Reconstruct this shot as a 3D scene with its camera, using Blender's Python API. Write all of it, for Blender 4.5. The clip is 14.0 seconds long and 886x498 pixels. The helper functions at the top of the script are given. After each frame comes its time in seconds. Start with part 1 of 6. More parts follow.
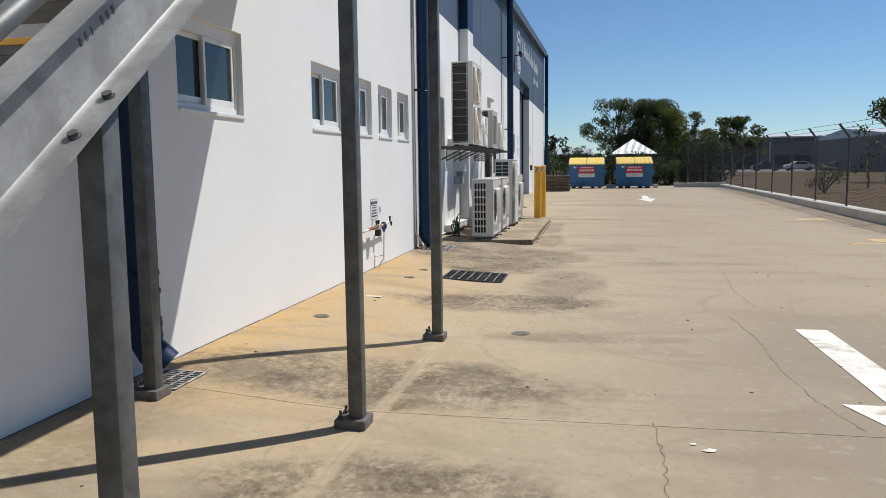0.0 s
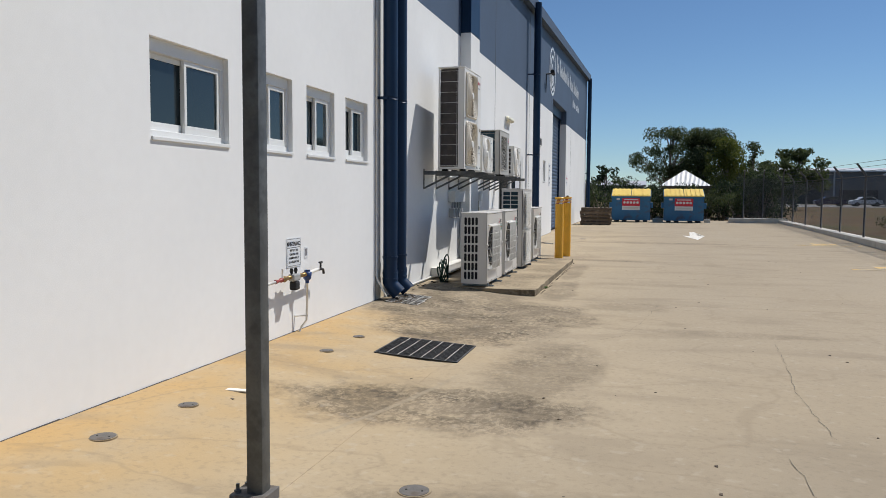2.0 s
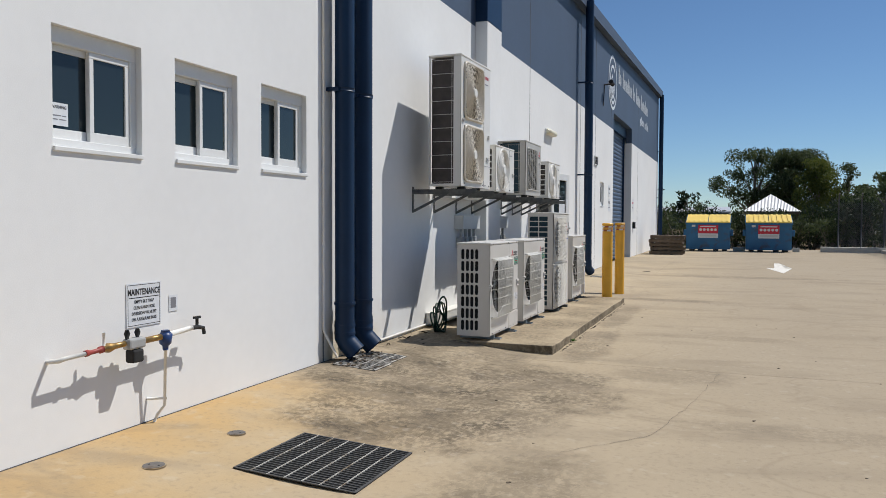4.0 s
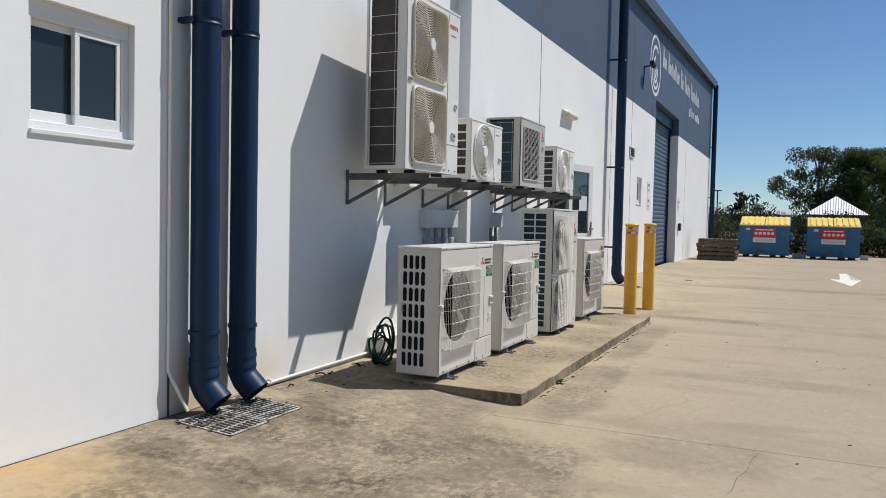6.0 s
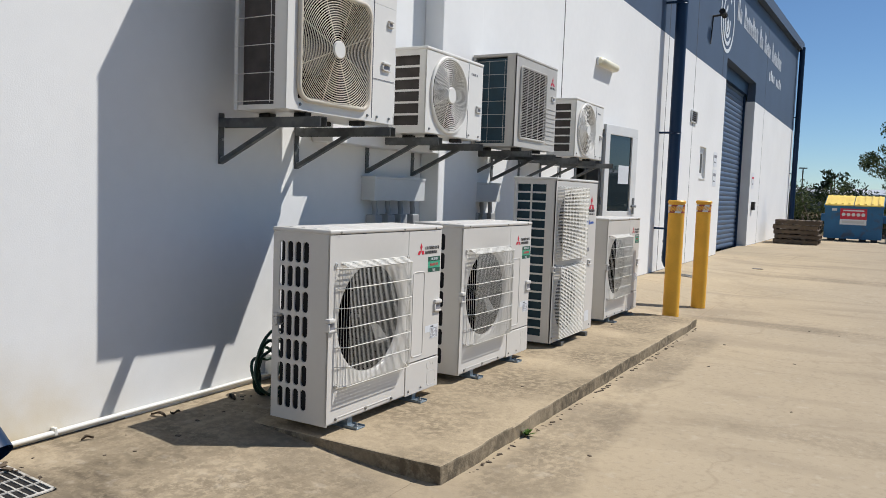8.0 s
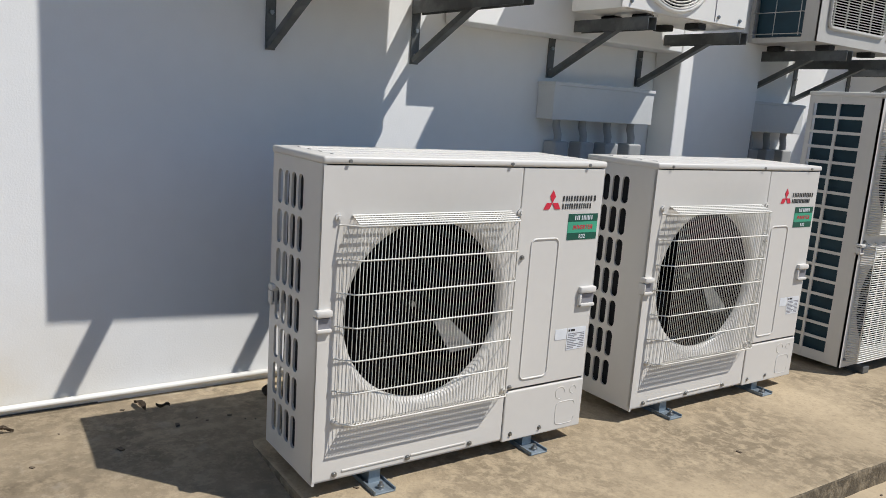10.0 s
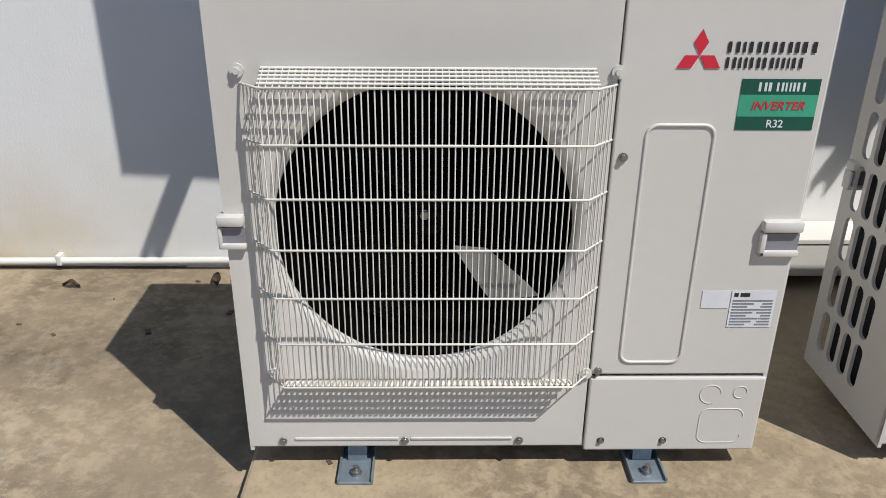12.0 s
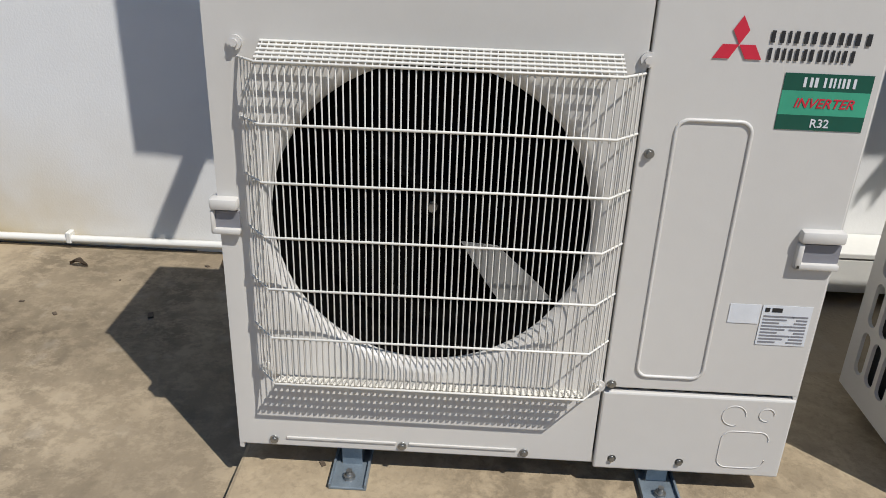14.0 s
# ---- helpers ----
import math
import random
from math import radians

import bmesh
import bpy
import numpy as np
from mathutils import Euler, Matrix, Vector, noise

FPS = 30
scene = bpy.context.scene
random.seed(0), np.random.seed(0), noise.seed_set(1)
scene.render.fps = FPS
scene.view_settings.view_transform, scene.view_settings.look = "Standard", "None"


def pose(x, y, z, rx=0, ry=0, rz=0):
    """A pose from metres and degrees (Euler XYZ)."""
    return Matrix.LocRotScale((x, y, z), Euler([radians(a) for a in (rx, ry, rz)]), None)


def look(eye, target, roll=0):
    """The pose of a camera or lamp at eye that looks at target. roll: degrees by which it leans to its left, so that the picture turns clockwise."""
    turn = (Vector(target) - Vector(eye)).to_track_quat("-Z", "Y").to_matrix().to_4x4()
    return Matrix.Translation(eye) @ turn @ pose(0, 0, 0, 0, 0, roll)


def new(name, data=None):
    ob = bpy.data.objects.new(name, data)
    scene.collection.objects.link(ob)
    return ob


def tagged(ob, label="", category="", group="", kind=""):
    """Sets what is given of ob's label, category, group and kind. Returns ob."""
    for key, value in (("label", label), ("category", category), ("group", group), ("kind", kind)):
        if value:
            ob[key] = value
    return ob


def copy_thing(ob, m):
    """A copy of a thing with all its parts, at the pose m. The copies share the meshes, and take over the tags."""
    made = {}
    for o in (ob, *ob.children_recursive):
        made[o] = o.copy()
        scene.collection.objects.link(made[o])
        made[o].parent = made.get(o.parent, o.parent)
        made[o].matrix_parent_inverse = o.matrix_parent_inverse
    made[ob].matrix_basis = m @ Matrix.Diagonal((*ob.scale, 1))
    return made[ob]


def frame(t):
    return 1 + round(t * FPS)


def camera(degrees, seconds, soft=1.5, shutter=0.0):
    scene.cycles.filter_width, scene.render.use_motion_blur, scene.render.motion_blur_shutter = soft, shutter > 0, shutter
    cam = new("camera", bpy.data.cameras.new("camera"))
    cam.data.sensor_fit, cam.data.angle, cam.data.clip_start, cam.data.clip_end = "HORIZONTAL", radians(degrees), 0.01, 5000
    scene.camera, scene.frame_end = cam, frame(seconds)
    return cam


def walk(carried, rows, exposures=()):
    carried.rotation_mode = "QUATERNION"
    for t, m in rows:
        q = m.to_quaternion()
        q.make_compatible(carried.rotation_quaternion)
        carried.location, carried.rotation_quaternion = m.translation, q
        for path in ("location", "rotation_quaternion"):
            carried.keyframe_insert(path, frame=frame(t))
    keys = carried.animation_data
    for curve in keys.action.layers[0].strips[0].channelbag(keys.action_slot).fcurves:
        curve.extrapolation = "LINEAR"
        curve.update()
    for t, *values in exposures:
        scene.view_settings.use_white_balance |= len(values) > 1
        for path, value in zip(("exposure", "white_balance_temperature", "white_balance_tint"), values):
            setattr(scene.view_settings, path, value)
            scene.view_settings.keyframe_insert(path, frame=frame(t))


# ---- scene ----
cam = camera(59.5, 14.0, soft=0.85)
METRES, EYE, TILT, LEAN, TURN = 13.68, 1.245, -0.45, 0.0, 11.1
ROWS = [
    (0.0, 0.0, 0.0, 0.0, -0.07, -5.74, 0.7),
    (0.5, 0.0158, 0.0471, 0.0008, 0.49, -5.22, 0.56),
    (1.0, 0.0334, 0.0927, -0.0002, 1.41, -4.75, 0.01),
    (1.5, 0.0516, 0.142, 0.0012, 2.56, -4.18, -0.25),
    (2.0, 0.0692, 0.1894, 0.0022, 3.84, -3.66, -0.39),
    (2.5, 0.0838, 0.2377, 0.0028, 5.23, -3.04, -0.32),
    (3.0, 0.0986, 0.2839, 0.0013, 6.75, -2.54, -0.11),
    (5.3, 0.1474, 0.4826, 0.0027, 12.48, -1.24, -1.23),
    (5.5, 0.1509, 0.499, 0.0028, 12.81, -1.44, -1.3),
    (6.0, 0.1595, 0.5401, 0.0025, 13.52, -1.88, -1.34),
    (6.5, 0.1671, 0.5821, 0.0032, 14.2, -2.56, -1.53),
    (7.0, 0.1769, 0.6218, 0.003, 15.37, -3.15, -1.87),
    (7.2, 0.1796, 0.6377, 0.0029, 15.95, -3.29, -1.95),
    (9.3, 0.1868, 0.8030, 0.0028, 28.70, -6.85, -2.40),
    (9.5, 0.1876, 0.8173, 0.0025, 31.44, -7.71, -2.44),
    (9.7, 0.1886, 0.8322, 0.0019, 36.1, -8.77, -2.96),
    (10.0, 0.185, 0.8524, 0.0007, 45.04, -10.4, -4.25),
    (10.5, 0.1756, 0.8881, -0.0004, 54.92, -13.03, -4.14),
    (11.0, 0.1665, 0.9186, -0.0025, 62.46, -15.99, -4.57),
    (11.5, 0.1587, 0.9406, -0.0029, 70.9, -20.29, -2.63),
    (12.0, 0.1613, 0.952, -0.0036, 77.96, -23.99, -0.9),
    (12.5, 0.165, 0.9526, -0.002, 77.24, -21.49, 0.29),
    (13.0, 0.1653, 0.9531, -0.0024, 76.79, -23.4, 0.32),
    (13.5, 0.1649, 0.9543, -0.0027, 78.0, -24.03, -0.85),
    (14.0, 0.1554, 0.9568, -0.0066, 81.34, -24.37, -2.41),
]
walk(cam, [(t, pose(0, 0, EYE, TILT, LEAN, TURN) @ pose(METRES * x, METRES * y, METRES * z, 90 + pitch, roll, yaw)) for t, x, y, z, yaw, pitch, roll in ROWS],
     exposures=((0.0, 0.0), (1.5, -0.10), (3.0, -0.12), (5.4, -0.06), (6.5, 0.0), (9.6, 0.07), (11.0, -0.03), (13.0, -0.13), (14.0, -0.14)))

# ---- world, sun ----
world = bpy.data.worlds.new("world")
scene.world = world
world.use_nodes = True
SUN = Vector((0.61, 0.62, 1.27)).normalized()
SUN_EL, SUN_AZ = math.asin(SUN.z), math.atan2(SUN.x, SUN.y)
wn, wl = world.node_tree.nodes, world.node_tree.links
sky = wn.new("ShaderNodeTexSky")
sky.sky_type = 'NISHITA'
sky.sun_disc = False
sky.sun_elevation, sky.sun_rotation = SUN_EL, SUN_AZ
sky.altitude = 1500
sky.air_density, sky.dust_density, sky.ozone_density = 1.0, 0.0, 4.0
clear = wn.new("ShaderNodeVectorMath")   # a clear, deep blue sky
clear.operation = 'MULTIPLY'
clear.inputs[1].default_value = (0.88, 1.015, 1.11)
wl.new(sky.outputs[0], clear.inputs[0])
wl.new(clear.outputs[0], wn["Background"].inputs[0])
wn["Background"].inputs[1].default_value = 0.082
sun = new("sun", bpy.data.lights.new("sun", 'SUN'))
sun.data.energy, sun.data.angle, sun.data.color = 4.6, radians(0.53), (1.0, 0.968, 0.925)
sun.matrix_world = look(SUN * 50, (0, 0, 0))


# ---- materials ----
def mat(name, base, rough=0.6, metal=0.0, var=0.12, scale=4.0, bump=0.0, bscale=60.0, stain=None, stain_scale=1.2, stain_cut=(0.52, 0.7), spec=0.5, rnd=0.0):
    """Base colour varied at a broad and a fine scale, optional stains and relief, on object coordinates."""
    m = bpy.data.materials.new(name)
    m.use_nodes = True
    n, l = m.node_tree.nodes, m.node_tree.links
    b = n["Principled BSDF"]
    tc = n.new("ShaderNodeTexCoord")
    n1, n2 = n.new("ShaderNodeTexNoise"), n.new("ShaderNodeTexNoise")
    n1.inputs["Scale"].default_value, n2.inputs["Scale"].default_value = scale, scale * 14
    n1.inputs["Detail"].default_value, n2.inputs["Detail"].default_value = 5, 3
    for k in (n1, n2):
        l.new(tc.outputs["Object"], k.inputs["Vector"])
    add = n.new("ShaderNodeMath")
    add.operation = 'MULTIPLY_ADD'
    l.new(n2.outputs[0], add.inputs[0])
    add.inputs[1].default_value = 0.4
    l.new(n1.outputs[0], add.inputs[2])
    mr = n.new("ShaderNodeMapRange")
    mr.inputs["From Min"].default_value, mr.inputs["From Max"].default_value = 0.45, 0.95
    mr.inputs["To Min"].default_value, mr.inputs["To Max"].default_value = 1 - var, 1 + var
    l.new(add.outputs[0], mr.inputs["Value"])
    mul = n.new("ShaderNodeVectorMath")
    mul.operation = 'SCALE'
    mul.inputs[0].default_value = base[:3]
    l.new(mr.outputs[0], mul.inputs["Scale"])
    col = mul.outputs[0]
    if rnd:
        oi = n.new("ShaderNodeObjectInfo")
        rr = n.new("ShaderNodeMapRange")
        rr.inputs["To Min"].default_value, rr.inputs["To Max"].default_value = 1 - rnd, 1 + rnd
        l.new(oi.outputs["Random"], rr.inputs["Value"])
        m2 = n.new("ShaderNodeVectorMath")
        m2.operation = 'SCALE'
        l.new(col, m2.inputs[0])
        l.new(rr.outputs[0], m2.inputs["Scale"])
        col = m2.outputs[0]
    if stain:
        n3 = n.new("ShaderNodeTexNoise")
        n3.inputs["Scale"].default_value, n3.inputs["Detail"].default_value = stain_scale, 7
        l.new(tc.outputs["Object"], n3.inputs["Vector"])
        sr = n.new("ShaderNodeMapRange")
        sr.inputs["From Min"].default_value, sr.inputs["From Max"].default_value = stain_cut
        l.new(n3.outputs[0], sr.inputs["Value"])
        mx = n.new("ShaderNodeMix")
        mx.data_type = 'RGBA'
        l.new(sr.outputs[0], mx.inputs[0])
        l.new(col, mx.inputs[6])
        mx.inputs[7].default_value = (*stain[:3], 1)
        col = mx.outputs[2]
    l.new(col, b.inputs["Base Color"])
    b.inputs["Roughness"].default_value, b.inputs["Metallic"].default_value = rough, metal
    b.inputs["Specular IOR Level"].default_value = spec
    if bump:
        n4, bp = n.new("ShaderNodeTexNoise"), n.new("ShaderNodeBump")
        n4.inputs["Scale"].default_value, n4.inputs["Detail"].default_value = bscale, 4
        l.new(tc.outputs["Object"], n4.inputs["Vector"])
        bp.inputs["Strength"].default_value, bp.inputs["Distance"].default_value = bump, 0.004
        l.new(n4.outputs[0], bp.inputs["Height"])
        l.new(bp.outputs[0], b.inputs["Normal"])
    return m


def glass_mat(name, tint=(0.02, 0.03, 0.035), rough=0.03):
    m = bpy.data.materials.new(name)
    m.use_nodes = True
    b = m.node_tree.nodes["Principled BSDF"]
    b.inputs["Base Color"].default_value = (*tint, 1)
    b.inputs["Roughness"].default_value = rough
    b.inputs["IOR"].default_value = 1.5
    return m


def concrete_mat():
    """Weathered yard concrete: buff base, ochre rust wash beside the wall, dark mould patches, fine pitting."""
    m = mat("yard_concrete", (0.425, 0.34, 0.225), rough=0.85, var=0.10, scale=0.9, bump=0.35, bscale=90, spec=0.25)
    n, l = m.node_tree.nodes, m.node_tree.links
    b = n["Principled BSDF"]
    col = b.inputs["Base Color"].links[0].from_socket
    geo = n.new("ShaderNodeNewGeometry")
    sep = n.new("ShaderNodeSeparateXYZ")
    l.new(geo.outputs["Position"], sep.inputs[0])

    def noise_tex(scale, detail=6, stretch=(1, 1, 1), dist=0.0, rough=0.5):
        mp, t = n.new("ShaderNodeMapping"), n.new("ShaderNodeTexNoise")
        mp.inputs["Scale"].default_value = stretch
        l.new(geo.outputs["Position"], mp.inputs[0])
        l.new(mp.outputs[0], t.inputs["Vector"])
        t.inputs["Scale"].default_value, t.inputs["Detail"].default_value, t.inputs["Distortion"].default_value = scale, detail, dist
        t.inputs["Roughness"].default_value = rough
        return t.outputs[0]

    def ramp(v, a, c, smooth=True):
        r = n.new("ShaderNodeMapRange")
        r.interpolation_type = 'SMOOTHSTEP' if smooth else 'LINEAR'
        r.inputs["From Min"].default_value, r.inputs["From Max"].default_value = a, c
        if isinstance(v, (int, float)):
            r.inputs["Value"].default_value = v
        else:
            l.new(v, r.inputs["Value"])
        return r.outputs[0]

    def math_(op, a, c):
        k = n.new("ShaderNodeMath")
        k.operation = op
        for i, v in enumerate((a, c)):
            if isinstance(v, (int, float)):
                k.inputs[i].default_value = v
            else:
                l.new(v, k.inputs[i])
        return k.outputs[0]

    def blend(c, f, rgb):
        mx = n.new("ShaderNodeMix")
        mx.data_type = 'RGBA'
        l.new(f, mx.inputs[0])
        l.new(c, mx.inputs[6])
        mx.inputs[7].default_value = (*rgb, 1)
        return mx.outputs[2]

    x, y = sep.outputs[0], sep.outputs[1]
    nz = noise_tex(0.9, 7)
    # greyer away from the building, dullest towards low y
    col = blend(col, math_('MULTIPLY', ramp(x, -1.0, 1.2), math_('MULTIPLY', ramp(y, 6.0, 10.0), 0.6)), (0.325, 0.27, 0.197))
    col = blend(col, math_('MULTIPLY', ramp(x, -0.6, 1.6), math_('MULTIPLY', ramp(y, 9.0, 5.5), 0.85)), (0.245, 0.205, 0.152))
    # broad pale and dull areas
    broad = ramp(noise_tex(0.35, 5, (1.0, 0.6, 1.0), 0.5), 0.40, 0.66)
    col = blend(col, math_('MULTIPLY', broad, 0.5), (0.385, 0.32, 0.23))
    # ochre wash: a band beside the wall between the stair and the downpipes
    wx = math_('ADD', x, math_('MULTIPLY', nz, 1.1))
    och = math_('MULTIPLY', ramp(wx, 0.25, -2.0), math_('MULTIPLY', ramp(y, 2.0, 4.6), ramp(y, 11.1, 9.4)))
    och = math_('MULTIPLY', och, math_('ADD', math_('MULTIPLY', ramp(noise_tex(2.2, 8), 0.3, 0.65), 0.65), 0.35))
    col = blend(col, math_('MULTIPLY', och, 1.0), (0.46, 0.325, 0.165))
    near = math_('MULTIPLY', och, ramp(wx, -1.2, -2.2))
    col = blend(col, math_('MULTIPLY', near, 0.7), (0.50, 0.32, 0.13))

    edge = noise_tex(1.5, 12, dist=0.3, rough=0.6)
    grime = noise_tex(7.0, 12, dist=0.4, rough=0.68)

    def patch(cx, cy, rx, ry, strength=1.0, floor=None):
        dx = math_('DIVIDE', math_('SUBTRACT', x, cx), rx)
        dy = math_('DIVIDE', math_('SUBTRACT', y, cy), ry)
        r = math_('ADD', math_('MULTIPLY', dx, dx), math_('MULTIPLY', dy, dy))
        r = math_('ADD', math_('SQRT', r, 0), math_('MULTIPLY', math_('SUBTRACT', edge, 0.5), 1.5))
        r = math_('ADD', r, math_('MULTIPLY', math_('SUBTRACT', grime, 0.5), 0.7))
        q = math_('MULTIPLY', ramp(r, 1.25, 0.70), strength)
        if floor is not None:
            q = math_('MULTIPLY', q, ramp(y, floor, floor + 0.03))
        return q

    dark = None
    for p in PATCHES:
        q = patch(*p)
        dark = q if dark is None else math_('MAXIMUM', dark, q)
    # the mould film is worn through to the paste in pits and scuffs of a few centimetres
    pits = ramp(noise_tex(24.0, 12, (1.0, 0.7, 1.0), 0.10, 0.74), 0.45, 0.60)
    bare = ramp(noise_tex(1.7, 8, (1.0, 0.8, 1.0), 0.2, 0.62), 0.40, 0.66)
    streak = ramp(noise_tex(5.5, 10, (0.45, 1.5, 1.0), 0.3, 0.66), 0.36, 0.64)
    film = math_('MULTIPLY', dark, math_('SUBTRACT', 1.0, math_('MULTIPLY', bare, 0.45)))
    film = math_('MULTIPLY', film, math_('SUBTRACT', 1.0, math_('MULTIPLY', math_('MULTIPLY', pits, math_('ADD', math_('MULTIPLY', bare, 0.65), 0.35)), 0.85)))
    film = math_('MULTIPLY', film, math_('SUBTRACT', 1.0, math_('MULTIPLY', streak, 0.25)))
    col = blend(col, film, (0.122, 0.096, 0.064))
    deep = math_('MULTIPLY', math_('MULTIPLY', dark, dark), ramp(noise_tex(3.0, 12, dist=0.3, rough=0.74), 0.46, 0.64))
    deep = math_('MULTIPLY', deep, math_('SUBTRACT', 1.0, math_('MULTIPLY', pits, 0.6)))
    col = blend(col, math_('MULTIPLY', deep, 0.85), (0.066, 0.052, 0.036))
    col = blend(col, math_('MULTIPLY', math_('MULTIPLY', dark, pits), math_('MULTIPLY', bare, 0.35)), (0.49, 0.40, 0.28))
    # pale slurry along the joint beside the posts
    jt = math_('ADD', math_('ABSOLUTE', math_('ADD', x, 1.115), 0), math_('MULTIPLY', math_('SUBTRACT', grime, 0.5), 0.16))
    jt = math_('MULTIPLY', ramp(jt, 0.065, 0.02), math_('MULTIPLY', ramp(y, 0.5, 1.5), ramp(y, 6.6, 5.4)))
    col = blend(col, math_('MULTIPLY', jt, 0.65), (0.47, 0.375, 0.245))
    # pale scraped line that curves from the grate through the mould
    lx = math_('SUBTRACT', x, math_('SUBTRACT', math_('ADD', math_('MULTIPLY', math_('SUBTRACT', y, 7.2), 0.265), -1.12), math_('MULTIPLY', math_('POWER', math_('SUBTRACT', y, 7.2), 2), 0.055)))
    line = ramp(math_('ADD', math_('ABSOLUTE', lx, 0), math_('MULTIPLY', math_('SUBTRACT', grime, 0.5), 0.05)), 0.030, 0.008)
    line = math_('MULTIPLY', line, math_('MULTIPLY', ramp(y, 6.4, 6.7), ramp(y, 8.35, 8.1)))
    col = blend(col, math_('MULTIPLY', line, 0.55), (0.36, 0.30, 0.21))
    # faint water marks drawn across the yard
    wash = ramp(noise_tex(0.8, 8, (0.5, 1.5, 1.0), 1.2), 0.50, 0.70)
    col = blend(col, math_('MULTIPLY', wash, 0.45), (0.245, 0.198, 0.14))
    tide = ramp(math_('ABSOLUTE', math_('SUBTRACT', noise_tex(0.6, 4, (0.7, 1.0, 1.0), 0.6), 0.5), 0), 0.012, 0.0)
    col = blend(col, math_('MULTIPLY', tide, 0.25), (0.23, 0.18, 0.12))
    fine = ramp(noise_tex(30, 8), 0.50, 0.72)
    col = blend(col, math_('MULTIPLY', fine, 0.26), (0.20, 0.162, 0.115))
    spots = ramp(noise_tex(11, 10), 0.58, 0.70)
    col = blend(col, math_('MULTIPLY', spots, 0.22), (0.50, 0.44, 0.35))
    l.new(col, b.inputs["Base Color"])
    return m


# centre x, y and radii of the mould patches
PATCHES = [(-1.35, 4.42, 1.35, 0.52, 0.9, 3.87), (-0.8, 2.70, 0.80, 0.55, 0.9), (-0.1, 5.85, 0.8, 0.15, 0.5), (-0.9, 7.35, 1.0, 0.5, 0.95), (-0.35, 8.6, 0.45, 1.0, 0.6), (-1.3, 10.3, 0.95, 1.0, 0.95),
           (-1.85, 11.25, 1.0, 0.85, 1.0), (-0.9, 11.1, 0.75, 1.1, 0.85), (0.5, 14.6, 0.9, 0.2, 0.35), (-2.4, 3.0, 0.4, 1.0, 0.45), (1.2, 10.6, 1.0, 0.16, 0.35), (0.6, 24.0, 2.5, 0.3, 0.5), (-0.2, 18.6, 1.2, 0.2, 0.5),
           (-2.1, 12.5, 0.95, 0.8, 0.70), (0.2, 12.2, 0.5, 0.4, 0.4), (-0.75, 13.6, 0.22, 1.2, 0.6), (-0.8, 16.2, 0.16, 1.6, 0.5)]


def pitted_mat(name, base, film, cover=(0.42, 0.62), pit=24.0, depth=0.6, bump=0.6):
    """Old cast concrete: a brown film of grime, worn through in small pits."""
    m = mat(name, base, rough=0.9, var=0.12, scale=1.6, bump=bump, bscale=85, spec=0.2)
    n, l = m.node_tree.nodes, m.node_tree.links
    b = n["Principled BSDF"]
    col = b.inputs["Base Color"].links[0].from_socket
    geo = n.new("ShaderNodeNewGeometry")
    out = []
    for scale, detail, rough, lo, hi in ((1.7, 10, 0.62, *cover), (pit, 12, 0.68, 0.45, 0.60), (pit * 3.2, 6, 0.6, 0.50, 0.70)):
        t, r = n.new("ShaderNodeTexNoise"), n.new("ShaderNodeMapRange")
        t.inputs["Scale"].default_value, t.inputs["Detail"].default_value, t.inputs["Roughness"].default_value = scale, detail, rough
        t.inputs["Distortion"].default_value = 0.3
        r.inputs["From Min"].default_value, r.inputs["From Max"].default_value = lo, hi
        l.new(geo.outputs["Position"], t.inputs["Vector"])
        l.new(t.outputs[0], r.inputs["Value"])
        out.append(r.outputs[0])
    inv = n.new("ShaderNodeMath")
    inv.operation = 'MULTIPLY_ADD'
    l.new(out[1], inv.inputs[0])
    inv.inputs[1].default_value, inv.inputs[2].default_value = -0.75, 1.0
    cov = n.new("ShaderNodeMath")
    cov.operation = 'MULTIPLY'
    l.new(out[0], cov.inputs[0])
    l.new(inv.outputs[0], cov.inputs[1])
    for f, k, rgb in ((cov.outputs[0], depth, film), (out[2], 0.28, [c * 0.7 for c in film])):
        w, mx = n.new("ShaderNodeMath"), n.new("ShaderNodeMix")
        w.operation = 'MULTIPLY'
        l.new(f, w.inputs[0])
        w.inputs[1].default_value = k
        mx.data_type = 'RGBA'
        l.new(w.outputs[0], mx.inputs[0])
        l.new(col, mx.inputs[6])
        mx.inputs[7].default_value = (*rgb, 1)
        col = mx.outputs[2]
    l.new(col, b.inputs["Base Color"])
    return m


M = {}
M["concrete"] = concrete_mat()
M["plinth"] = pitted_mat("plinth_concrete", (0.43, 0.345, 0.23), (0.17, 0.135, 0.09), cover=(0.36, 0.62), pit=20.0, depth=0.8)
M["plinth_edge"] = pitted_mat("dark_plinth_edge", (0.33, 0.27, 0.185), (0.10, 0.082, 0.058), cover=(0.30, 0.52), pit=16.0, depth=0.9, bump=0.9)
M["wall"] = mat("white_render", (0.80, 0.80, 0.785), rough=0.75, var=0.035, scale=0.8, bump=0.12, bscale=140, spec=0.3)


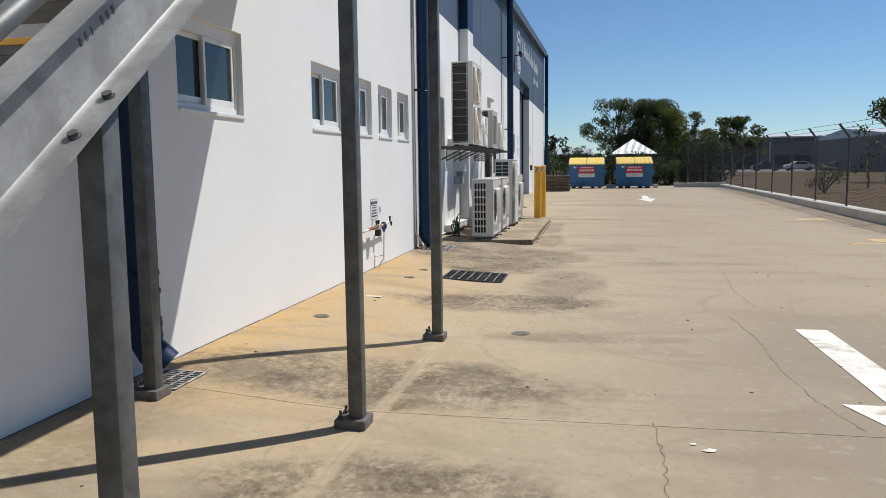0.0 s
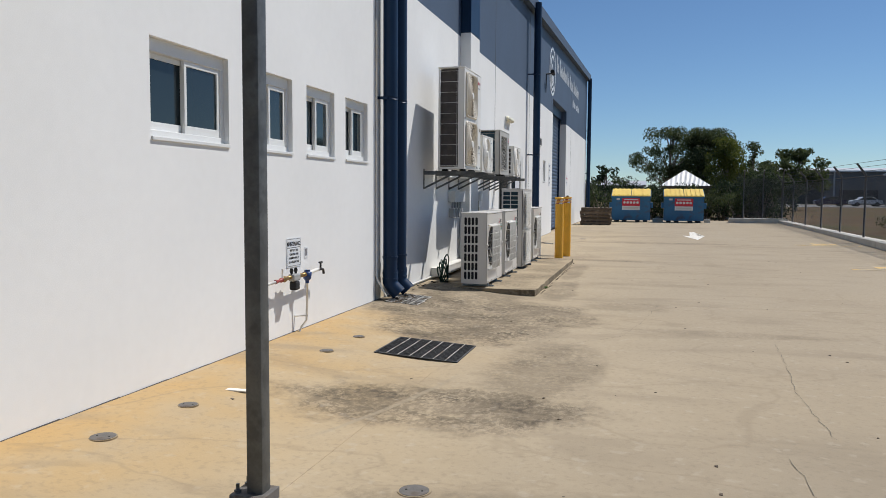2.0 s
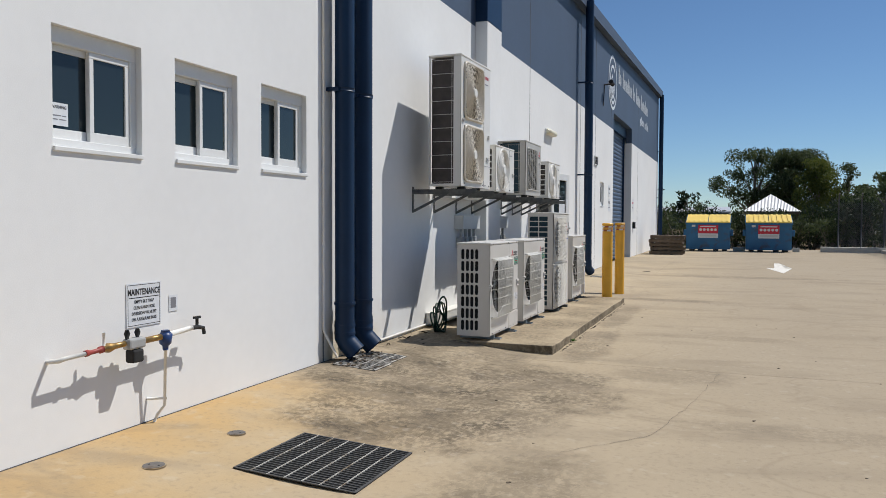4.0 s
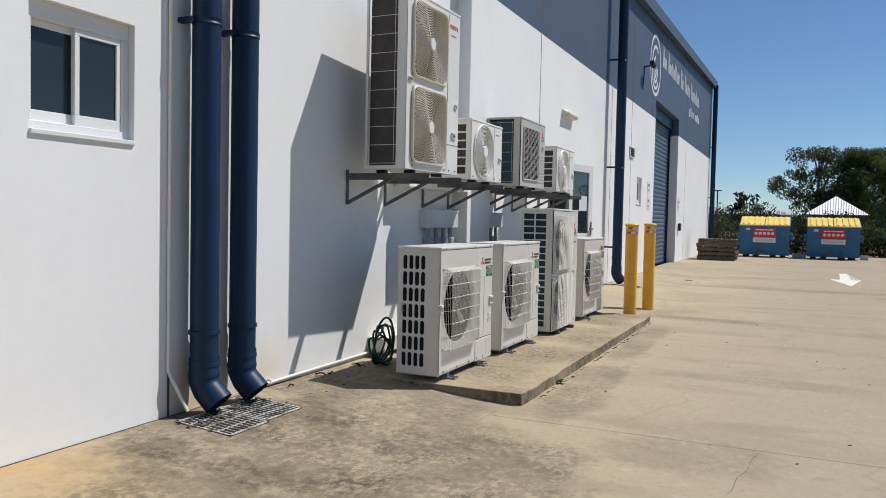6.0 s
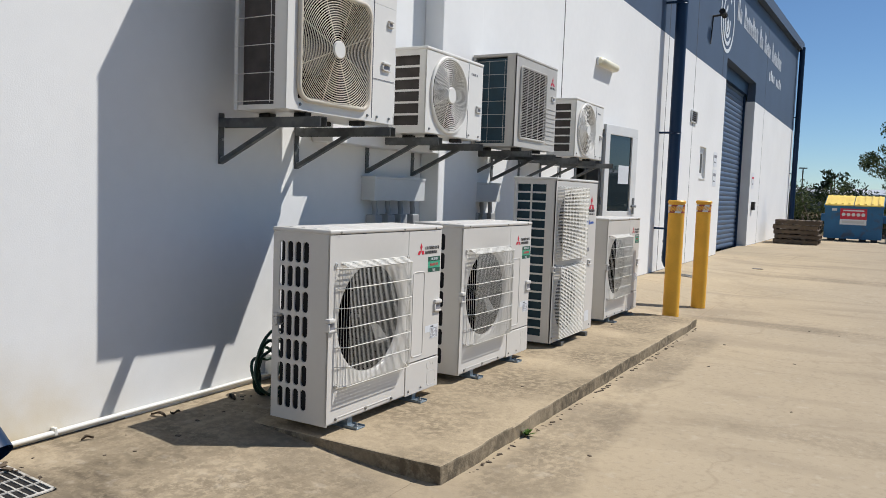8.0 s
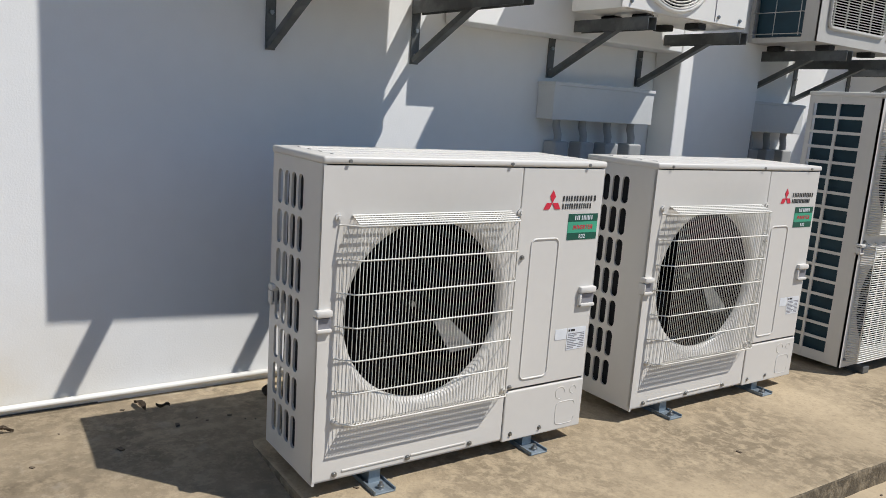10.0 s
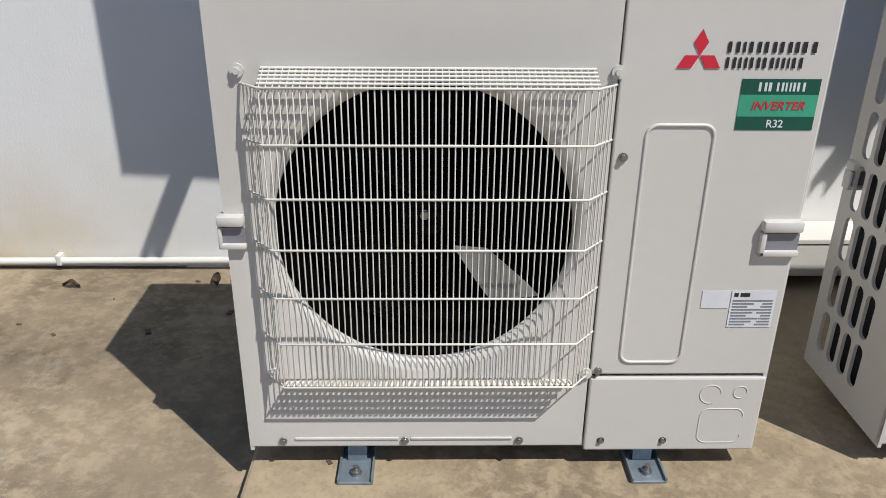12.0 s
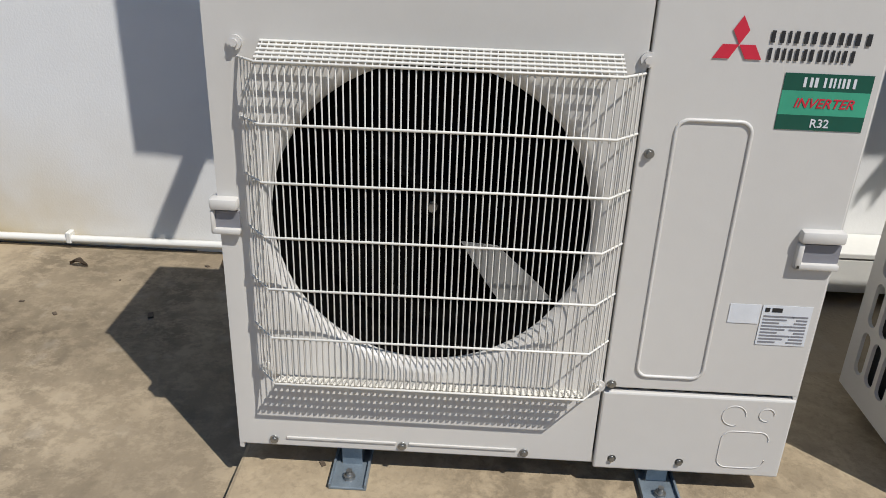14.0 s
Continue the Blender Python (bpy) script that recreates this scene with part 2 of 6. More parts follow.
def rust_splash(m):
    """Ochre splash from the downpipe outlets on the foot of the wall."""
    n, l = m.node_tree.nodes, m.node_tree.links
    b = n["Principled BSDF"]
    geo, sep, t = n.new("ShaderNodeNewGeometry"), n.new("ShaderNodeSeparateXYZ"), n.new("ShaderNodeTexNoise")
    l.new(geo.outputs["Position"], sep.inputs[0])
    l.new(geo.outputs["Position"], t.inputs["Vector"])
    t.inputs["Scale"].default_value, t.inputs["Detail"].default_value = 3.0, 8
    f = None
    for v, lo, hi in ((sep.outputs[2], 0.50, 0.0), (sep.outputs[1], 10.95, 11.2), (sep.outputs[1], 12.6, 11.8), (t.outputs[0], 0.25, 0.60)):
        r = n.new("ShaderNodeMapRange")
        r.inputs["From Min"].default_value, r.inputs["From Max"].default_value = lo, hi
        l.new(v, r.inputs["Value"])
        if f is None:
            f = r.outputs[0]
        else:
            k = n.new("ShaderNodeMath")
            k.operation = 'MULTIPLY'
            l.new(f, k.inputs[0])
            l.new(r.outputs[0], k.inputs[1])
            f = k.outputs[0]
    mx = n.new("ShaderNodeMix")
    mx.data_type = 'RGBA'
    l.new(f, mx.inputs[0])
    l.new(b.inputs["Base Color"].links[0].from_socket, mx.inputs[6])
    mx.inputs[7].default_value = (0.62, 0.50, 0.29, 1)
    l.new(mx.outputs[2], b.inputs["Base Color"])


rust_splash(M["wall"])
M["navy"] = mat("navy_wall_paint", (0.058, 0.088, 0.140), rough=0.6, var=0.08, scale=0.7, bump=0.1, bscale=120)
M["navy_pipe"] = mat("navy_pipe_paint", (0.007, 0.027, 0.068), rough=0.45, var=0.15, scale=3, spec=0.28)
M["joint"] = mat("dark_joint_sealant", (0.10, 0.095, 0.09), rough=0.9)
M["sealant"] = mat("weathered_joint_sealant", (0.17, 0.145, 0.11), rough=0.9, var=0.4, scale=5)
# Two copies of one steel: darkened as in shade, then pale as lit
M["galv"] = mat("galvanised_steel", (0.125, 0.131, 0.130), rough=0.52, metal=0.35, var=0.22, scale=7, bump=0.08, bscale=60, stain=(0.09, 0.094, 0.093), stain_scale=16, stain_cut=(0.45, 0.62))
M["galv_lit"] = mat("lit_galvanised_steel", (0.33, 0.33, 0.32), rough=0.55, metal=0.3, var=0.22, scale=6, bump=0.08, bscale=60, stain=(0.25, 0.25, 0.24), stain_scale=9, stain_cut=(0.45, 0.62))
M["galv_blue"] = mat("blue_zinc_plate", (0.24, 0.29, 0.33), rough=0.45, metal=0.45, var=0.2, scale=20)
M["galv_bright"] = mat("weathered_galvanised_grate", (0.50, 0.475, 0.43), rough=0.6, metal=0.2, var=0.3, scale=12, stain=(0.20, 0.15, 0.10), stain_scale=9, stain_cut=(0.52, 0.66))
M["dark_steel"] = mat("dark_grating_steel", (0.085, 0.085, 0.085), rough=0.6, metal=0.4, var=0.3, scale=9)
# Near black: the shade of hollows, put into the colour
M["pit"] = mat("hollow_shade_black", (0.012, 0.011, 0.01), rough=0.9)
M["alu"] = mat("white_aluminium_frame", (0.74, 0.74, 0.72), rough=0.4, var=0.04)
M["glass"] = glass_mat("window_glass")
M["yellow"] = mat("bollard_yellow", (0.80, 0.42, 0.035), rough=0.45, var=0.10, scale=5)
M["road_white"] = mat("road_paint_white", (0.74, 0.71, 0.64), rough=0.8, var=0.12, scale=6, stain=(0.5, 0.44, 0.34), stain_scale=7, stain_cut=(0.56, 0.68))
M["road_yellow"] = mat("road_paint_yellow", (0.62, 0.42, 0.14), rough=0.8, var=0.2, scale=6, stain=(0.46, 0.38, 0.26), stain_scale=5, stain_cut=(0.45, 0.6))
M["kerb"] = mat("kerb_concrete", (0.56, 0.53, 0.47), rough=0.85, var=0.12, scale=2, bump=0.3)
M["shutter"] = mat("roller_door_blue", (0.075, 0.117, 0.185), rough=0.5, var=0.06, scale=1)
M["grass"] = mat("dry_grass", (0.115, 0.078, 0.045), rough=0.95, var=0.25, scale=0.25, bump=0.6, bscale=25, stain=(0.085, 0.08, 0.035), stain_scale=0.12, stain_cut=(0.5, 0.6), spec=0.1)


# ---- mesh helpers ----
def obj(name, bm, material, parent=None, label="", smooth=None):
    me = bpy.data.meshes.new(name)
    bm.normal_update()
    bm.to_mesh(me)
    bm.free()
    ob = new(name, me)
    for k in (material if isinstance(material, (list, tuple)) else [material]):
        me.materials.append(k)
    if smooth is not None:
        me.shade_smooth()
        me.set_sharp_from_angle(angle=radians(smooth))
    if parent is not None:
        ob.parent = parent
    if label:
        ob["label"] = label
    return ob


def part(name, bm, material, parent, label="", smooth=None):
    return obj(name, bm, material, parent, label, smooth)


def thing(name, x=0, y=0, z=0, rz=0, label="", category="", group="", kind=""):
    e = new(name)
    e.empty_display_size = 0.1
    e.matrix_basis = pose(x, y, z, 0, 0, rz)
    return tagged(e, label, category, group, kind)


def box(bm, x0, x1, y0, y1, z0, z1, bev=0.0, mi=0, m=None):
    """Adds a box; bev rounds its edges."""
    r = bmesh.ops.create_cube(bm, size=1.0)
    vs = r["verts"]
    for v in vs:
        v.co = Vector(((x0 + x1) / 2 + v.co.x * (x1 - x0), (y0 + y1) / 2 + v.co.y * (y1 - y0), (z0 + z1) / 2 + v.co.z * (z1 - z0)))
    es = list({e for v in vs for e in v.link_edges})
    fs = list({f for v in vs for f in v.link_faces})
    if bev:
        r = bmesh.ops.bevel(bm, geom=es, offset=bev, segments=2, affect='EDGES', profile=0.5)
        fs = list({f for v in r["verts"] for f in v.link_faces} | {f for f in fs if f.is_valid})
        vs = list({v for f in fs for v in f.verts})
    for f in fs:
        f.material_index = mi
    if m is not None:
        for v in vs:
            v.co = m @ v.co
    return vs


def bx(*a, **k):
    bm = bmesh.new()
    box(bm, *a, **k)
    return bm


def tube(bm, pts, r, n=10, cap=True, mi=0):
    """A round tube along points; r one radius or one per point."""
    pts = [Vector(p) for p in pts]
    rs = r if isinstance(r, (list, tuple)) else [r] * len(pts)
    rings, up = [], None
    for i, p in enumerate(pts):
        d = (pts[min(i + 1, len(pts) - 1)] - pts[max(i - 1, 0)]).normalized()
        if up is None:
            up = Vector((0, 0, 1)) if abs(d.z) < 0.9 else Vector((1, 0, 0))
        a = d.cross(up).normalized()
        up = a.cross(d).normalized()
        rings.append([bm.verts.new(p + rs[i] * (math.cos(2 * math.pi * k / n) * a + math.sin(2 * math.pi * k / n) * up)) for k in range(n)])
    for a, c in zip(rings, rings[1:]):
        for k in range(n):
            f = bm.faces.new((a[k], a[(k + 1) % n], c[(k + 1) % n], c[k]))
            f.smooth, f.material_index = True, mi
    if cap:
        for ring, flip in ((rings[0], False), (rings[-1], True)):
            f = bm.faces.new(ring[::-1] if flip else ring)
            f.material_index = mi
    return rings


def tb(*a, **k):
    bm = bmesh.new()
    tube(bm, *a, **k)
    return bm


def prism(bm, pts, d, mi=0):
    """A flat outline (3D points in one plane) given thickness along the vector d."""
    d = Vector(d)
    a = [bm.verts.new(Vector(p)) for p in pts]
    c = [bm.verts.new(Vector(p) + d) for p in pts]
    n = len(pts)
    fs = [bm.faces.new(a[::-1]), bm.faces.new(c)]
    for i in range(n):
        fs.append(bm.faces.new((a[i], a[(i + 1) % n], c[(i + 1) % n], c[i])))
    for f in fs:
        f.material_index = mi
    return a + c


def pr(*a, **k):
    bm = bmesh.new()
    prism(bm, *a, **k)
    bmesh.ops.recalc_face_normals(bm, faces=bm.faces)
    return bm


def sstep(v, a, c):
    t = min(1, max(0, (v - a) / (c - a)))
    return t * t * (3 - 2 * t)


def ground_z(x, y):
    """The yard falls from the wall to a shallow dip along the plinth's edge and rises again far off."""
    dip = -0.055 - 0.035 * sstep(y, 3, 9) + 0.13 * sstep(y, 15, 34)
    wall = 0.02 + 0.025 * sstep(y, 8, 4) + 0.02 * sstep(y, 15, 34)
    t = sstep(x, -1.05, -2.6)
    return dip * (1 - t) + wall * t


# ---- yard, ground ----
WX = -2.60
SLAB_X, SLAB_Y0, SLAB_Y1, SLAB_Z = -1.0, 12.82, 18.02, -0.005
bm = bmesh.new()
bmesh.ops.create_grid(bm, x_segments=2, y_segments=2, size=1500)
for v in bm.verts:
    v.co.z = -0.32
tagged(obj("ground", bm, M["grass"]), "dry brown grass field reaching the horizon", "ground", kind="structure")

yard = thing("pavement", label="buff concrete yard with ochre and dark mould stains", category="pavement", kind="structure")
XB = [-2.75, -1.12, 5.9]
YB = [-14.0, -4.7, 3.86, 12.48, 21.1, 29.7, 41.5]
SUMP = (-1.72, -1.02, 8.62, 9.32)
YS = [-14.0, -4.7, 3.86, 21.1, 41.5]
for i in range(2):
    yb = YB if i else YS
    for j in range(len(yb) - 1):
        bm = bmesh.new()
        x0, x1, y0, y1 = XB[i] + (0.003 if i else 0), XB[i + 1] - 0.002, yb[j] + 0.003, yb[j + 1] - 0.003
        nx, ny = max(2, int((x1 - x0) / 0.16)), max(2, int((y1 - y0) / 0.35))
        g = [[bm.verts.new((x0 + (x1 - x0) * a / nx, y0 + (y1 - y0) * c / ny, ground_z(x0 + (x1 - x0) * a / nx, y0 + (y1 - y0) * c / ny))) for c in range(ny + 1)] for a in range(nx + 1)]
        for a in range(nx):
            for c in range(ny):
                bm.faces.new((g[a][c], g[a + 1][c], g[a + 1][c + 1], g[a][c + 1])).smooth = True
        rims = [([g[a][0] for a in range(nx + 1)]), ([g[nx][c] for c in range(ny + 1)]), ([g[a][ny] for a in range(nx, -1, -1)]), ([g[0][c] for c in range(ny, -1, -1)])]
        for run in rims:
            up = [bm.verts.new(v.co) for v in run]
            lo = [bm.verts.new(v.co - Vector((0, 0, 0.08))) for v in run]
            for k in range(len(run) - 1):
                bm.faces.new((up[k + 1], up[k], lo[k], lo[k + 1]))
        part("concrete_slab", bm, M["concrete"], yard)
pale = bmesh.new()
for j in range(40):
    ya, yb = -14 + j * 1.38, -14 + (j + 1) * 1.38
    vs = [pale.verts.new((XB[1] + q * 0.006, t, ground_z(XB[1], t) - 0.0015)) for q, t in ((-1, ya), (1, ya), (1, yb), (-1, yb))]
    pale.faces.new(vs)
part("joint_mortar", pale, M["concrete"], yard)
bm = bmesh.new()
for k in YB[1:6]:
    for j in range(60):
        xa, xb = -2.7 + j * 0.143, -2.7 + (j + 1) * 0.143
        if xa < XB[1] and k not in YS:
            continue
        vs = [bm.verts.new((q, k + t * 0.006, ground_z(q, k) - 0.006)) for t, q in ((-1, xa), (-1, xb), (1, xb), (1, xa))]
        bm.faces.new(vs)
part("joint_sealant", bm, M["sealant"], yard, "dark joint sealant")

plinth = bmesh.new()
box(plinth, WX + 0.01, SLAB_X, SLAB_Y0, SLAB_Y1, -0.2, SLAB_Z, bev=0.010)
bmesh.ops.subdivide_edges(plinth, edges=[e for e in plinth.edges if e.calc_length() > 1], cuts=70, use_grid_fill=True)
for v in plinth.verts:
    if v.co.x > SLAB_X - 0.1:
        v.co.x += 0.012 * noise.noise((v.co.y * 3, v.co.z * 9, 1)) + 0.007 * noise.noise((v.co.y * 14, v.co.z * 30, 5))
        v.co.z += 0.004 * noise.noise((v.co.y * 9, 2, 7))
plinth.normal_update()
# side faces take the darker concrete, top and bottom the lighter one
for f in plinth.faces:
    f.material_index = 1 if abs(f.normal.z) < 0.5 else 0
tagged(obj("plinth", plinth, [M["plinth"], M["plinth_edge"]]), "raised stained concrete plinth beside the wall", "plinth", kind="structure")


# ---- building ----
def wall_with_openings(name, x0, x1, y0, y1, z0, z1, holes, material):
    """A wall along y with rectangular openings cut through it."""
    ys = sorted({y0, y1, *[h[0] for h in holes], *[h[1] for h in holes]})
    zs = sorted({z0, z1, *[h[2] for h in holes], *[h[3] for h in holes]})
    bm = bmesh.new()

    def solid(i, k):
        if not (0 <= i < len(ys) - 1 and 0 <= k < len(zs) - 1):
            return False
        a, c = (ys[i] + ys[i + 1]) / 2, (zs[k] + zs[k + 1]) / 2
        return not any(h[0] < a < h[1] and h[2] < c < h[3] for h in holes)

    def quad(*p):
        bm.faces.new([bm.verts.new(q) for q in p])
    for i in range(len(ys) - 1):
        for k in range(len(zs) - 1):
            if not solid(i, k):
                continue
            a, c, d, e = ys[i], ys[i + 1], zs[k], zs[k + 1]
            quad((x1, a, d), (x1, c, d), (x1, c, e), (x1, a, e))
            quad((x0, c, d), (x0, a, d), (x0, a, e), (x0, c, e))
            if not solid(i - 1, k):
                quad((x0, a, d), (x1, a, d), (x1, a, e), (x0, a, e))
            if not solid(i + 1, k):
                quad((x1, c, d), (x0, c, d), (x0, c, e), (x1, c, e))
            if not solid(i, k - 1):
                quad((x0, a, d), (x0, c, d), (x1, c, d), (x1, a, d))
            if not solid(i, k + 1):
                quad((x1, a, e), (x1, c, e), (x0, c, e), (x0, a, e))
    bmesh.ops.remove_doubles(bm, verts=bm.verts, dist=1e-5)
    return obj(name, bm, material)


NAVY_Z, END_Y = 3.79, 40.6
WINDOWS = [(4.58, 5.525, 1.625, 2.235), (6.98, 7.915, 1.60, 2.228), (8.335, 8.975, 1.60, 2.228), (9.263, 9.908, 1.60, 2.228), (10.195, 10.835, 1.60, 2.228)]
DOOR = (18.56, 19.46, -0.1, 2.13)
SMALL = (25.3, 25.85, 1.62, 2.23)
ROLL = (27.45, 31.50, -0.3, 4.26)


def roof_z(y):
    return 6.15 + (y - 25) * 0.042


white = wall_with_openings("wall_white", WX - 0.2, WX, -8.0, END_Y, -0.3, NAVY_Z, WINDOWS + [DOOR, SMALL, (ROLL[0], ROLL[1], -0.3, NAVY_Z)], M["wall"])
tagged(white, "white painted concrete panel wall of the warehouse", "wall", kind="structure")
bm = bmesh.new()
pts = [(WX, 11.05, NAVY_Z), (WX, ROLL[0], NAVY_Z), (WX, ROLL[0], ROLL[3]), (WX, ROLL[1], ROLL[3]), (WX, ROLL[1], NAVY_Z), (WX, END_Y, NAVY_Z), (WX, END_Y, roof_z(END_Y)), (WX, 11.05, roof_z(11.05))]
navy = tagged(obj("wall_navy", pr(pts, (-0.2, 0, 0)), M["navy"]), "navy painted upper wall band of the warehouse", "wall", kind="structure")
bm = bx(WX - 0.2, WX, -8.0, 11.05, NAVY_Z, 7.2)
tagged(obj("wall_upper_white", bm, M["wall"]), "white upper wall of the office part", "wall", kind="structure")
# far end and back, to close the building
tagged(obj("wall_end", bx(-22, WX - 0.2, END_Y - 0.2, END_Y, -0.3, 6.6), M["wall"]), "white end wall of the warehouse", "wall", kind="structure")
tagged(obj("wall_back", bx(-22.2, -22, -8, END_Y, -0.3, 6.6), M["wall"]), "white back wall of the warehouse", "wall", kind="structure")
tagged(obj("wall_front", bx(-22, WX - 0.2, -8, -7.8, -0.3, 6.6), M["wall"]), "white front wall of the warehouse", "wall", kind="structure")
tagged(obj("roof", pr([(-22.2, -8, roof_z(-8) + 0.9), (-22.2, END_Y, roof_z(END_Y)), (WX + 0.02, END_Y, roof_z(END_Y)), (WX + 0.02, 11, roof_z(11)), (WX + 0.02, 10.9, 7.2), (WX + 0.02, -8, 7.2)][::1], (0, 0, 0.08)), M["shutter"]), "low pitched metal roof", "roof", kind="structure")
# barge flashing along the top
tagged(obj("trim", pr([(WX + 0.003, 11.1, roof_z(11.1) - 0.18), (WX + 0.003, END_Y + 0.12, roof_z(END_Y) - 0.18), (WX + 0.003, END_Y + 0.12, roof_z(END_Y) + 0.1), (WX + 0.003, 11.1, roof_z(11.1) + 0.1)], (0.16, 0, 0)), M["navy"]), "navy metal barge flashing under the roof edge", "trim", kind="structure")
# dark gap at the wall's foot
ft = bmesh.new()
for j in range(100):
    ya = -7.9 + j * 0.484
    if SLAB_Y0 - 0.4 < ya < SLAB_Y1 or ROLL[0] - 0.4 < ya < ROLL[1] or DOOR[0] - 0.4 < ya < DOOR[1]:
        continue
    zz = ground_z(WX, ya + 0.24)
    box(ft, WX, WX + 0.006, ya, ya + 0.484, zz - 0.02, zz + 0.004)
tagged(obj("baseboard", ft, M["joint"]), "dark sealant gap at the foot of the wall", "joint", kind="structure")
# panel joints
for jy, z0, z1 in ((11.10, 0.0, 5.4), (18.05, 0.0, 5.8), (22.55, 0.0, 6.0), (24.5, 0.0, 6.0), (27.0, NAVY_Z, 6.1), (33.2, 0.0, 6.4)):
    tagged(obj("panel_joint", bx(WX - 0.01, WX + 0.002, jy - 0.009, jy + 0.009, z0, z1), M["joint"]), "dark vertical joint between wall panels", "joint", "panel joints", "structure")
# pilaster
PIL = (15.14, 15.80, 0.17)
pil = thing("pilaster", label="white wall pilaster with a navy top", category="pilaster", kind="structure")
part("shaft", bx(WX + 0.002, WX + PIL[2], PIL[0], PIL[1], -0.2, 3.85, bev=0.008), M["wall"], pil)
part("navy_top", bx(WX + 0.002, WX + PIL[2], PIL[0], PIL[1], 3.854, 5.6, bev=0.008), M["navy_pipe"], pil)


# ---- windows ----
def sliding_window(name, y0, y1, z0, z1):
    w = thing(name, WX - 0.172, y0, z0, label="white aluminium sliding window with dark glass", category="window", kind="structure")
    W, H = y1 - y0, z1 - z0
    fr = bmesh.new()
    for a in ((0, W, H - 0.085, H), (0, W, 0, 0.05), (0, 0.045, 0.05, H - 0.085), (W - 0.045, W, 0.05, H - 0.085)):
        box(fr, 0.05, 0.13, a[0], a[1], a[2], a[3], bev=0.004)
    part("window_frame", fr, M["alu"], w)
    half = W * 0.5
    for k, (a, b, dx) in enumerate(((0.045, half + 0.02, 0.065), (half - 0.02, W - 0.045, 0.095))):
        s = bmesh.new()
        for q in ((a, b, H - 0.12, H - 0.085), (a, b, 0.05, 0.105), (a, a + 0.03, 0.105, H - 0.12), (b - 0.03, b, 0.105, H - 0.12)):
            box(s, dx, dx + 0.025, q[0], q[1], q[2], q[3], bev=0.003)
        sash = part("sash", s, M["alu"], w)
        part("pane", bx(dx + 0.009, dx + 0.015, a + 0.028, b - 0.028, 0.10, H - 0.115), M["glass"], sash)
    part("window_sill", bx(0.10, 0.186, 0.002, W - 0.002, -0.022, 0.004, bev=0.004), M["alu"], w)
    return w


for i, (a, b, c, d) in enumerate(WINDOWS):
    sliding_window("window_%d" % (i + 1), a, b, c, d)
sliding_window("window_6", *SMALL)


# ---- stair ----
M["rusty"] = mat("dull_rusted_plate", (0.15, 0.14, 0.13), rough=0.75, metal=0.2, var=0.3, scale=14, stain=(0.12, 0.095, 0.075), stain_scale=12, stain_cut=(0.52, 0.65))


def square_post(x, y, z0, z1, name="stair_post"):
    p = thing(name, x, y, z0, label="galvanised square steel post on a bolted base plate", category="post", group="stair posts")
    part("post", bx(-0.0375, 0.0375, -0.0375, 0.0375, 0.045, z1 - z0, bev=0.007), M["galv"], p, smooth=40)
    part("base_plate", bx(-0.1, 0.06, -0.075, 0.075, 0.0, 0.05, bev=0.004), M["rusty"], p)
    for s in (-1, 1):
        b = bmesh.new()
        tube(b, [(-0.075, s * 0.045, 0.05), (-0.075, s * 0.045, 0.064)], 0.015, 6)
        tube(b, [(-0.075, s * 0.045, 0.064), (-0.075, s * 0.045, 0.09)], 0.008, 8)
        part("anchor_bolt", b, M["galv"], p)
    return p


DECK = 2.82
for px, py in ((-1.160, 3.63), (-1.158, 5.65), (-2.30, 3.66)):
    square_post(px, py, ground_z(px, py) - 0.002, DECK)


# ---- air conditioners ----
M["ac"] = mat("cream_enamel", (0.62, 0.60, 0.56), rough=0.38, var=0.03, scale=2, bump=0.03, bscale=200)
M["ac_white"] = mat("white_enamel", (0.74, 0.72, 0.67), rough=0.38, var=0.03, scale=2)
M["ac_beige"] = mat("beige_plastic", (0.62, 0.56, 0.46), rough=0.42, var=0.04, scale=5)
M["ac_aged"] = mat("aged_cream_enamel", (0.47, 0.45, 0.41), rough=0.45, var=0.06, scale=4)
M["wire"] = mat("cream_coated_wire", (0.72, 0.70, 0.64), rough=0.35, var=0.04)
# Fan recess colours hold its shade: near black, hardly any gloss
M["black"] = mat("shade_black_interior", (0.004, 0.0037, 0.0035), rough=0.95, spec=0.0)
M["blade"] = mat("shade_black_fan_plastic", (0.005, 0.0046, 0.0045), rough=0.9, var=0.1, spec=0.02)
# Fins set near black, so the slots' shade sits in their colour
M["fin"] = mat("shade_black_coil_fins", (0.013, 0.014, 0.017), rough=0.8, metal=0.0, var=0.3, scale=20)
M["fin_brown"] = mat("brown_coil_fins", (0.058, 0.048, 0.042), rough=0.7, var=0.25, scale=14)
M["fin_teal"] = mat("teal_coil_fins", (0.006, 0.036, 0.054), rough=0.6, var=0.2, scale=14)
M["red"] = mat("red_print", (0.60, 0.022, 0.05), rough=0.4)
M["ink"] = mat("black_print", (0.02, 0.02, 0.022), rough=0.5)
M["grey_ink"] = mat("grey_print", (0.22, 0.22, 0.24), rough=0.5)
M["green_dark"] = mat("dark_green_print", (0.005, 0.085, 0.055), rough=0.4)
M["green"] = mat("green_print", (0.05, 0.36, 0.22), rough=0.4)
M["blue_print"] = mat("blue_print", (0.03, 0.10, 0.42), rough=0.4)
M["paper"] = mat("white_label", (0.70, 0.72, 0.74), rough=0.5, var=0.05, scale=30)
M["screw"] = mat("zinc_screw", (0.30, 0.30, 0.29), rough=0.35, metal=0.8)
M["rubber"] = mat("black_rubber", (0.018, 0.018, 0.018), rough=0.8)
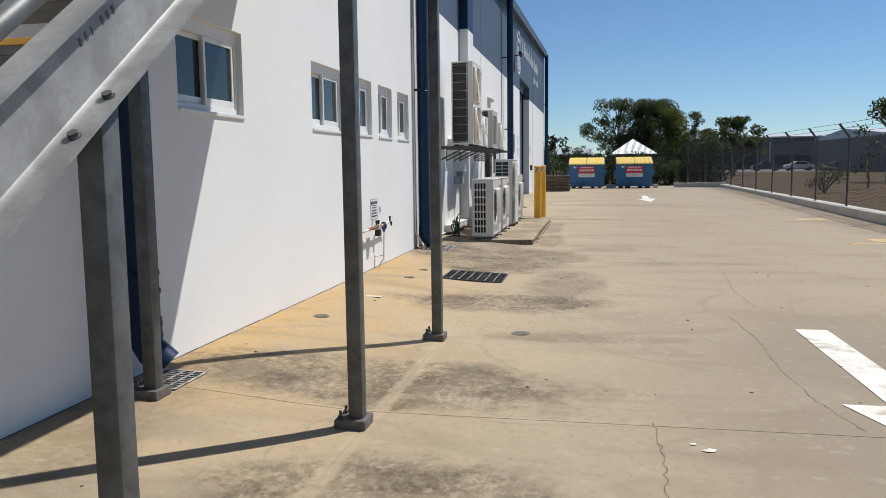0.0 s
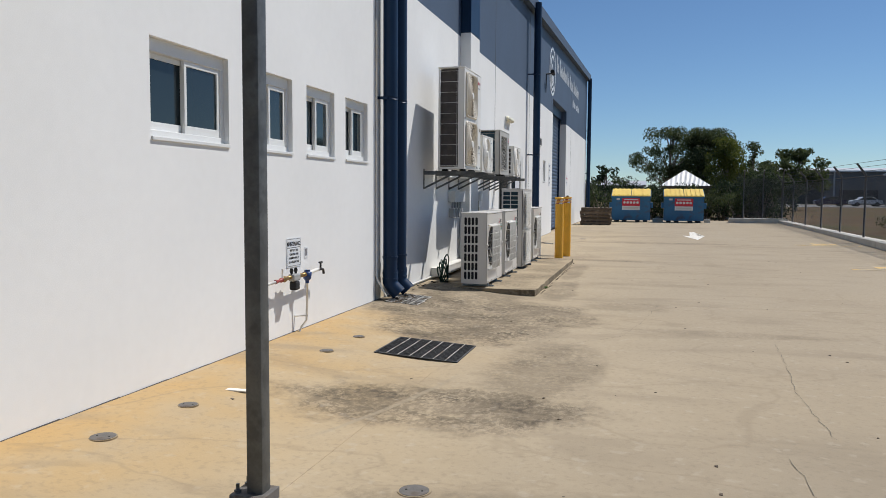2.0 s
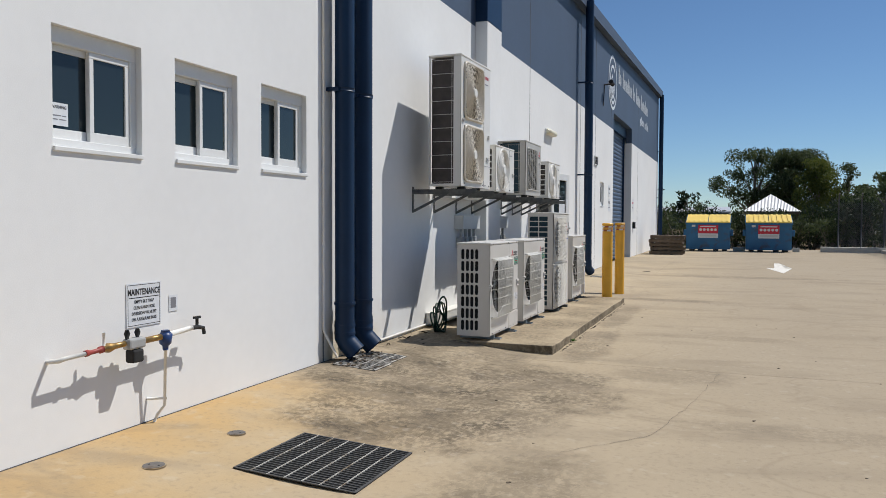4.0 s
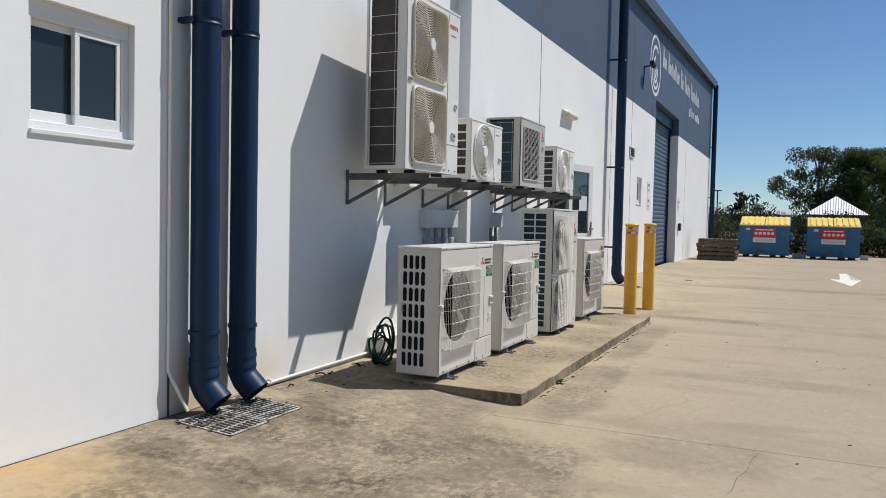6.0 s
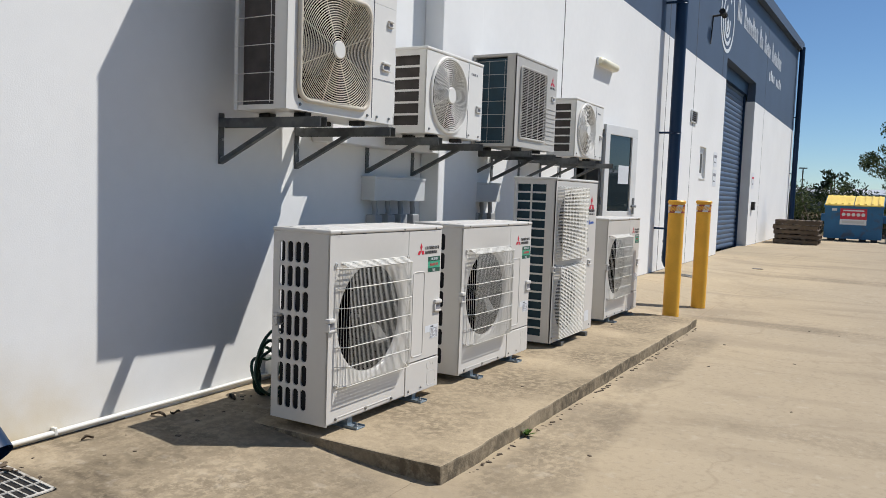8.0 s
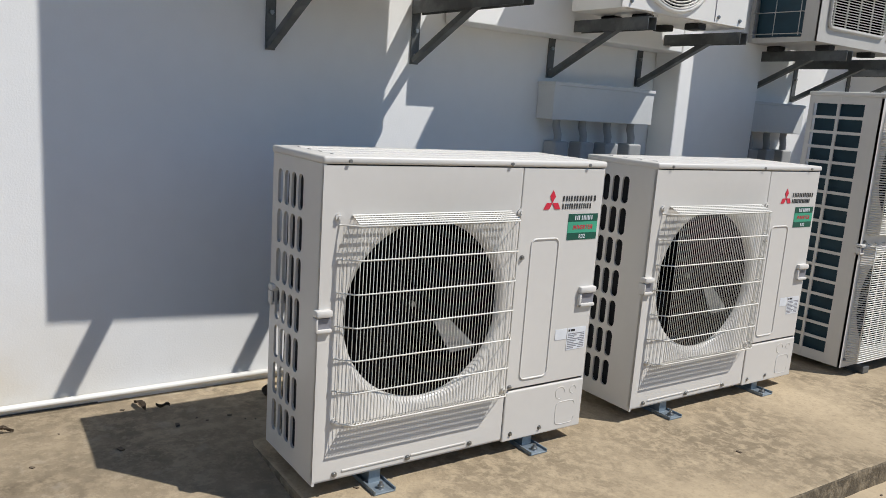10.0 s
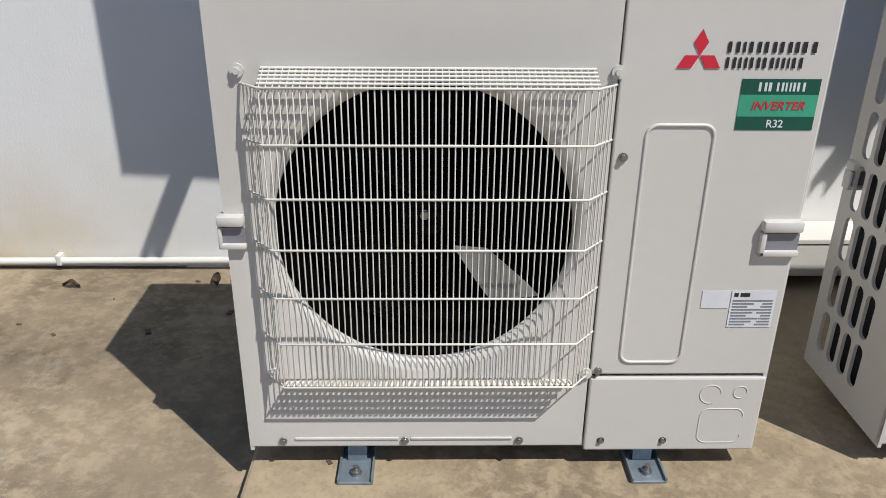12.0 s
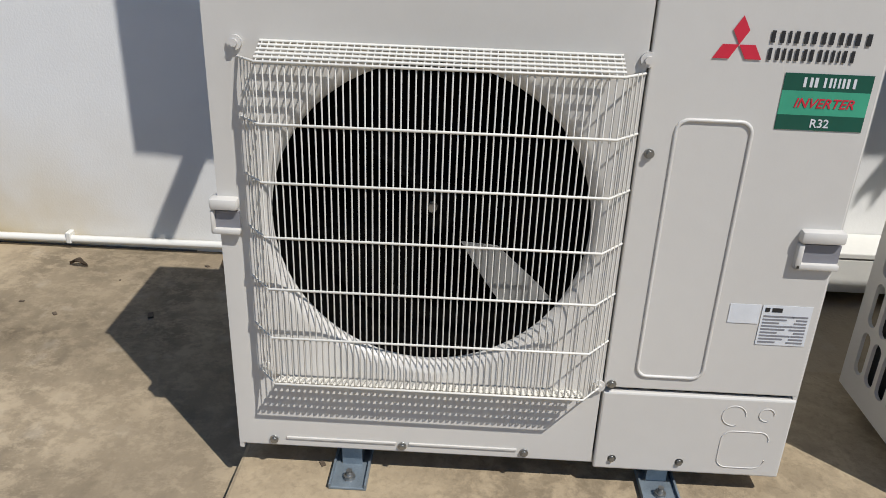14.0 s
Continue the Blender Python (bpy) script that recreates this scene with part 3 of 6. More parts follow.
M["silver_print"] = mat("silver_print", (0.62, 0.63, 0.62), rough=0.4)


def text_mesh(body, size, material, name, parent, x, y, z, shear=0.0, align='LEFT', squeeze=1.0, label="", bold=0.012):
    """Lettering that faces +x, its baseline along +y, made into a mesh."""
    cu = bpy.data.curves.new(name, 'FONT')
    cu.body, cu.size, cu.shear, cu.align_x, cu.extrude = body, size, shear, align, 0.0004
    cu.resolution_u = 3
    cu.offset = size * bold
    tmp = bpy.data.objects.new(name, cu)
    scene.collection.objects.link(tmp)
    me = bpy.data.meshes.new_from_object(tmp.evaluated_get(bpy.context.evaluated_depsgraph_get()))
    bpy.data.objects.remove(tmp)
    bpy.data.curves.remove(cu)
    me.transform(Matrix(((0, 0, 1, x), (squeeze, 0, 0, y), (0, 1, 0, z), (0, 0, 0, 1))))
    me.materials.clear()
    me.materials.append(material)
    ob = tagged(new(name, me), kind="stuff" if len(body) > 1 else "")
    ob.parent = parent
    if label:
        ob["label"] = label
    return ob


def rounded_rect(y0, y1, z0, z1, r, n=5):
    pts = []
    for cy, cz, a0 in ((y1 - r, z1 - r, 0), (y0 + r, z1 - r, 90), (y0 + r, z0 + r, 180), (y1 - r, z0 + r, 270)):
        for k in range(n + 1):
            a = radians(a0 + 90 * k / n)
            pts.append((cy + r * math.cos(a), cz + r * math.sin(a)))
    return pts


def hole_panel(bm, y0, y1, z0, z1, holes, x=0.0, t=0.012, lip=0.024):
    """A flat front facing +x, split in bands, each with one round fan mouth that curves inwards."""
    for (b0, b1, cy, cz, r) in holes:
        ang = sorted([2 * math.pi * k / 72 for k in range(72)] + [math.atan2(q - cz, p - cy) % (2 * math.pi) for p in (y0, y1) for q in (b0, b1)])
        ring, rect = [], []
        for a in ang:
            ca, sa = math.cos(a), math.sin(a)
            ky = ((y1 if ca > 0 else y0) - cy) / ca if abs(ca) > 1e-9 else 1e9
            kz = ((b1 if sa > 0 else b0) - cz) / sa if abs(sa) > 1e-9 else 1e9
            k = min(ky, kz)
            rect.append(bm.verts.new((x, cy + k * ca, cz + k * sa)))
            ring.append([bm.verts.new((x - dx, cy + (r - dr) * ca, cz + (r - dr) * sa)) for dx, dr in ((0, 0), (0.002, lip * 0.25), (0.006, lip * 0.6), (0.014, lip * 0.9), (0.022, lip))])
        n = len(ang)
        for i in range(n):
            j = (i + 1) % n
            if (rect[i].co - rect[j].co).length > 1e-6:
                bm.faces.new((ring[i][0], rect[i], rect[j], ring[j][0]))
            for a in range(4):
                f = bm.faces.new((ring[i][a + 1], ring[i][a], ring[j][a], ring[j][a + 1]))
                f.smooth = True
    box(bm, x - t, x - 0.001, y0, y0 + 0.03, z0, z1)
    box(bm, x - t, x - 0.001, y1 - 0.03, y1, z0, z1)


def fan(parent, cy, cz, r, x, material, turn=0):
    bm = bmesh.new()
    tube(bm, [(x - 0.07, cy, cz), (x + 0.03, cy, cz)], r * 0.18, 20)
    hub = part("fan_hub", bm, material, parent, "fan hub with three blades")
    nut = bmesh.new()
    tube(nut, [(x + 0.03, cy, cz), (x + 0.045, cy, cz)], 0.009, 6)
    part("nut", nut, M["screw"], hub)
    for k in range(3):
        bm = bmesh.new()
        a0 = radians(turn + 120 * k)
        rows = []
        for i in range(7):
            rr = r * (0.16 + 0.80 * i / 6)
            rows.append([bm.verts.new((x - 0.05 + 0.09 * s, cy + rr * math.cos(a0 + (s - 0.5) * 1.25 + 0.25 * i / 6), cz + rr * math.sin(a0 + (s - 0.5) * 1.25 + 0.25 * i / 6))) for s in (0, 0.33, 0.66, 1)])
        for a, c in zip(rows, rows[1:]):
            for s in range(3):
                bm.faces.new((a[s], a[s + 1], c[s + 1], c[s])).smooth = True
        part("blade", bm, material, hub)
    return hub


def side_bars(bm, D, z0, z1, cols, rows, rim_f, rim_b, bar, y=0.0, t=0.008):
    """A left side panel of crossing bars that leaves slots open."""
    xb, xf = -D, 0
    box(bm, xb, xb + rim_b, y, y + t, z0, z1)
    box(bm, xf - rim_f, xf - 0.001, y, y + t, z0, z1)
    a, b = xb + rim_b, xf - rim_f
    cw = (b - a + bar) / cols
    for i in range(1, cols):
        box(bm, a + i * cw - bar, a + i * cw, y, y + t, z0, z1)
    box(bm, a, b, y + 0.001, y + t - 0.001, z0, z0 + 0.05)
    box(bm, a, b, y + 0.001, y + t - 0.001, z1 - 0.035, z1)
    rh = (z1 - z0 - 0.085 + bar) / rows
    for i in range(1, rows):
        zz = z0 + 0.05 + i * rh
        box(bm, a, b, y + 0.001, y + t - 0.001, zz - bar, zz)


def slot_side(bm, D, z0, z1, cols, rows, rim_f, rim_b, bar, y=0.0, t=0.008):
    """A left side panel with rows of upright slots that have round ends."""
    box(bm, -D, -D + rim_b, y, y + t, z0, z1)
    box(bm, -rim_f, -0.001, y, y + t, z0, z1)
    a, b, lo, hi = -D + rim_b, -rim_f, z0 + 0.05, z1 - 0.035
    box(bm, a, b, y, y + t, z0, lo)
    box(bm, a, b, y, y + t, hi, z1)
    cw, rh = (b - a) / cols, (hi - lo) / rows
    hw, hh = cw / 2 - bar / 2, rh / 2 - bar * 0.62
    for i in range(cols):
        for k in range(rows):
            cx, cz = a + (i + 0.5) * cw, lo + (k + 0.5) * rh
            inner = rounded_rect(cx - hw, cx + hw, cz - hh, cz + hh, hw * 0.92, 3)
            outer = []
            for u, v in inner:
                du, dv = u - cx, v - cz
                q = min(cw / 2 / abs(du) if du else 1e9, rh / 2 / abs(dv) if dv else 1e9)
                outer.append((cx + du * q, cz + dv * q))
            vi, vo, vb = [[bm.verts.new((u, w, v)) for u, v in c] for c, w in ((inner, y), (outer, y), (inner, y + t))]
            n = len(inner)
            for j in range(n):
                m = (j + 1) % n
                bm.faces.new((vo[j], vi[j], vi[m], vo[m]))
                bm.faces.new((vi[j], vb[j], vb[m], vi[m]))
            for su in (-1, 1):
                for sv in (-1, 1):
                    c = bm.verts.new((cx + su * cw / 2, y, cz + sv * rh / 2))
                    e1 = [v for v in vo if abs(v.co.x - c.co.x) < 1e-6 and (v.co.z - cz) * sv > 0]
                    e2 = [v for v in vo if abs(v.co.z - c.co.z) < 1e-6 and (v.co.x - cx) * su > 0]
                    if e1 and e2:
                        p1 = max(e1, key=lambda v: abs(v.co.z - cz))
                        p2 = max(e2, key=lambda v: abs(v.co.x - cx))
                        if p1 is not p2:
                            bm.faces.new((p1, c, p2))


def shell(p, W, H, D, z0, material, fin, side):
    """Casing of an outdoor unit: base pan, back coil, right side and lid; side() fills the left side."""
    bm = bmesh.new()
    box(bm, -D, -0.013, 0.009, W - 0.009, z0, z0 + 0.025)
    box(bm, -D, -0.001, W - 0.008, W, z0, H)
    box(bm, -D + 0.001, -D + 0.008, W * 0.7, W - 0.009, z0 + 0.026, H - 0.012)
    part("casing", bm, material, p)
    part("lid", bx(-D - 0.006, 0.005, -0.005, W + 0.005, H, H + 0.022, bev=0.007), material, p, smooth=50)
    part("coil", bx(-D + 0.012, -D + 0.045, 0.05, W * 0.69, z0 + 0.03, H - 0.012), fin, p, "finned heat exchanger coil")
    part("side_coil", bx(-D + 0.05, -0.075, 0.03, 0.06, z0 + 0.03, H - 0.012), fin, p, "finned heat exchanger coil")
    bm = bmesh.new()
    side(bm)
    part("side_grille", bm, material, p)


def screws(p, spots):
    for y, z in spots:
        bm = bmesh.new()
        tube(bm, [(0.0005, y, z), (0.004, y, z)], 0.0085, 10)
        tube(bm, [(0.004, y, z), (0.009, y, z)], 0.0055, 6)
        part("screw", bm, M["screw"], p)


def three_diamonds(p, cy, cz, s, x=0.0012):
    bm = bmesh.new()
    h = s * 0.866
    for a in (90, 210, 330):
        d, e = Vector((math.cos(radians(a)), math.sin(radians(a)))), None
        q = [Vector((0, 0))] + [s * 0.5774 * Vector((math.cos(radians(a + t)), math.sin(radians(a + t)))) for t in (-30, 30)]
        pts = [q[0], q[1], q[1] + q[2], q[2]]
        prism(bm, [(x, cy + v.x, cz + v.y) for v in pts], (0.0006, 0, 0))
    bmesh.ops.recalc_face_normals(bm, faces=bm.faces)
    part("emblem", bm, M["red"], p, "red three-diamond emblem")


def bars(p, name, y, z, spans, h, material, x=0.0012, label=""):
    bm = bmesh.new()
    for a, b in spans:
        w, s = b - a, h * 0.2
        if name == "lettering" and w > h * 0.5 and len(spans) > 1:
            box(bm, x, x + 0.0006, y + a, y + a + w * 0.3, z, z + h)
            box(bm, x, x + 0.0006, y + b - w * 0.3, y + b, z, z + h)
        else:
            box(bm, x, x + 0.0006, y + a, y + b, z, z + h)
    return tagged(part(name, bm, material, p, label), kind="stuff" if len(spans) > 1 else "")


def handle(p, y, z, w=0.07, h=0.07, x=0.0, m=None):
    bm = bmesh.new()
    box(bm, x - 0.02, x + 0.014, y, y + w, z + h * 0.68, z + h, bev=0.006, m=m)
    box(bm, x - 0.02, x + 0.010, y, y + w * 0.14, z, z + h * 0.66, bev=0.003, m=m)
    box(bm, x - 0.02, x + 0.010, y, y + w, z, z + h * 0.16, bev=0.003, m=m)
    hd = part("handle", bm, M["ac"], p, smooth=40)
    # grey plate colours in the shade inside the grip
    part("recess", bx(x - 0.004, x + 0.002, y + w * 0.14, y + w * 0.98, z + h * 0.15, z + h * 0.62, m=m), M["grey_ink"], hd)


def wire(bm, pts, r=0.00138):
    tube(bm, pts, r, 4, cap=False)


def unit_single():
    """Single-fan cream outdoor unit with a wire fan guard, on steel feet."""
    W, H, D, z0 = 1.055, 0.985, 0.355, 0.05
    p = thing("air_conditioner", label="cream single-fan outdoor air conditioner with wire guard", category="air conditioner", group="units on the plinth")
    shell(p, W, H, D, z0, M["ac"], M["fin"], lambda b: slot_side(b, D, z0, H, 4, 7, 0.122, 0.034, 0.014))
    bm = bmesh.new()
    cy, cz, r = 0.363, 0.543, 0.300
    hole_panel(bm, 0, 0.692, z0 + 0.012, H - 0.003, [(z0 + 0.012, H - 0.003, cy, cz, r)], lip=0.024)
    part("front_panel", bm, M["ac"], p, smooth=30)
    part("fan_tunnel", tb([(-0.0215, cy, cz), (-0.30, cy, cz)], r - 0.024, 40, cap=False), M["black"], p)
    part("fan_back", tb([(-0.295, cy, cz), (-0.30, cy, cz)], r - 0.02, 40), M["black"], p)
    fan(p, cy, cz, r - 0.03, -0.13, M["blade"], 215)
    # pale grey plate close behind the mouth, standing for a sunlit blade part
    bm = bmesh.new()
    prism(bm, [(-0.048, cy + 0.055, cz - 0.047), (-0.048, cy + 0.12, cz - 0.052), (-0.048, cy + 0.20, cz - 0.125), (-0.048, cy + 0.226, cz - 0.155), (-0.048, cy + 0.13, cz - 0.163), (-0.048, cy + 0.10, cz - 0.12)], (-0.004, 0, 0))
    bmesh.ops.recalc_face_normals(bm, faces=bm.faces)
    part("sunlit_blade_patch", bm, M["galv_lit"], p, "pale grey plate shaped as the sunlit part of a blade")
    sp = part("service_panel", bx(-0.013, 0.0, 0.696, W - 0.001, 0.236, H - 0.003, bev=0.003), M["ac"], p)
    for k in range(4):
        part("lid_rib", bx(-0.30 + 0.075 * k, -0.275 + 0.075 * k, 0.05, W - 0.05, H + 0.02, H + 0.0245, bev=0.002), M["ac"], p)
    for yy, zz, rr in ((0.945, 0.19, 0.022), (1.005, 0.195, 0.014)):
        part("knock_out", tb([(0.0042, yy + rr * math.cos(a * 0.2), zz + rr * math.sin(a * 0.2)) for a in range(26)], 0.0012, 5), M["ac"], p)
    kk = rounded_rect(0.93, 1.02, 0.07, 0.155, 0.02)
    part("knock_out", tb([(0.0042, a, b) for a, b in kk], 0.0012, 5), M["ac"], p)
    ring = rounded_rect(0.752, 0.872, 0.265, 0.748, 0.02)
    bm = bmesh.new()
    tube(bm, [(0.0, a, b) for a, b in ring + ring[:1]], 0.0035, 6, cap=False)
    part("pressed_rib", bm, M["ac"], sp)
    part("lower_cover", bx(-0.013, 0.004, 0.696, W - 0.001, z0, 0.229, bev=0.004), M["ac"], p)
    bm = bmesh.new()
    for a, b in ((0.095, 0.31), (0.335, 0.545)):
        box(bm, -0.001, 0.003, a, b, 0.078, 0.083, bev=0.001)
    part("pressed_line", bm, M["ac"], p)
    # wire guard
    g = bmesh.new()
    gy0, gy1, gz0, gz1, gx = 0.094, 0.650, 0.244, 0.822, 0.055
    nv = 50
    for k in range(nv + 1):
        y = gy0 + (gy1 - gy0) * k / nv
        wire(g, [(0.002, y, gz1 + 0.022), (gx - 0.004, y, gz1), (gx, y, gz1 - 0.006), (gx, y, gz0 + 0.006), (gx - 0.004, y, gz0), (0.002, y, gz0 - 0.02)])
    for s, ye in ((-1, gy0), (1, gy1)):
        for k in range(1, 5):
            f = k / 5
            wire(g, [(gx - f * (gx - 0.004), ye + s * 0.042 * f, gz1), (gx - f * (gx - 0.004), ye + s * 0.042 * f, gz0)])
    for k in range(7):
        z = gz0 + (gz1 - gz0) * k / 6
        wire(g, [(0.001, gy0 - 0.042, z - 0.004), (gx + 0.002, gy0, z), (gx + 0.002, gy1, z), (0.001, gy1 + 0.042, z - 0.004)], 0.0024)
    for k in range(1, 6):
        f = k / 5.0
        for zz, dz in ((gz1, 0.022), (gz0, -0.02)):
            wire(g, [(gx - f * (gx - 0.003), gy0 - 0.004, zz + dz * f), (gx - f * (gx - 0.003), gy1 + 0.004, zz + dz * f)], 0.0027)
    for k in range(nv + 1):
        y = gy0 + (gy1 - gy0) * k / nv
        wire(g, [(0.002, y, gz0 - 0.0195), (gx - 0.004, y, gz0 + 0.0005)], 0.0024)
    gd = tagged(part("fan_guard", g, M["wire"], p, "cream coated wire guard"), kind="stuff")
    for y, z in ((gy0 - 0.044, gz1 + 0.018), (gy1 + 0.042, gz1 + 0.018), (gy0 - 0.03, gz0 - 0.002), (gy1 + 0.036, gz0 - 0.004)):
        bm = bmesh.new()
        tube(bm, [(0.0005, y, z), (0.006, y, z)], 0.012, 14)
        tube(bm, [(0.006, y, z), (0.012, y, z)], 0.0065, 6)
        part("clip", bm, M["ac"], gd)
    screws(p, [(0.07, 0.075), (0.322, 0.075), (0.56, 0.075), (0.73, 0.075), (0.86, 0.075), (0.71, 0.245), (0.715, 0.69)])
    for y in (0.075, 0.64, 0.975):
        bm = bmesh.new()
        tube(bm, [(0.004, y, H + 0.009), (0.010, y, H + 0.009)], 0.0055, 8)
        part("screw", bm, M["screw"], p)
    handle(p, 0.985, 0.500, 0.075, 0.072, 0.002)
    handle(p, -0.012, 0.515, 0.05, 0.066, 0.004)
    handle(p, -0.012, 0.515, 0.05, 0.066, -D + 0.03)
    three_diamonds(p, 0.826, 0.868, 0.043)
    bars(p, "lettering", 0.872, 0.873, ((0, 0.02), (0.026, 0.03), (0.036, 0.056), (0.062, 0.082), (0.088, 0.108), (0.114, 0.12), (0.126, 0.15)), 0.018, M["ink"], label="black maker's lettering")
    bars(p, "lettering", 0.872, 0.847, ((0, 0.017), (0.022, 0.036), (0.041, 0.058), (0.063, 0.081), (0.086, 0.1), (0.105, 0.108), (0.113, 0.13)), 0.018, M["ink"], label="black maker's lettering")
    bm = bmesh.new()
    box(bm, 0.0006, 0.0012, 0.905, 1.041, 0.802, 0.829)
    box(bm, 0.0006, 0.0012, 0.905, 1.041, 0.740, 0.764)
    st = part("sticker", bm, M["green_dark"], p, "green model sticker")
    part("sticker_band", bx(0.0006, 0.0012, 0.905, 1.041, 0.764, 0.802), M["green"], st)
    bars(st, "lettering", 0.935, 0.808, ((0, 0.014), (0.017, 0.022), (0.031, 0.043), (0.046, 0.056), (0.059, 0.063), (0.066, 0.08)), 0.015, M["paper"])
    text_mesh("INVERTER", 0.021, M["red"], "lettering", st, 0.0016, 0.973, 0.776, 0.25, 'CENTER')
    text_mesh("R32", 0.019, M["paper"], "lettering", st, 0.0016, 0.973, 0.745, 0, 'CENTER')
    lb = part("rating_plate", bx(0.0006, 0.0012, 0.896, 0.950, 0.387, 0.425), M["paper"], p, "white rating label")
    part("printed_plate", bx(0.0006, 0.0012, 0.953, 1.04, 0.345, 0.425), M["paper"], lb)
    for k in range(9):
        bars(lb, "print", 0.957, 0.35 + 0.0065 * k, ((0, 0.03 + 0.012 * ((k * 7) % 3)), (0.05 + 0.003 * (k % 4), 0.078)), 0.003, M["grey_ink"])
    bars(lb, "print", 0.958, 0.412, ((0, 0.008), (0.012, 0.03)), 0.008, M["ink"])
    for y in (0.22, 0.83):
        bm = bmesh.new()
        box(bm, -D - 0.03, 0.050, y - 0.037, y + 0.037, 0.0, 0.006, bev=0.002)
        for e in (-0.0365, 0.0325):
            box(bm, -D - 0.03, 0.050, y + e, y + e + 0.004, 0.006, 0.014)
        box(bm, -D, -0.02, y - 0.02, y + 0.02, 0.006, z0)
        ft = part("foot", bm, M["galv_blue"], p, "blue-grey galvanised steel foot")
        b2 = bmesh.new()
        tube(b2, [(0.022, y, 0.006), (0.022, y, 0.014)], 0.012, 6)
        tube(b2, [(0.022, y, 0.014), (0.022, y, 0.026)], 0.006, 8)
        part("anchor_bolt", b2, M["screw"], ft)
    return p


def unit_double():
    """Tall two-fan cream unit with fine wire guards and teal coil behind its side slots."""
    W, H, D, z0 = 0.97, 1.325, 0.36, 0.04
    p = thing("air_conditioner", label="tall cream two-fan outdoor unit with teal coil", category="air conditioner", group="units on the plinth")
    shell(p, W, H, D, z0, M["ac"], M["fin_teal"], lambda b: side_bars(b, D, z0, H, 2, 17, 0.085, 0.025, 0.014))
    bm = bmesh.new()
    mid = 0.67
    fs = [(z0, mid, 0.345, 0.355, 0.275), (mid, H - 0.003, 0.345, 0.985, 0.275)]
    hole_panel(bm, 0, 0.685, z0, H - 0.003, fs)
    part("front_panel", bm, M["ac"], p, smooth=30)
    for (_, _, cy, cz, r) in fs:
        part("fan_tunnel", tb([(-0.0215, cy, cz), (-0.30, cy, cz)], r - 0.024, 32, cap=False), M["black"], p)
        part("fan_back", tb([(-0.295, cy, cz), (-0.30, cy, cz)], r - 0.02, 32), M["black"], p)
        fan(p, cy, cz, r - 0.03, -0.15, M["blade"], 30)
        g = bmesh.new()
        hh, hw, gx = 0.285, 0.285, 0.05
        for k in range(52):
            z = cz - hh + 2 * hh * k / 51
            wire(g, [(0.002, cy - hw - 0.03, z), (gx, cy - hw + 0.01, z), (gx, cy + hw - 0.01, z), (0.002, cy + hw + 0.03, z)], 0.0031)
        for k in range(9):
            y = cy - hw + 2 * hw * k / 8
            wire(g, [(0.002, y, cz + hh + 0.01), (gx - 0.003, y, cz + hh), (gx - 0.003, y, cz - hh), (0.002, y, cz - hh - 0.01)], 0.0026)
        tagged(part("fan_guard", g, M["wire"], p, "cream coated wire guard"), kind="stuff")
    part("service_panel", bx(-0.013, 0.0, 0.689, W - 0.001, z0, H - 0.003, bev=0.003), M["ac"], p)
    three_diamonds(p, 0.83, 1.135, 0.075)
    bars(p, "lettering", 0.75, 1.072, ((0, 0.022), (0.028, 0.05), (0.056, 0.08), (0.086, 0.1), (0.106, 0.13), (0.136, 0.16)), 0.024, M["ink"], label="black maker's lettering")
    bars(p, "lettering", 0.75, 1.05, ((0, 0.05), (0.058, 0.1), (0.108, 0.16)), 0.012, M["ink"])
    bars(p, "lettering", 0.735, 0.965, ((0, 0.012), (0.018, 0.07)), 0.036, M["blue_print"], label="blue model lettering")
    bars(p, "lettering", 0.82, 0.972, ((0, 0.08),), 0.018, M["blue_print"])
    bars(p, "sticker", 0.73, 0.73, ((0, 0.05), (0.06, 0.09)), 0.035, M["grey_ink"])
    bars(p, "sticker", 0.78, 0.12, ((0, 0.1),), 0.09, M["paper"], label="pale rating label")
    handle(p, 0.79, 0.615, 0.07, 0.045, 0.002)
    handle(p, -0.012, 0.6, 0.04, 0.05, 0.003)
    screws(p, [(0.03, 0.08), (0.03, 0.66), (0.72, 0.08), (0.9, 0.08), (0.72, 1.2)])
    for y in (0.18, 0.75):
        ft = part("foot", bx(-D - 0.03, 0.04, y - 0.028, y + 0.028, 0.0, 0.035, bev=0.003), M["galv"], p, "galvanised steel foot")
    return p


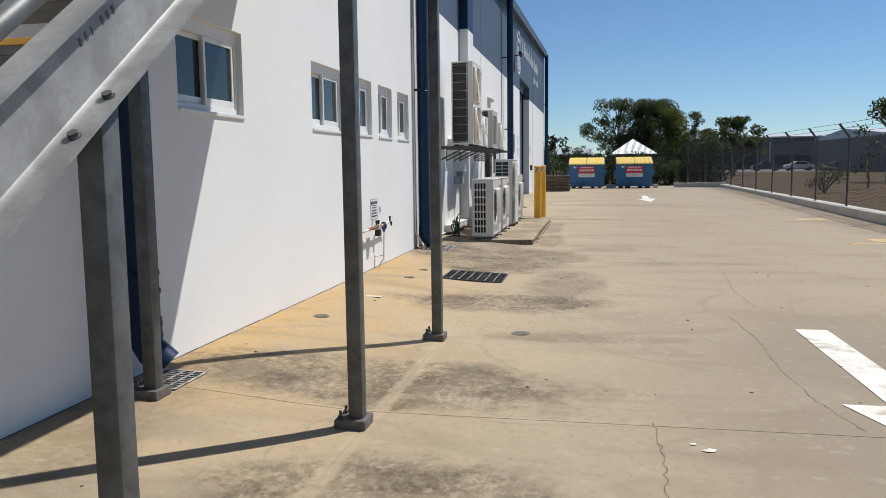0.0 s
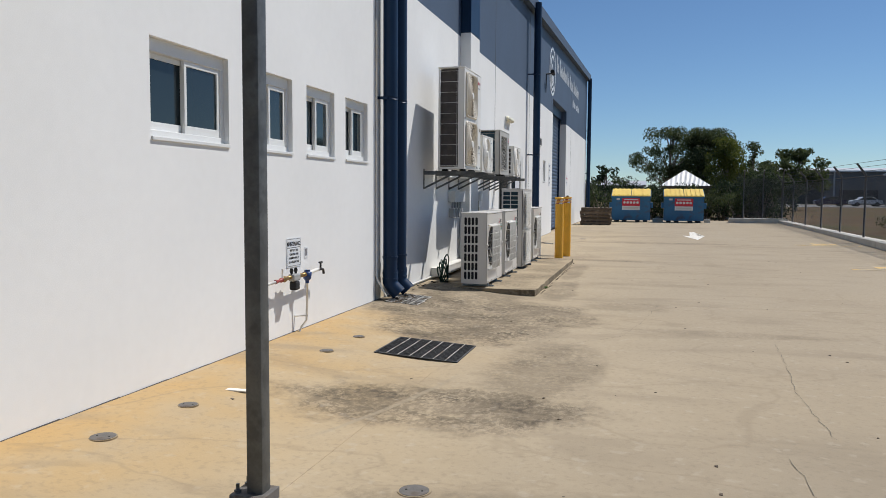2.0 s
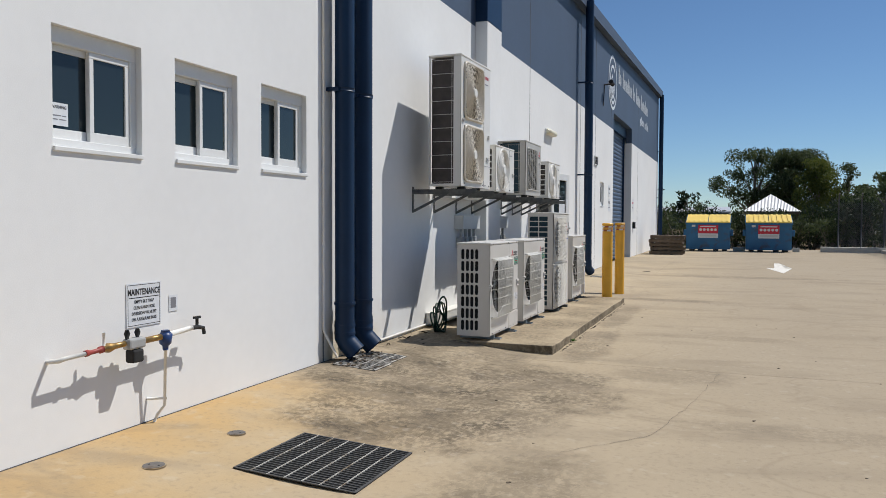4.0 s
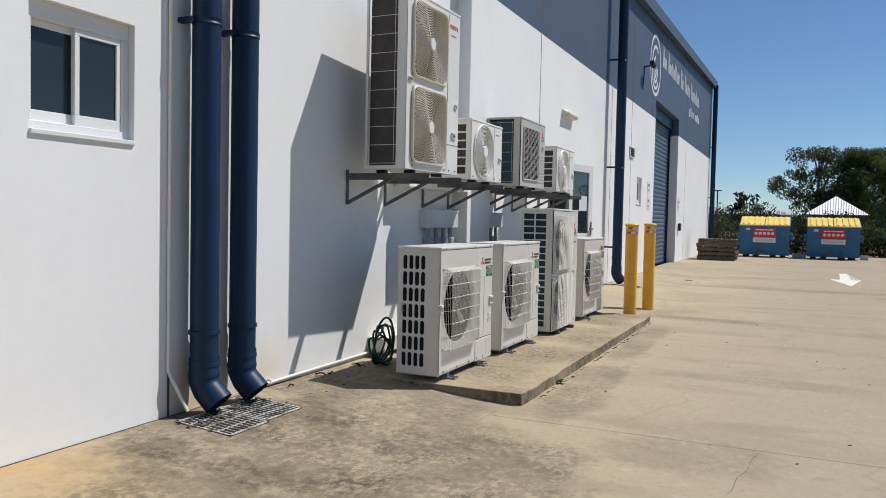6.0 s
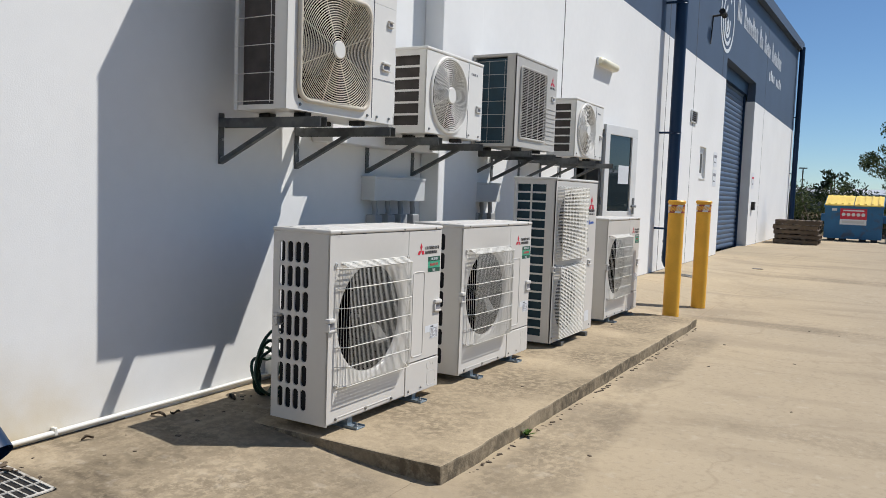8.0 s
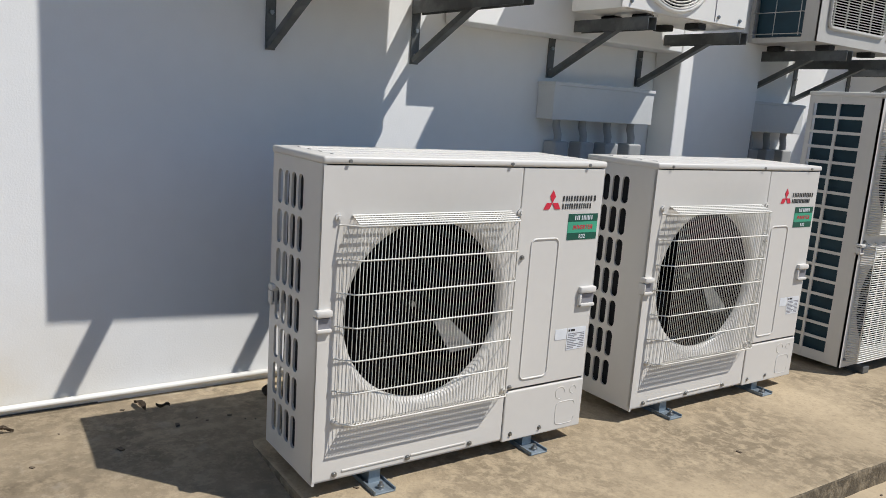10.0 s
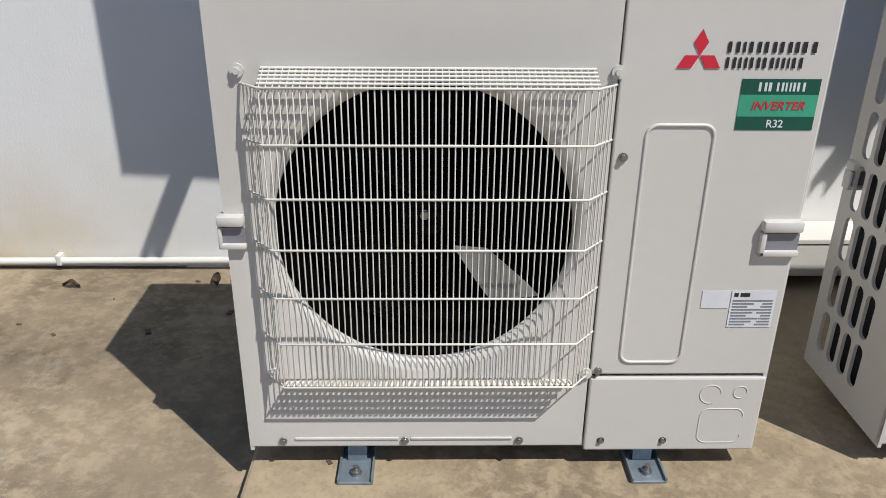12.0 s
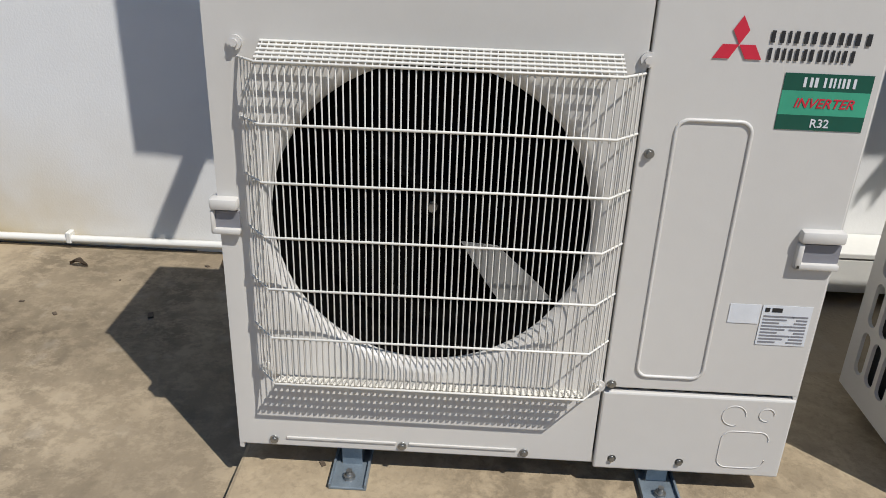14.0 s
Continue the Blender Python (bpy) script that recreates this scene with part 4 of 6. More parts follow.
def ring_grille(cy, cz, hy, hz, corner, x, r0, step, n=72, wr=0.0028, sag=0.0):
    """Concentric wires clipped to a rounded rectangle."""
    g = bmesh.new()

    def inside(y, z):
        dy, dz = max(abs(y - cy) - (hy - corner), 0), max(abs(z - cz) - (hz - corner), 0)
        return abs(y - cy) <= hy and abs(z - cz) <= hz and dy * dy + dz * dz <= corner * corner
    r = r0
    while r < math.hypot(hy, hz):
        pts = [(cy + r * math.cos(2 * math.pi * k / n), cz + r * math.sin(2 * math.pi * k / n)) for k in range(n)]
        ok = [inside(*q) for q in pts]
        if all(ok):
            wire(g, [(x, *q) for q in pts + pts[:1]], wr)
        else:
            first = next((i for i in range(n) if ok[i] and not ok[i - 1]), None)
            if first is not None:
                run = []
                for i in range(first, first + n + 1):
                    if ok[i % n] and i < first + n:
                        run.append(pts[i % n])
                    else:
                        if len(run) > 1:
                            wire(g, [(x, *q) for q in run], wr)
                        run = []
        r += step
    for k in range(8):
        a = 2 * math.pi * (k + 0.5) / 8
        e = r0
        while inside(cy + (e + 0.01) * math.cos(a), cz + (e + 0.01) * math.sin(a)):
            e += 0.01
        wire(g, [(x - 0.006, cy + r0 * math.cos(a), cz + r0 * math.sin(a)), (x - 0.006, cy + e * math.cos(a), cz + e * math.sin(a))], 0.003)
    return g


def dish(cy, cz, hy, hz, corner, depth, x):
    """A shallow tray, open to the front, behind a grille."""
    bm = bmesh.new()
    o = rounded_rect(cy - hy, cy + hy, cz - hz, cz + hz, corner, 6)
    i = rounded_rect(cy - hy + 0.02, cy + hy - 0.02, cz - hz + 0.02, cz + hz - 0.02, max(corner - 0.01, 0.02), 6)
    a = [bm.verts.new((x, *q)) for q in o]
    c = [bm.verts.new((x - depth, *q)) for q in i]
    n = len(o)
    for k in range(n):
        bm.faces.new((a[k], a[(k + 1) % n], c[(k + 1) % n], c[k]))
    bm.faces.new(c)
    return bm


def rim(cy, cz, hy, hz, corner, x, r=0.01):
    o = rounded_rect(cy - hy, cy + hy, cz - hz, cz + hz, corner, 8)
    return tb([(x, *q) for q in o + o[:1]], r, 8, cap=False)


def frame_panel(bm, y0, y1, z0, z1, cy, cz, hy, hz, x=0.0, t=0.012):
    """A front with a rectangular opening, in one piece."""
    o = [(y0, z0), (y1, z0), (y1, z1), (y0, z1)]
    i = [(cy - hy, cz - hz), (cy + hy, cz - hz), (cy + hy, cz + hz), (cy - hy, cz + hz)]
    vo, vi, wo, wi = [[bm.verts.new((d, *q)) for q in c] for c, d in ((o, x), (i, x), (o, x - t), (i, x - t))]
    for k in range(4):
        m = (k + 1) % 4
        bm.faces.new((vo[k], vo[m], vi[m], vi[k]))
        bm.faces.new((wo[m], wo[k], wi[k], wi[m]))
        bm.faces.new((vo[m], vo[k], wo[k], wo[m]))
        bm.faces.new((vi[k], vi[m], wi[m], wi[k]))


def side_wires(b, D, z0, H, rows, cols=2):
    box(b, -D, -D + 0.02, 0.0, 0.012, z0, H)
    box(b, -0.085, -0.002, 0.0, 0.012, z0, H)
    for k in range(rows + 1):
        z = z0 + 0.04 + (H - z0 - 0.08) * k / rows
        wire(b, [(-D + 0.01, 0.02, z), (-D + 0.012, -0.012, z), (-0.09, -0.012, z), (-0.08, 0.01, z)], 0.0022)
    for k in range(cols + 1):
        xx = -D + 0.012 + (D - 0.11) * k / cols
        wire(b, [(xx, -0.014, z0 + 0.03), (xx, -0.014, H - 0.03)], 0.0022)


def hub_cap(p, cy, cz, r, x):
    bm = bmesh.new()
    tube(bm, [(x - 0.004, cy, cz), (x + 0.003, cy, cz), (x + 0.006, cy, cz)], [r, r, r * 0.9], 24)
    part("hub_cap", bm, M["ac_white"], p, "white round hub cap")


def feet_on_arms(p, W, D):
    for y in (0.2, W - 0.26):
        for x in (-D + 0.04, -0.07):
            part("rubber_foot", bx(x - 0.04, x + 0.04, y - 0.025, y + 0.025, -0.028, -0.001, bev=0.004), M["rubber"], p, "black rubber mounting foot")


def unit_tower():
    """Tall white unit with two square grilles of concentric beige rings."""
    W, H, D = 0.92, 1.335, 0.36
    p = thing("air_conditioner", label="tall white two-fan unit with beige ring grilles", category="air conditioner", group="units on wall brackets")
    shell(p, W, H, D, 0, M["ac_white"], M["fin_brown"], lambda b: side_wires(b, D, 0, H, 9, 1))
    for q in ((0, H / 2, 0.345), (H / 2 + 0.001, H, 1.0)):
        bm = bmesh.new()
        frame_panel(bm, 0, W, q[0], q[1], 0.37, q[2], 0.285, 0.285)
        part("front_panel", bm, M["ac_white"], p)
    for cz in (0.345, 1.0):
        # dark tray, mouth and fan: the shade behind the rings is in their colour
        part("grille_tray", dish(0.37, cz, 0.285, 0.285, 0.07, 0.10, 0.004), M["fin_brown"], p)
        part("fan_mouth", tb([(-0.093, 0.37, cz), (-0.0925, 0.37, cz)], 0.255, 40), M["blade"], p)
        fan(p, 0.37, cz, 0.25, -0.045, M["fin_brown"], 50 + 40 * cz)
        gr = part("fan_grille", ring_grille(0.37, cz, 0.285, 0.285, 0.07, 0.022, 0.045, 0.0125), M["ac_beige"], p, "beige grille of concentric rings")
        part("grille_rim", rim(0.37, cz, 0.288, 0.288, 0.07, 0.010, 0.014), M["ac_beige"], gr)
        hub_cap(p, 0.37, cz, 0.048, 0.026)
    bars(p, "lettering", 0.725, 1.21, ((0, 0.03), (0.036, 0.066), (0.072, 0.1), (0.106, 0.15)), 0.035, M["red"], label="red maker's lettering")
    bars(p, "lettering", 0.745, 1.15, ((0, 0.1),), 0.012, M["grey_ink"])
    # these handle shapes stand for small dark label plates
    handle(p, 0.785, 0.30, 0.08, 0.05, 0.003)
    handle(p, 0.02, 0.665, 0.06, 0.03, 0.003)
    handle(p, 0.835, 0.555, 0.05, 0.04, 0.003)
    bm = bmesh.new()
    box(bm, -0.01, 0.003, 0.70, 0.703, 0.02, H - 0.02)
    box(bm, -0.01, 0.003, 0.703, W - 0.004, 0.245, 0.248)
    part("panel_seam", bm, M["grey_ink"], p)
    screws(p, [(0.10, 0.03), (0.66, 0.03), (0.75, 0.03), (0.87, 0.03)])
    feet_on_arms(p, W, D)
    return p


def unit_small():
    """Small white split-system unit with a round ring grille and slotted side."""
    W, H, D = 0.80, 0.54, 0.29
    p = thing("air_conditioner", label="small white split-system outdoor unit with ring grille", category="air conditioner", group="units on wall brackets")
    shell(p, W, H, D, 0, M["ac_white"], M["fin_brown"], lambda b: side_bars(b, D, 0, H, 1, 6, 0.055, 0.02, 0.014))
    bm = bmesh.new()
    hole_panel(bm, 0, W - 0.002, 0.004, H - 0.002, [(0.004, H - 0.002, 0.305, 0.275, 0.250)], lip=0.01)
    part("front_panel", bm, M["ac_white"], p, smooth=30)
    # mouth disc and fan coloured dark for the shade inside the grille
    part("fan_tunnel", tb([(-0.12, 0.305, 0.275), (-0.1205, 0.305, 0.275)], 0.25, 40), M["blade"], p)
    fan(p, 0.305, 0.275, 0.235, -0.06, M["fin_brown"], 20)
    gr = part("fan_grille", ring_grille(0.305, 0.275, 0.238, 0.248, 0.235, 0.016, 0.055, 0.0125), M["ac_white"], p, "white grille of concentric rings")
    part("grille_rim", rim(0.305, 0.275, 0.246, 0.252, 0.24, 0.006, 0.011), M["ac_white"], gr)
    hub_cap(p, 0.305, 0.275, 0.056, 0.02)
    bars(p, "lettering", 0.62, 0.46, ((0, 0.02), (0.025, 0.05), (0.055, 0.09)), 0.016, M["grey_ink"])
    handle(p, 0.70, 0.2, 0.07, 0.05, 0.003)
    bm = bmesh.new()
    box(bm, -0.01, 0.0025, 0.575, 0.578, 0.01, H - 0.01)
    part("panel_seam", bm, M["grey_ink"], p)
    screws(p, [(0.05, 0.03), (0.6, 0.03), (0.75, 0.03)])
    feet_on_arms(p, W, D)
    return p


def unit_flat():
    """Cream unit with a fine flat square grille and teal coil at its side."""
    W, H, D = 0.86, 0.72, 0.39
    p = thing("air_conditioner", label="cream outdoor unit with flat fine grille and teal coil", category="air conditioner", group="units on wall brackets")
    shell(p, W, H, D, 0, M["ac_aged"], M["fin_teal"], lambda b: side_wires(b, D, 0, H, 6, 2))
    bm = bmesh.new()
    frame_panel(bm, 0, W, 0, H, 0.345, 0.36, 0.265, 0.285)
    part("front_panel", bm, M["ac_aged"], p)
    # near-black tray and fan put the shade behind the slats into colour
    part("grille_tray", dish(0.345, 0.36, 0.265, 0.285, 0.03, 0.08, 0.0), M["blade"], p)
    fan(p, 0.345, 0.36, 0.25, -0.06, M["blade"], 70)
    g = bmesh.new()
    for k in range(44):
        z = 0.082 + 0.556 * k / 43
        box(g, 0.006, 0.012, 0.084, 0.606, z - 0.0016, z + 0.0016)
    for k in range(5):
        y = 0.11 + 0.1175 * k
        box(g, 0.002, 0.008, y - 0.003, y + 0.003, 0.078, 0.642)
    gr = part("fan_grille", g, M["ac_aged"], p, "cream grille of fine slats")
    part("grille_rim", rim(0.345, 0.36, 0.267, 0.287, 0.035, 0.006, 0.009), M["ac_aged"], gr)
    three_diamonds(p, 0.76, 0.60, 0.05)
    bars(p, "lettering", 0.71, 0.545, ((0, 0.03), (0.036, 0.07), (0.076, 0.11)), 0.018, M["ink"])
    handle(p, 0.74, 0.44, 0.07, 0.045, 0.003)
    bm = bmesh.new()
    for k in range(9):
        box(bm, -0.002, 0.005, 0.645, 0.84, 0.06 + 0.038 * k, 0.066 + 0.038 * k, bev=0.001)
    part("pressed_rib", bm, M["ac_aged"], p)
    feet_on_arms(p, W, D)
    return p


a1 = unit_single()
a1.matrix_basis = pose(-1.655, 12.832, SLAB_Z)
copy_thing(a1, pose(-1.655, 14.155, SLAB_Z))
copy_thing(a1, pose(-1.64, 16.97, SLAB_Z))
a3 = unit_double()
a3.matrix_basis = pose(-1.62, 15.58, SLAB_Z)
ARM = 1.56
unit_tower().matrix_basis = pose(-1.995, 12.885, ARM + 0.028, 0, 0, -1.5)
s1 = unit_small()
s1.matrix_basis = pose(-2.04, 14.28, ARM + 0.022)
copy_thing(s1, pose(-2.04, 17.05, ARM + 0.022))
unit_flat().matrix_basis = pose(-2.03, 15.64, ARM + 0.026)


def bracket(x, y, reach=0.6):
    """Galvanised wall bracket: plate, arm and strut."""
    p = thing("wall_bracket", x, y, ARM, label="galvanised steel wall bracket under an outdoor unit", category="bracket", group="wall brackets")
    part("plate", bx(0.001, 0.007, -0.02, 0.02, -0.25, 0.03, bev=0.002), M["galv"], p)
    bm = bmesh.new()
    L = reach + WX - x
    box(bm, 0.007, L, -0.025, -0.022, -0.05, 0.0)
    box(bm, 0.007, L, 0.022, 0.025, -0.05, 0.0)
    box(bm, 0.007, L, -0.022, 0.022, -0.003, 0.0)
    part("arm", bm, M["galv"], p)
    s = bmesh.new()
    vs = box(s, 0, 0.47 if reach < 0.7 else 0.5, -0.015, 0.015, -0.012, 0.012)
    for v in vs:
        v.co = pose(0.01, 0, -0.235, 0, -26, 0) @ v.co
    part("strut", s, M["galv"], p)
    for z in (-0.02, -0.115, -0.215):
        part("bolt", tb([(0.007, 0, z), (0.018, 0, z)], 0.009, 6), M["screw"], p)


for by_, reach_ in ((13.04, 0.72), (13.67, 0.72), (14.42, 0.6), (15.02, 0.6), (15.87, 0.62), (16.40, 0.62), (17.0, 0.62), (17.55, 0.6), (18.12, 0.6)):
    bracket(WX, by_, reach_)


# ---- stair and its landing ----
def stair():
    s = thing("steel_stair", -1.155, -0.25, -0.05, label="galvanised steel stair with channel stringers and yellow nosings", category="stair")
    SL = 0.74
    ang = math.degrees(math.atan(SL))
    run0, run1 = 0.0, 3.47

    def zline(y):   # underside of the lower flange at its tip
        return 1.096 + SL * (y - 0.25 - 1.243) + 0.05
    for xo, sg in ((0.0, 1), (-1.25, -1)):
        bm = bmesh.new()
        prof = [(0.0, 0.0), (0.075, 0.003), (0.075, 0.012), (0.026, 0.016), (0.015, 0.020), (0.008, 0.029), (0.006, 0.045),
                (0.006, 0.216), (0.008, 0.232), (0.015, 0.241), (0.026, 0.245), (0.075, 0.249), (0.075, 0.258), (0.0, 0.261)]
        prism(bm, [(xo + sg * q, run0, zline(run0) + h) for q, h in prof], (0, run1 - run0, SL * (run1 - run0)))
        bmesh.ops.recalc_face_normals(bm, faces=bm.faces)
        st = part("stringer", bm, M["galv_lit"], s, smooth=35)
        if sg == 1:
            # stamped marks that cannot be read
            b2 = bmesh.new()
            for k, w in enumerate((0.012, 0.01, 0.004, 0.012, 0.011, 0.012)):
                y = 1.86 + k * 0.022 + (0.02 if k > 2 else 0)
                box(b2, 0.005, 0.0075, -w / 2, w / 2, -0.010, 0.010, bev=0.001, m=pose(xo, y, zline(y) + 0.165, ang, 0, 0))
            part("stamped_mark", b2, M["galv"], st)
    n = 15
    for k in range(n):
        y = 0.05 + k * 0.23
        z = zline(y) + 0.16
        t = part("tread", bx(-1.243, -0.008, y, y + 0.26, z - 0.035, z, bev=0.004), M["galv"], s)
        part("nosing", bx(-1.24, -0.012, y - 0.004, y + 0.03, z - 0.012, z + 0.004, bev=0.002), M["yellow"], t, "yellow stair nosing")
    rail = bmesh.new()
    tube(rail, [(0.03, run0 + 0.1, zline(run0 + 0.1) + 0.36), (0.03, run1 - 0.05, zline(run1 - 0.05) + 0.36)], 0.024, 16)
    part("rail", rail, M["galv"], s)
    for y in (1.05, 2.6):
        b = bmesh.new()
        tube(b, [(0.03, y, zline(y) + 0.2), (0.03, y, zline(y) + 0.36)], 0.022, 12)
        tube(b, [(0.03, y - 0.03, zline(y) + 0.34), (0.03, y + 0.03, zline(y) + 0.385)], 0.03, 12)
        part("stanchion", b, M["galv"], s)
    for y, in ((1.77,), (1.9,)):
        b = bmesh.new()
        q = pose(0.04, y, zline(y) + 0.018, ang, 0, 0)
        tube(b, [q @ Vector((0, 0, -0.006)), q @ Vector((0, 0, -0.002))], 0.017, 20)
        tube(b, [q @ Vector((0, 0, -0.003)), q @ Vector((0, 0, 0.008))], 0.0135, 6)
        part("bolt", b, M["galv"], s)
    # post under the stringer with a sloping cap plate
    y = 1.97
    part("post", bx(-0.0775, -0.0025, y - 0.0375, y + 0.0375, 0.045, zline(y) - 0.03, bev=0.008), M["galv"], s, smooth=40)
    part("post_base", bx(-0.10, 0.02, y - 0.1, y + 0.1, 0.0, 0.045, bev=0.004), M["galv"], s)
    part("cap_plate", bx(-0.06, 0.045, -0.11, 0.11, -0.014, -0.003, bev=0.002, m=pose(0, y - 0.02, zline(y - 0.02), ang, 0, 0)), M["galv"], s)
    return s


stair()
land = thing("stair_landing", 0, 0, DECK, label="galvanised steel landing on square posts beside the wall", category="landing")
bm = bmesh.new()
for a in ((WX + 0.02, -1.11, 3.22, 3.30), (WX + 0.02, -1.11, 5.58, 5.66), (-1.19, -1.11, 3.30, 5.58)):
    box(bm, a[0], a[1], a[2], a[3], 0.002, 0.2, bev=0.004)
part("edge_beam", bm, M["galv"], land)
part("deck", bx(WX + 0.02, -1.195, 3.305, 5.575, 0.17, 0.20), M["galv"], land)


# ---- downpipes and gratings ----
def downpipe(x, y, top, r=0.083, out=(0.6, 0.12), floor=0.0, name="downpipe", straps=(2.32,)):
    p = thing(name, x, y, floor, label="navy painted round downpipe fixed to the wall", category="downpipe", group="downpipes")
    ox, oy = out
    part("pipe", tb([(0, 0, top - floor), (0, 0, 0.33)], r, 28), M["navy_pipe"], p, smooth=60)
    b = bmesh.new()
    tube(b, [(0, 0, 0.36), (0, 0, 0.215), (ox * 0.045, oy * 0.045, 0.165), (ox * 0.17, oy * 0.17, 0.085)], r + 0.006, 28, cap=False)
    tube(b, [(ox * 0.13, oy * 0.13, 0.11), (ox * 0.17, oy * 0.17, 0.086)], r - 0.006, 28, cap=False)
    part("elbow", b, M["navy_pipe"], p, smooth=60)
    for z in (0.50, 0.31, 0.245):
        part("collar", tb([(0, 0, z), (0, 0, z + 0.022)], r + 0.009, 28), M["navy_pipe"], p, smooth=40)
    for z in straps:
        b = bmesh.new()
        tube(b, [(0, 0, z), (0, 0, z + 0.03)], r + 0.005, 28)
        box(b, WX - x + 0.002, 0, -r - 0.03, -r + 0.01, z, z + 0.03)
        part("strap", b, M["navy_pipe"], p)
    return p


downpipe(-2.48, 11.265, 7.0)
downpipe(-2.48, 11.615, 7.0)
downpipe(-2.48, 3.90, 2.95, out=(0.6, 0.2), floor=0.05, straps=(1.9, 0.6))
downpipe(-2.38, 22.35, 6.0, r=0.09, out=(0.3, 0.75), floor=0.02, straps=(4.2, 2.2, 0.7))
downpipe(-2.45, END_Y - 0.25, 6.7, r=0.09, floor=0.03, straps=(4.2, 2.2))


def grating(x0, x1, y0, y1, along="y", bar=0.028, material=None, label="", name="drain_grate", cross=4, dz=0.004, rods=None):
    """A drain grate: bars in a rim over a black sheet that stands for the pit's shade."""
    material = material or M["galv_bright"]
    zc = lambda x, y: ground_z(x0, y) + (ground_z(x1, y) - ground_z(x0, y)) * (x - x0) / (x1 - x0) + dz
    cx, cy = (x0 + x1) / 2, (y0 + y1) / 2
    p = thing(name, cx, cy, ground_z(cx, cy), label=label or "galvanised drain grate set in the concrete", category="drain grate", group="drain grates")

    def b4(bm, a, b, c, d, lo, hi):
        for v in box(bm, a - cx, b - cx, c - cy, d - cy, lo, hi):
            v.co.z += zc(v.co.x + cx, v.co.y + cy) - ground_z(cx, cy)
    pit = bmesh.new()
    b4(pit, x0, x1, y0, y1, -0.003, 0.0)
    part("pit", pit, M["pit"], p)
    rimb = bmesh.new()
    for a in ((x0, x1, y0, y0 + 0.012), (x0, x1, y1 - 0.012, y1), (x0, x0 + 0.012, y0, y1), (x1 - 0.012, x1, y0, y1)):
        b4(rimb, *a, 0.0, 0.005)
    part("rim", rimb, material, p)
    if along == "y":
        n = int((x1 - x0) / bar)
        for k in range(1, n):
            b = bmesh.new()
            xx = x0 + (x1 - x0) * k / n
            b4(b, xx - 0.0035, xx + 0.0035, y0 + 0.012, y1 - 0.012, 0.0003, 0.0045)
            part("bar", b, material, p)
        for k in range(1, cross):
            b = bmesh.new()
            yy = y0 + (y1 - y0) * k / cross
            b4(b, x0, x1, yy - 0.006, yy + 0.006, 0.0005, 0.006)
            part("cross_bar", b, rods or material, p)
    else:
        n = int((y1 - y0) / bar)
        for k in range(1, n):
            b = bmesh.new()
            yy = y0 + (y1 - y0) * k / n
            b4(b, x0 + 0.012, x1 - 0.012, yy - 0.0035, yy + 0.0035, 0.0003, 0.0045)
            part("bar", b, material, p)
        for k in range(1, cross):
            b = bmesh.new()
            xx = x0 + (x1 - x0) * k / cross
            b4(b, xx - 0.0024, xx + 0.0024, y0, y1, 0.0005, 0.0065)
            part("cross_bar", b, rods or material, p)


grating(-2.47, -2.08, 11.03, 11.37, "x", 0.034)
grating(-2.47, -2.10, 11.385, 11.73, "x", 0.034)
grating(-2.52, -2.25, 3.78, 4.14, "x", 0.034)
grating(-1.72, -1.02, 8.62, 9.32, "x", 0.03, M["dark_steel"], "black steel drain grate over a sump", cross=7, rods=M["galv_bright"])
grating(-2.3, -1.9, 22.2, 22.5, "x", 0.034)


def cover(x, y, r):
    p = thing("inspection_cover", x, y, ground_z(x, y), label="round grey inspection cover set in the concrete", category="cover", group="inspection covers")
    part("ring", tb([(0, 0, -0.01), (0, 0, 0.004)], r, 28), M["plinth"], p)
    part("disc", tb([(0, 0, 0.0), (0, 0, 0.006)], r * 0.9, 28), M["rusty"], p)
    # black discs on the cover stand for the shade in its key holes
    for a in (-0.5, 0.5):
        part("key_hole", tb([(a * r, 0, 0.004), (a * r, 0, 0.0068)], 0.006, 8), M["pit"], p)


for cxy in ((-0.555, 5.95, 0.075), (-2.21, 5.99, 0.07), (-2.16, 6.66, 0.06), (-2.05, 8.42, 0.06), (-2.03, 9.08, 0.055), (-1.4, 25.0, 0.1)):
    cover(*cxy)
brk_bm = bx(-2.15, -2.0, 7.05, 7.1, ground_z(-2.1, 7.07) - 0.002, ground_z(-2.1, 7.07) + 0.006, bev=0.002)
tagged(obj("paint_mark", brk_bm, M["road_white"]), "white paint dab on the concrete beside the wall", "paint mark", kind="structure")


# ---- wall fittings ----
M["pvc"] = mat("white_pvc", (0.74, 0.73, 0.68), rough=0.4, var=0.05)
M["brass"] = mat("weathered_brass", (0.35, 0.22, 0.08), rough=0.4, metal=0.8, var=0.3, scale=30)
M["red_paint"] = mat("faded_red_plastic", (0.30, 0.05, 0.04), rough=0.5)
M["blue_plastic"] = mat("dark_blue_plastic", (0.02, 0.05, 0.16), rough=0.4)
M["hose"] = mat("dark_green_hose", (0.012, 0.05, 0.03), rough=0.45)
M["lamp"] = mat("cream_lamp_diffuser", (0.72, 0.68, 0.52), rough=0.4)
M["conduit"] = mat("grey_conduit", (0.36, 0.365, 0.36), rough=0.5, var=0.08, scale=12)
M["box_grey"] = mat("pale_grey_box", (0.60, 0.61, 0.60), rough=0.5, var=0.04)

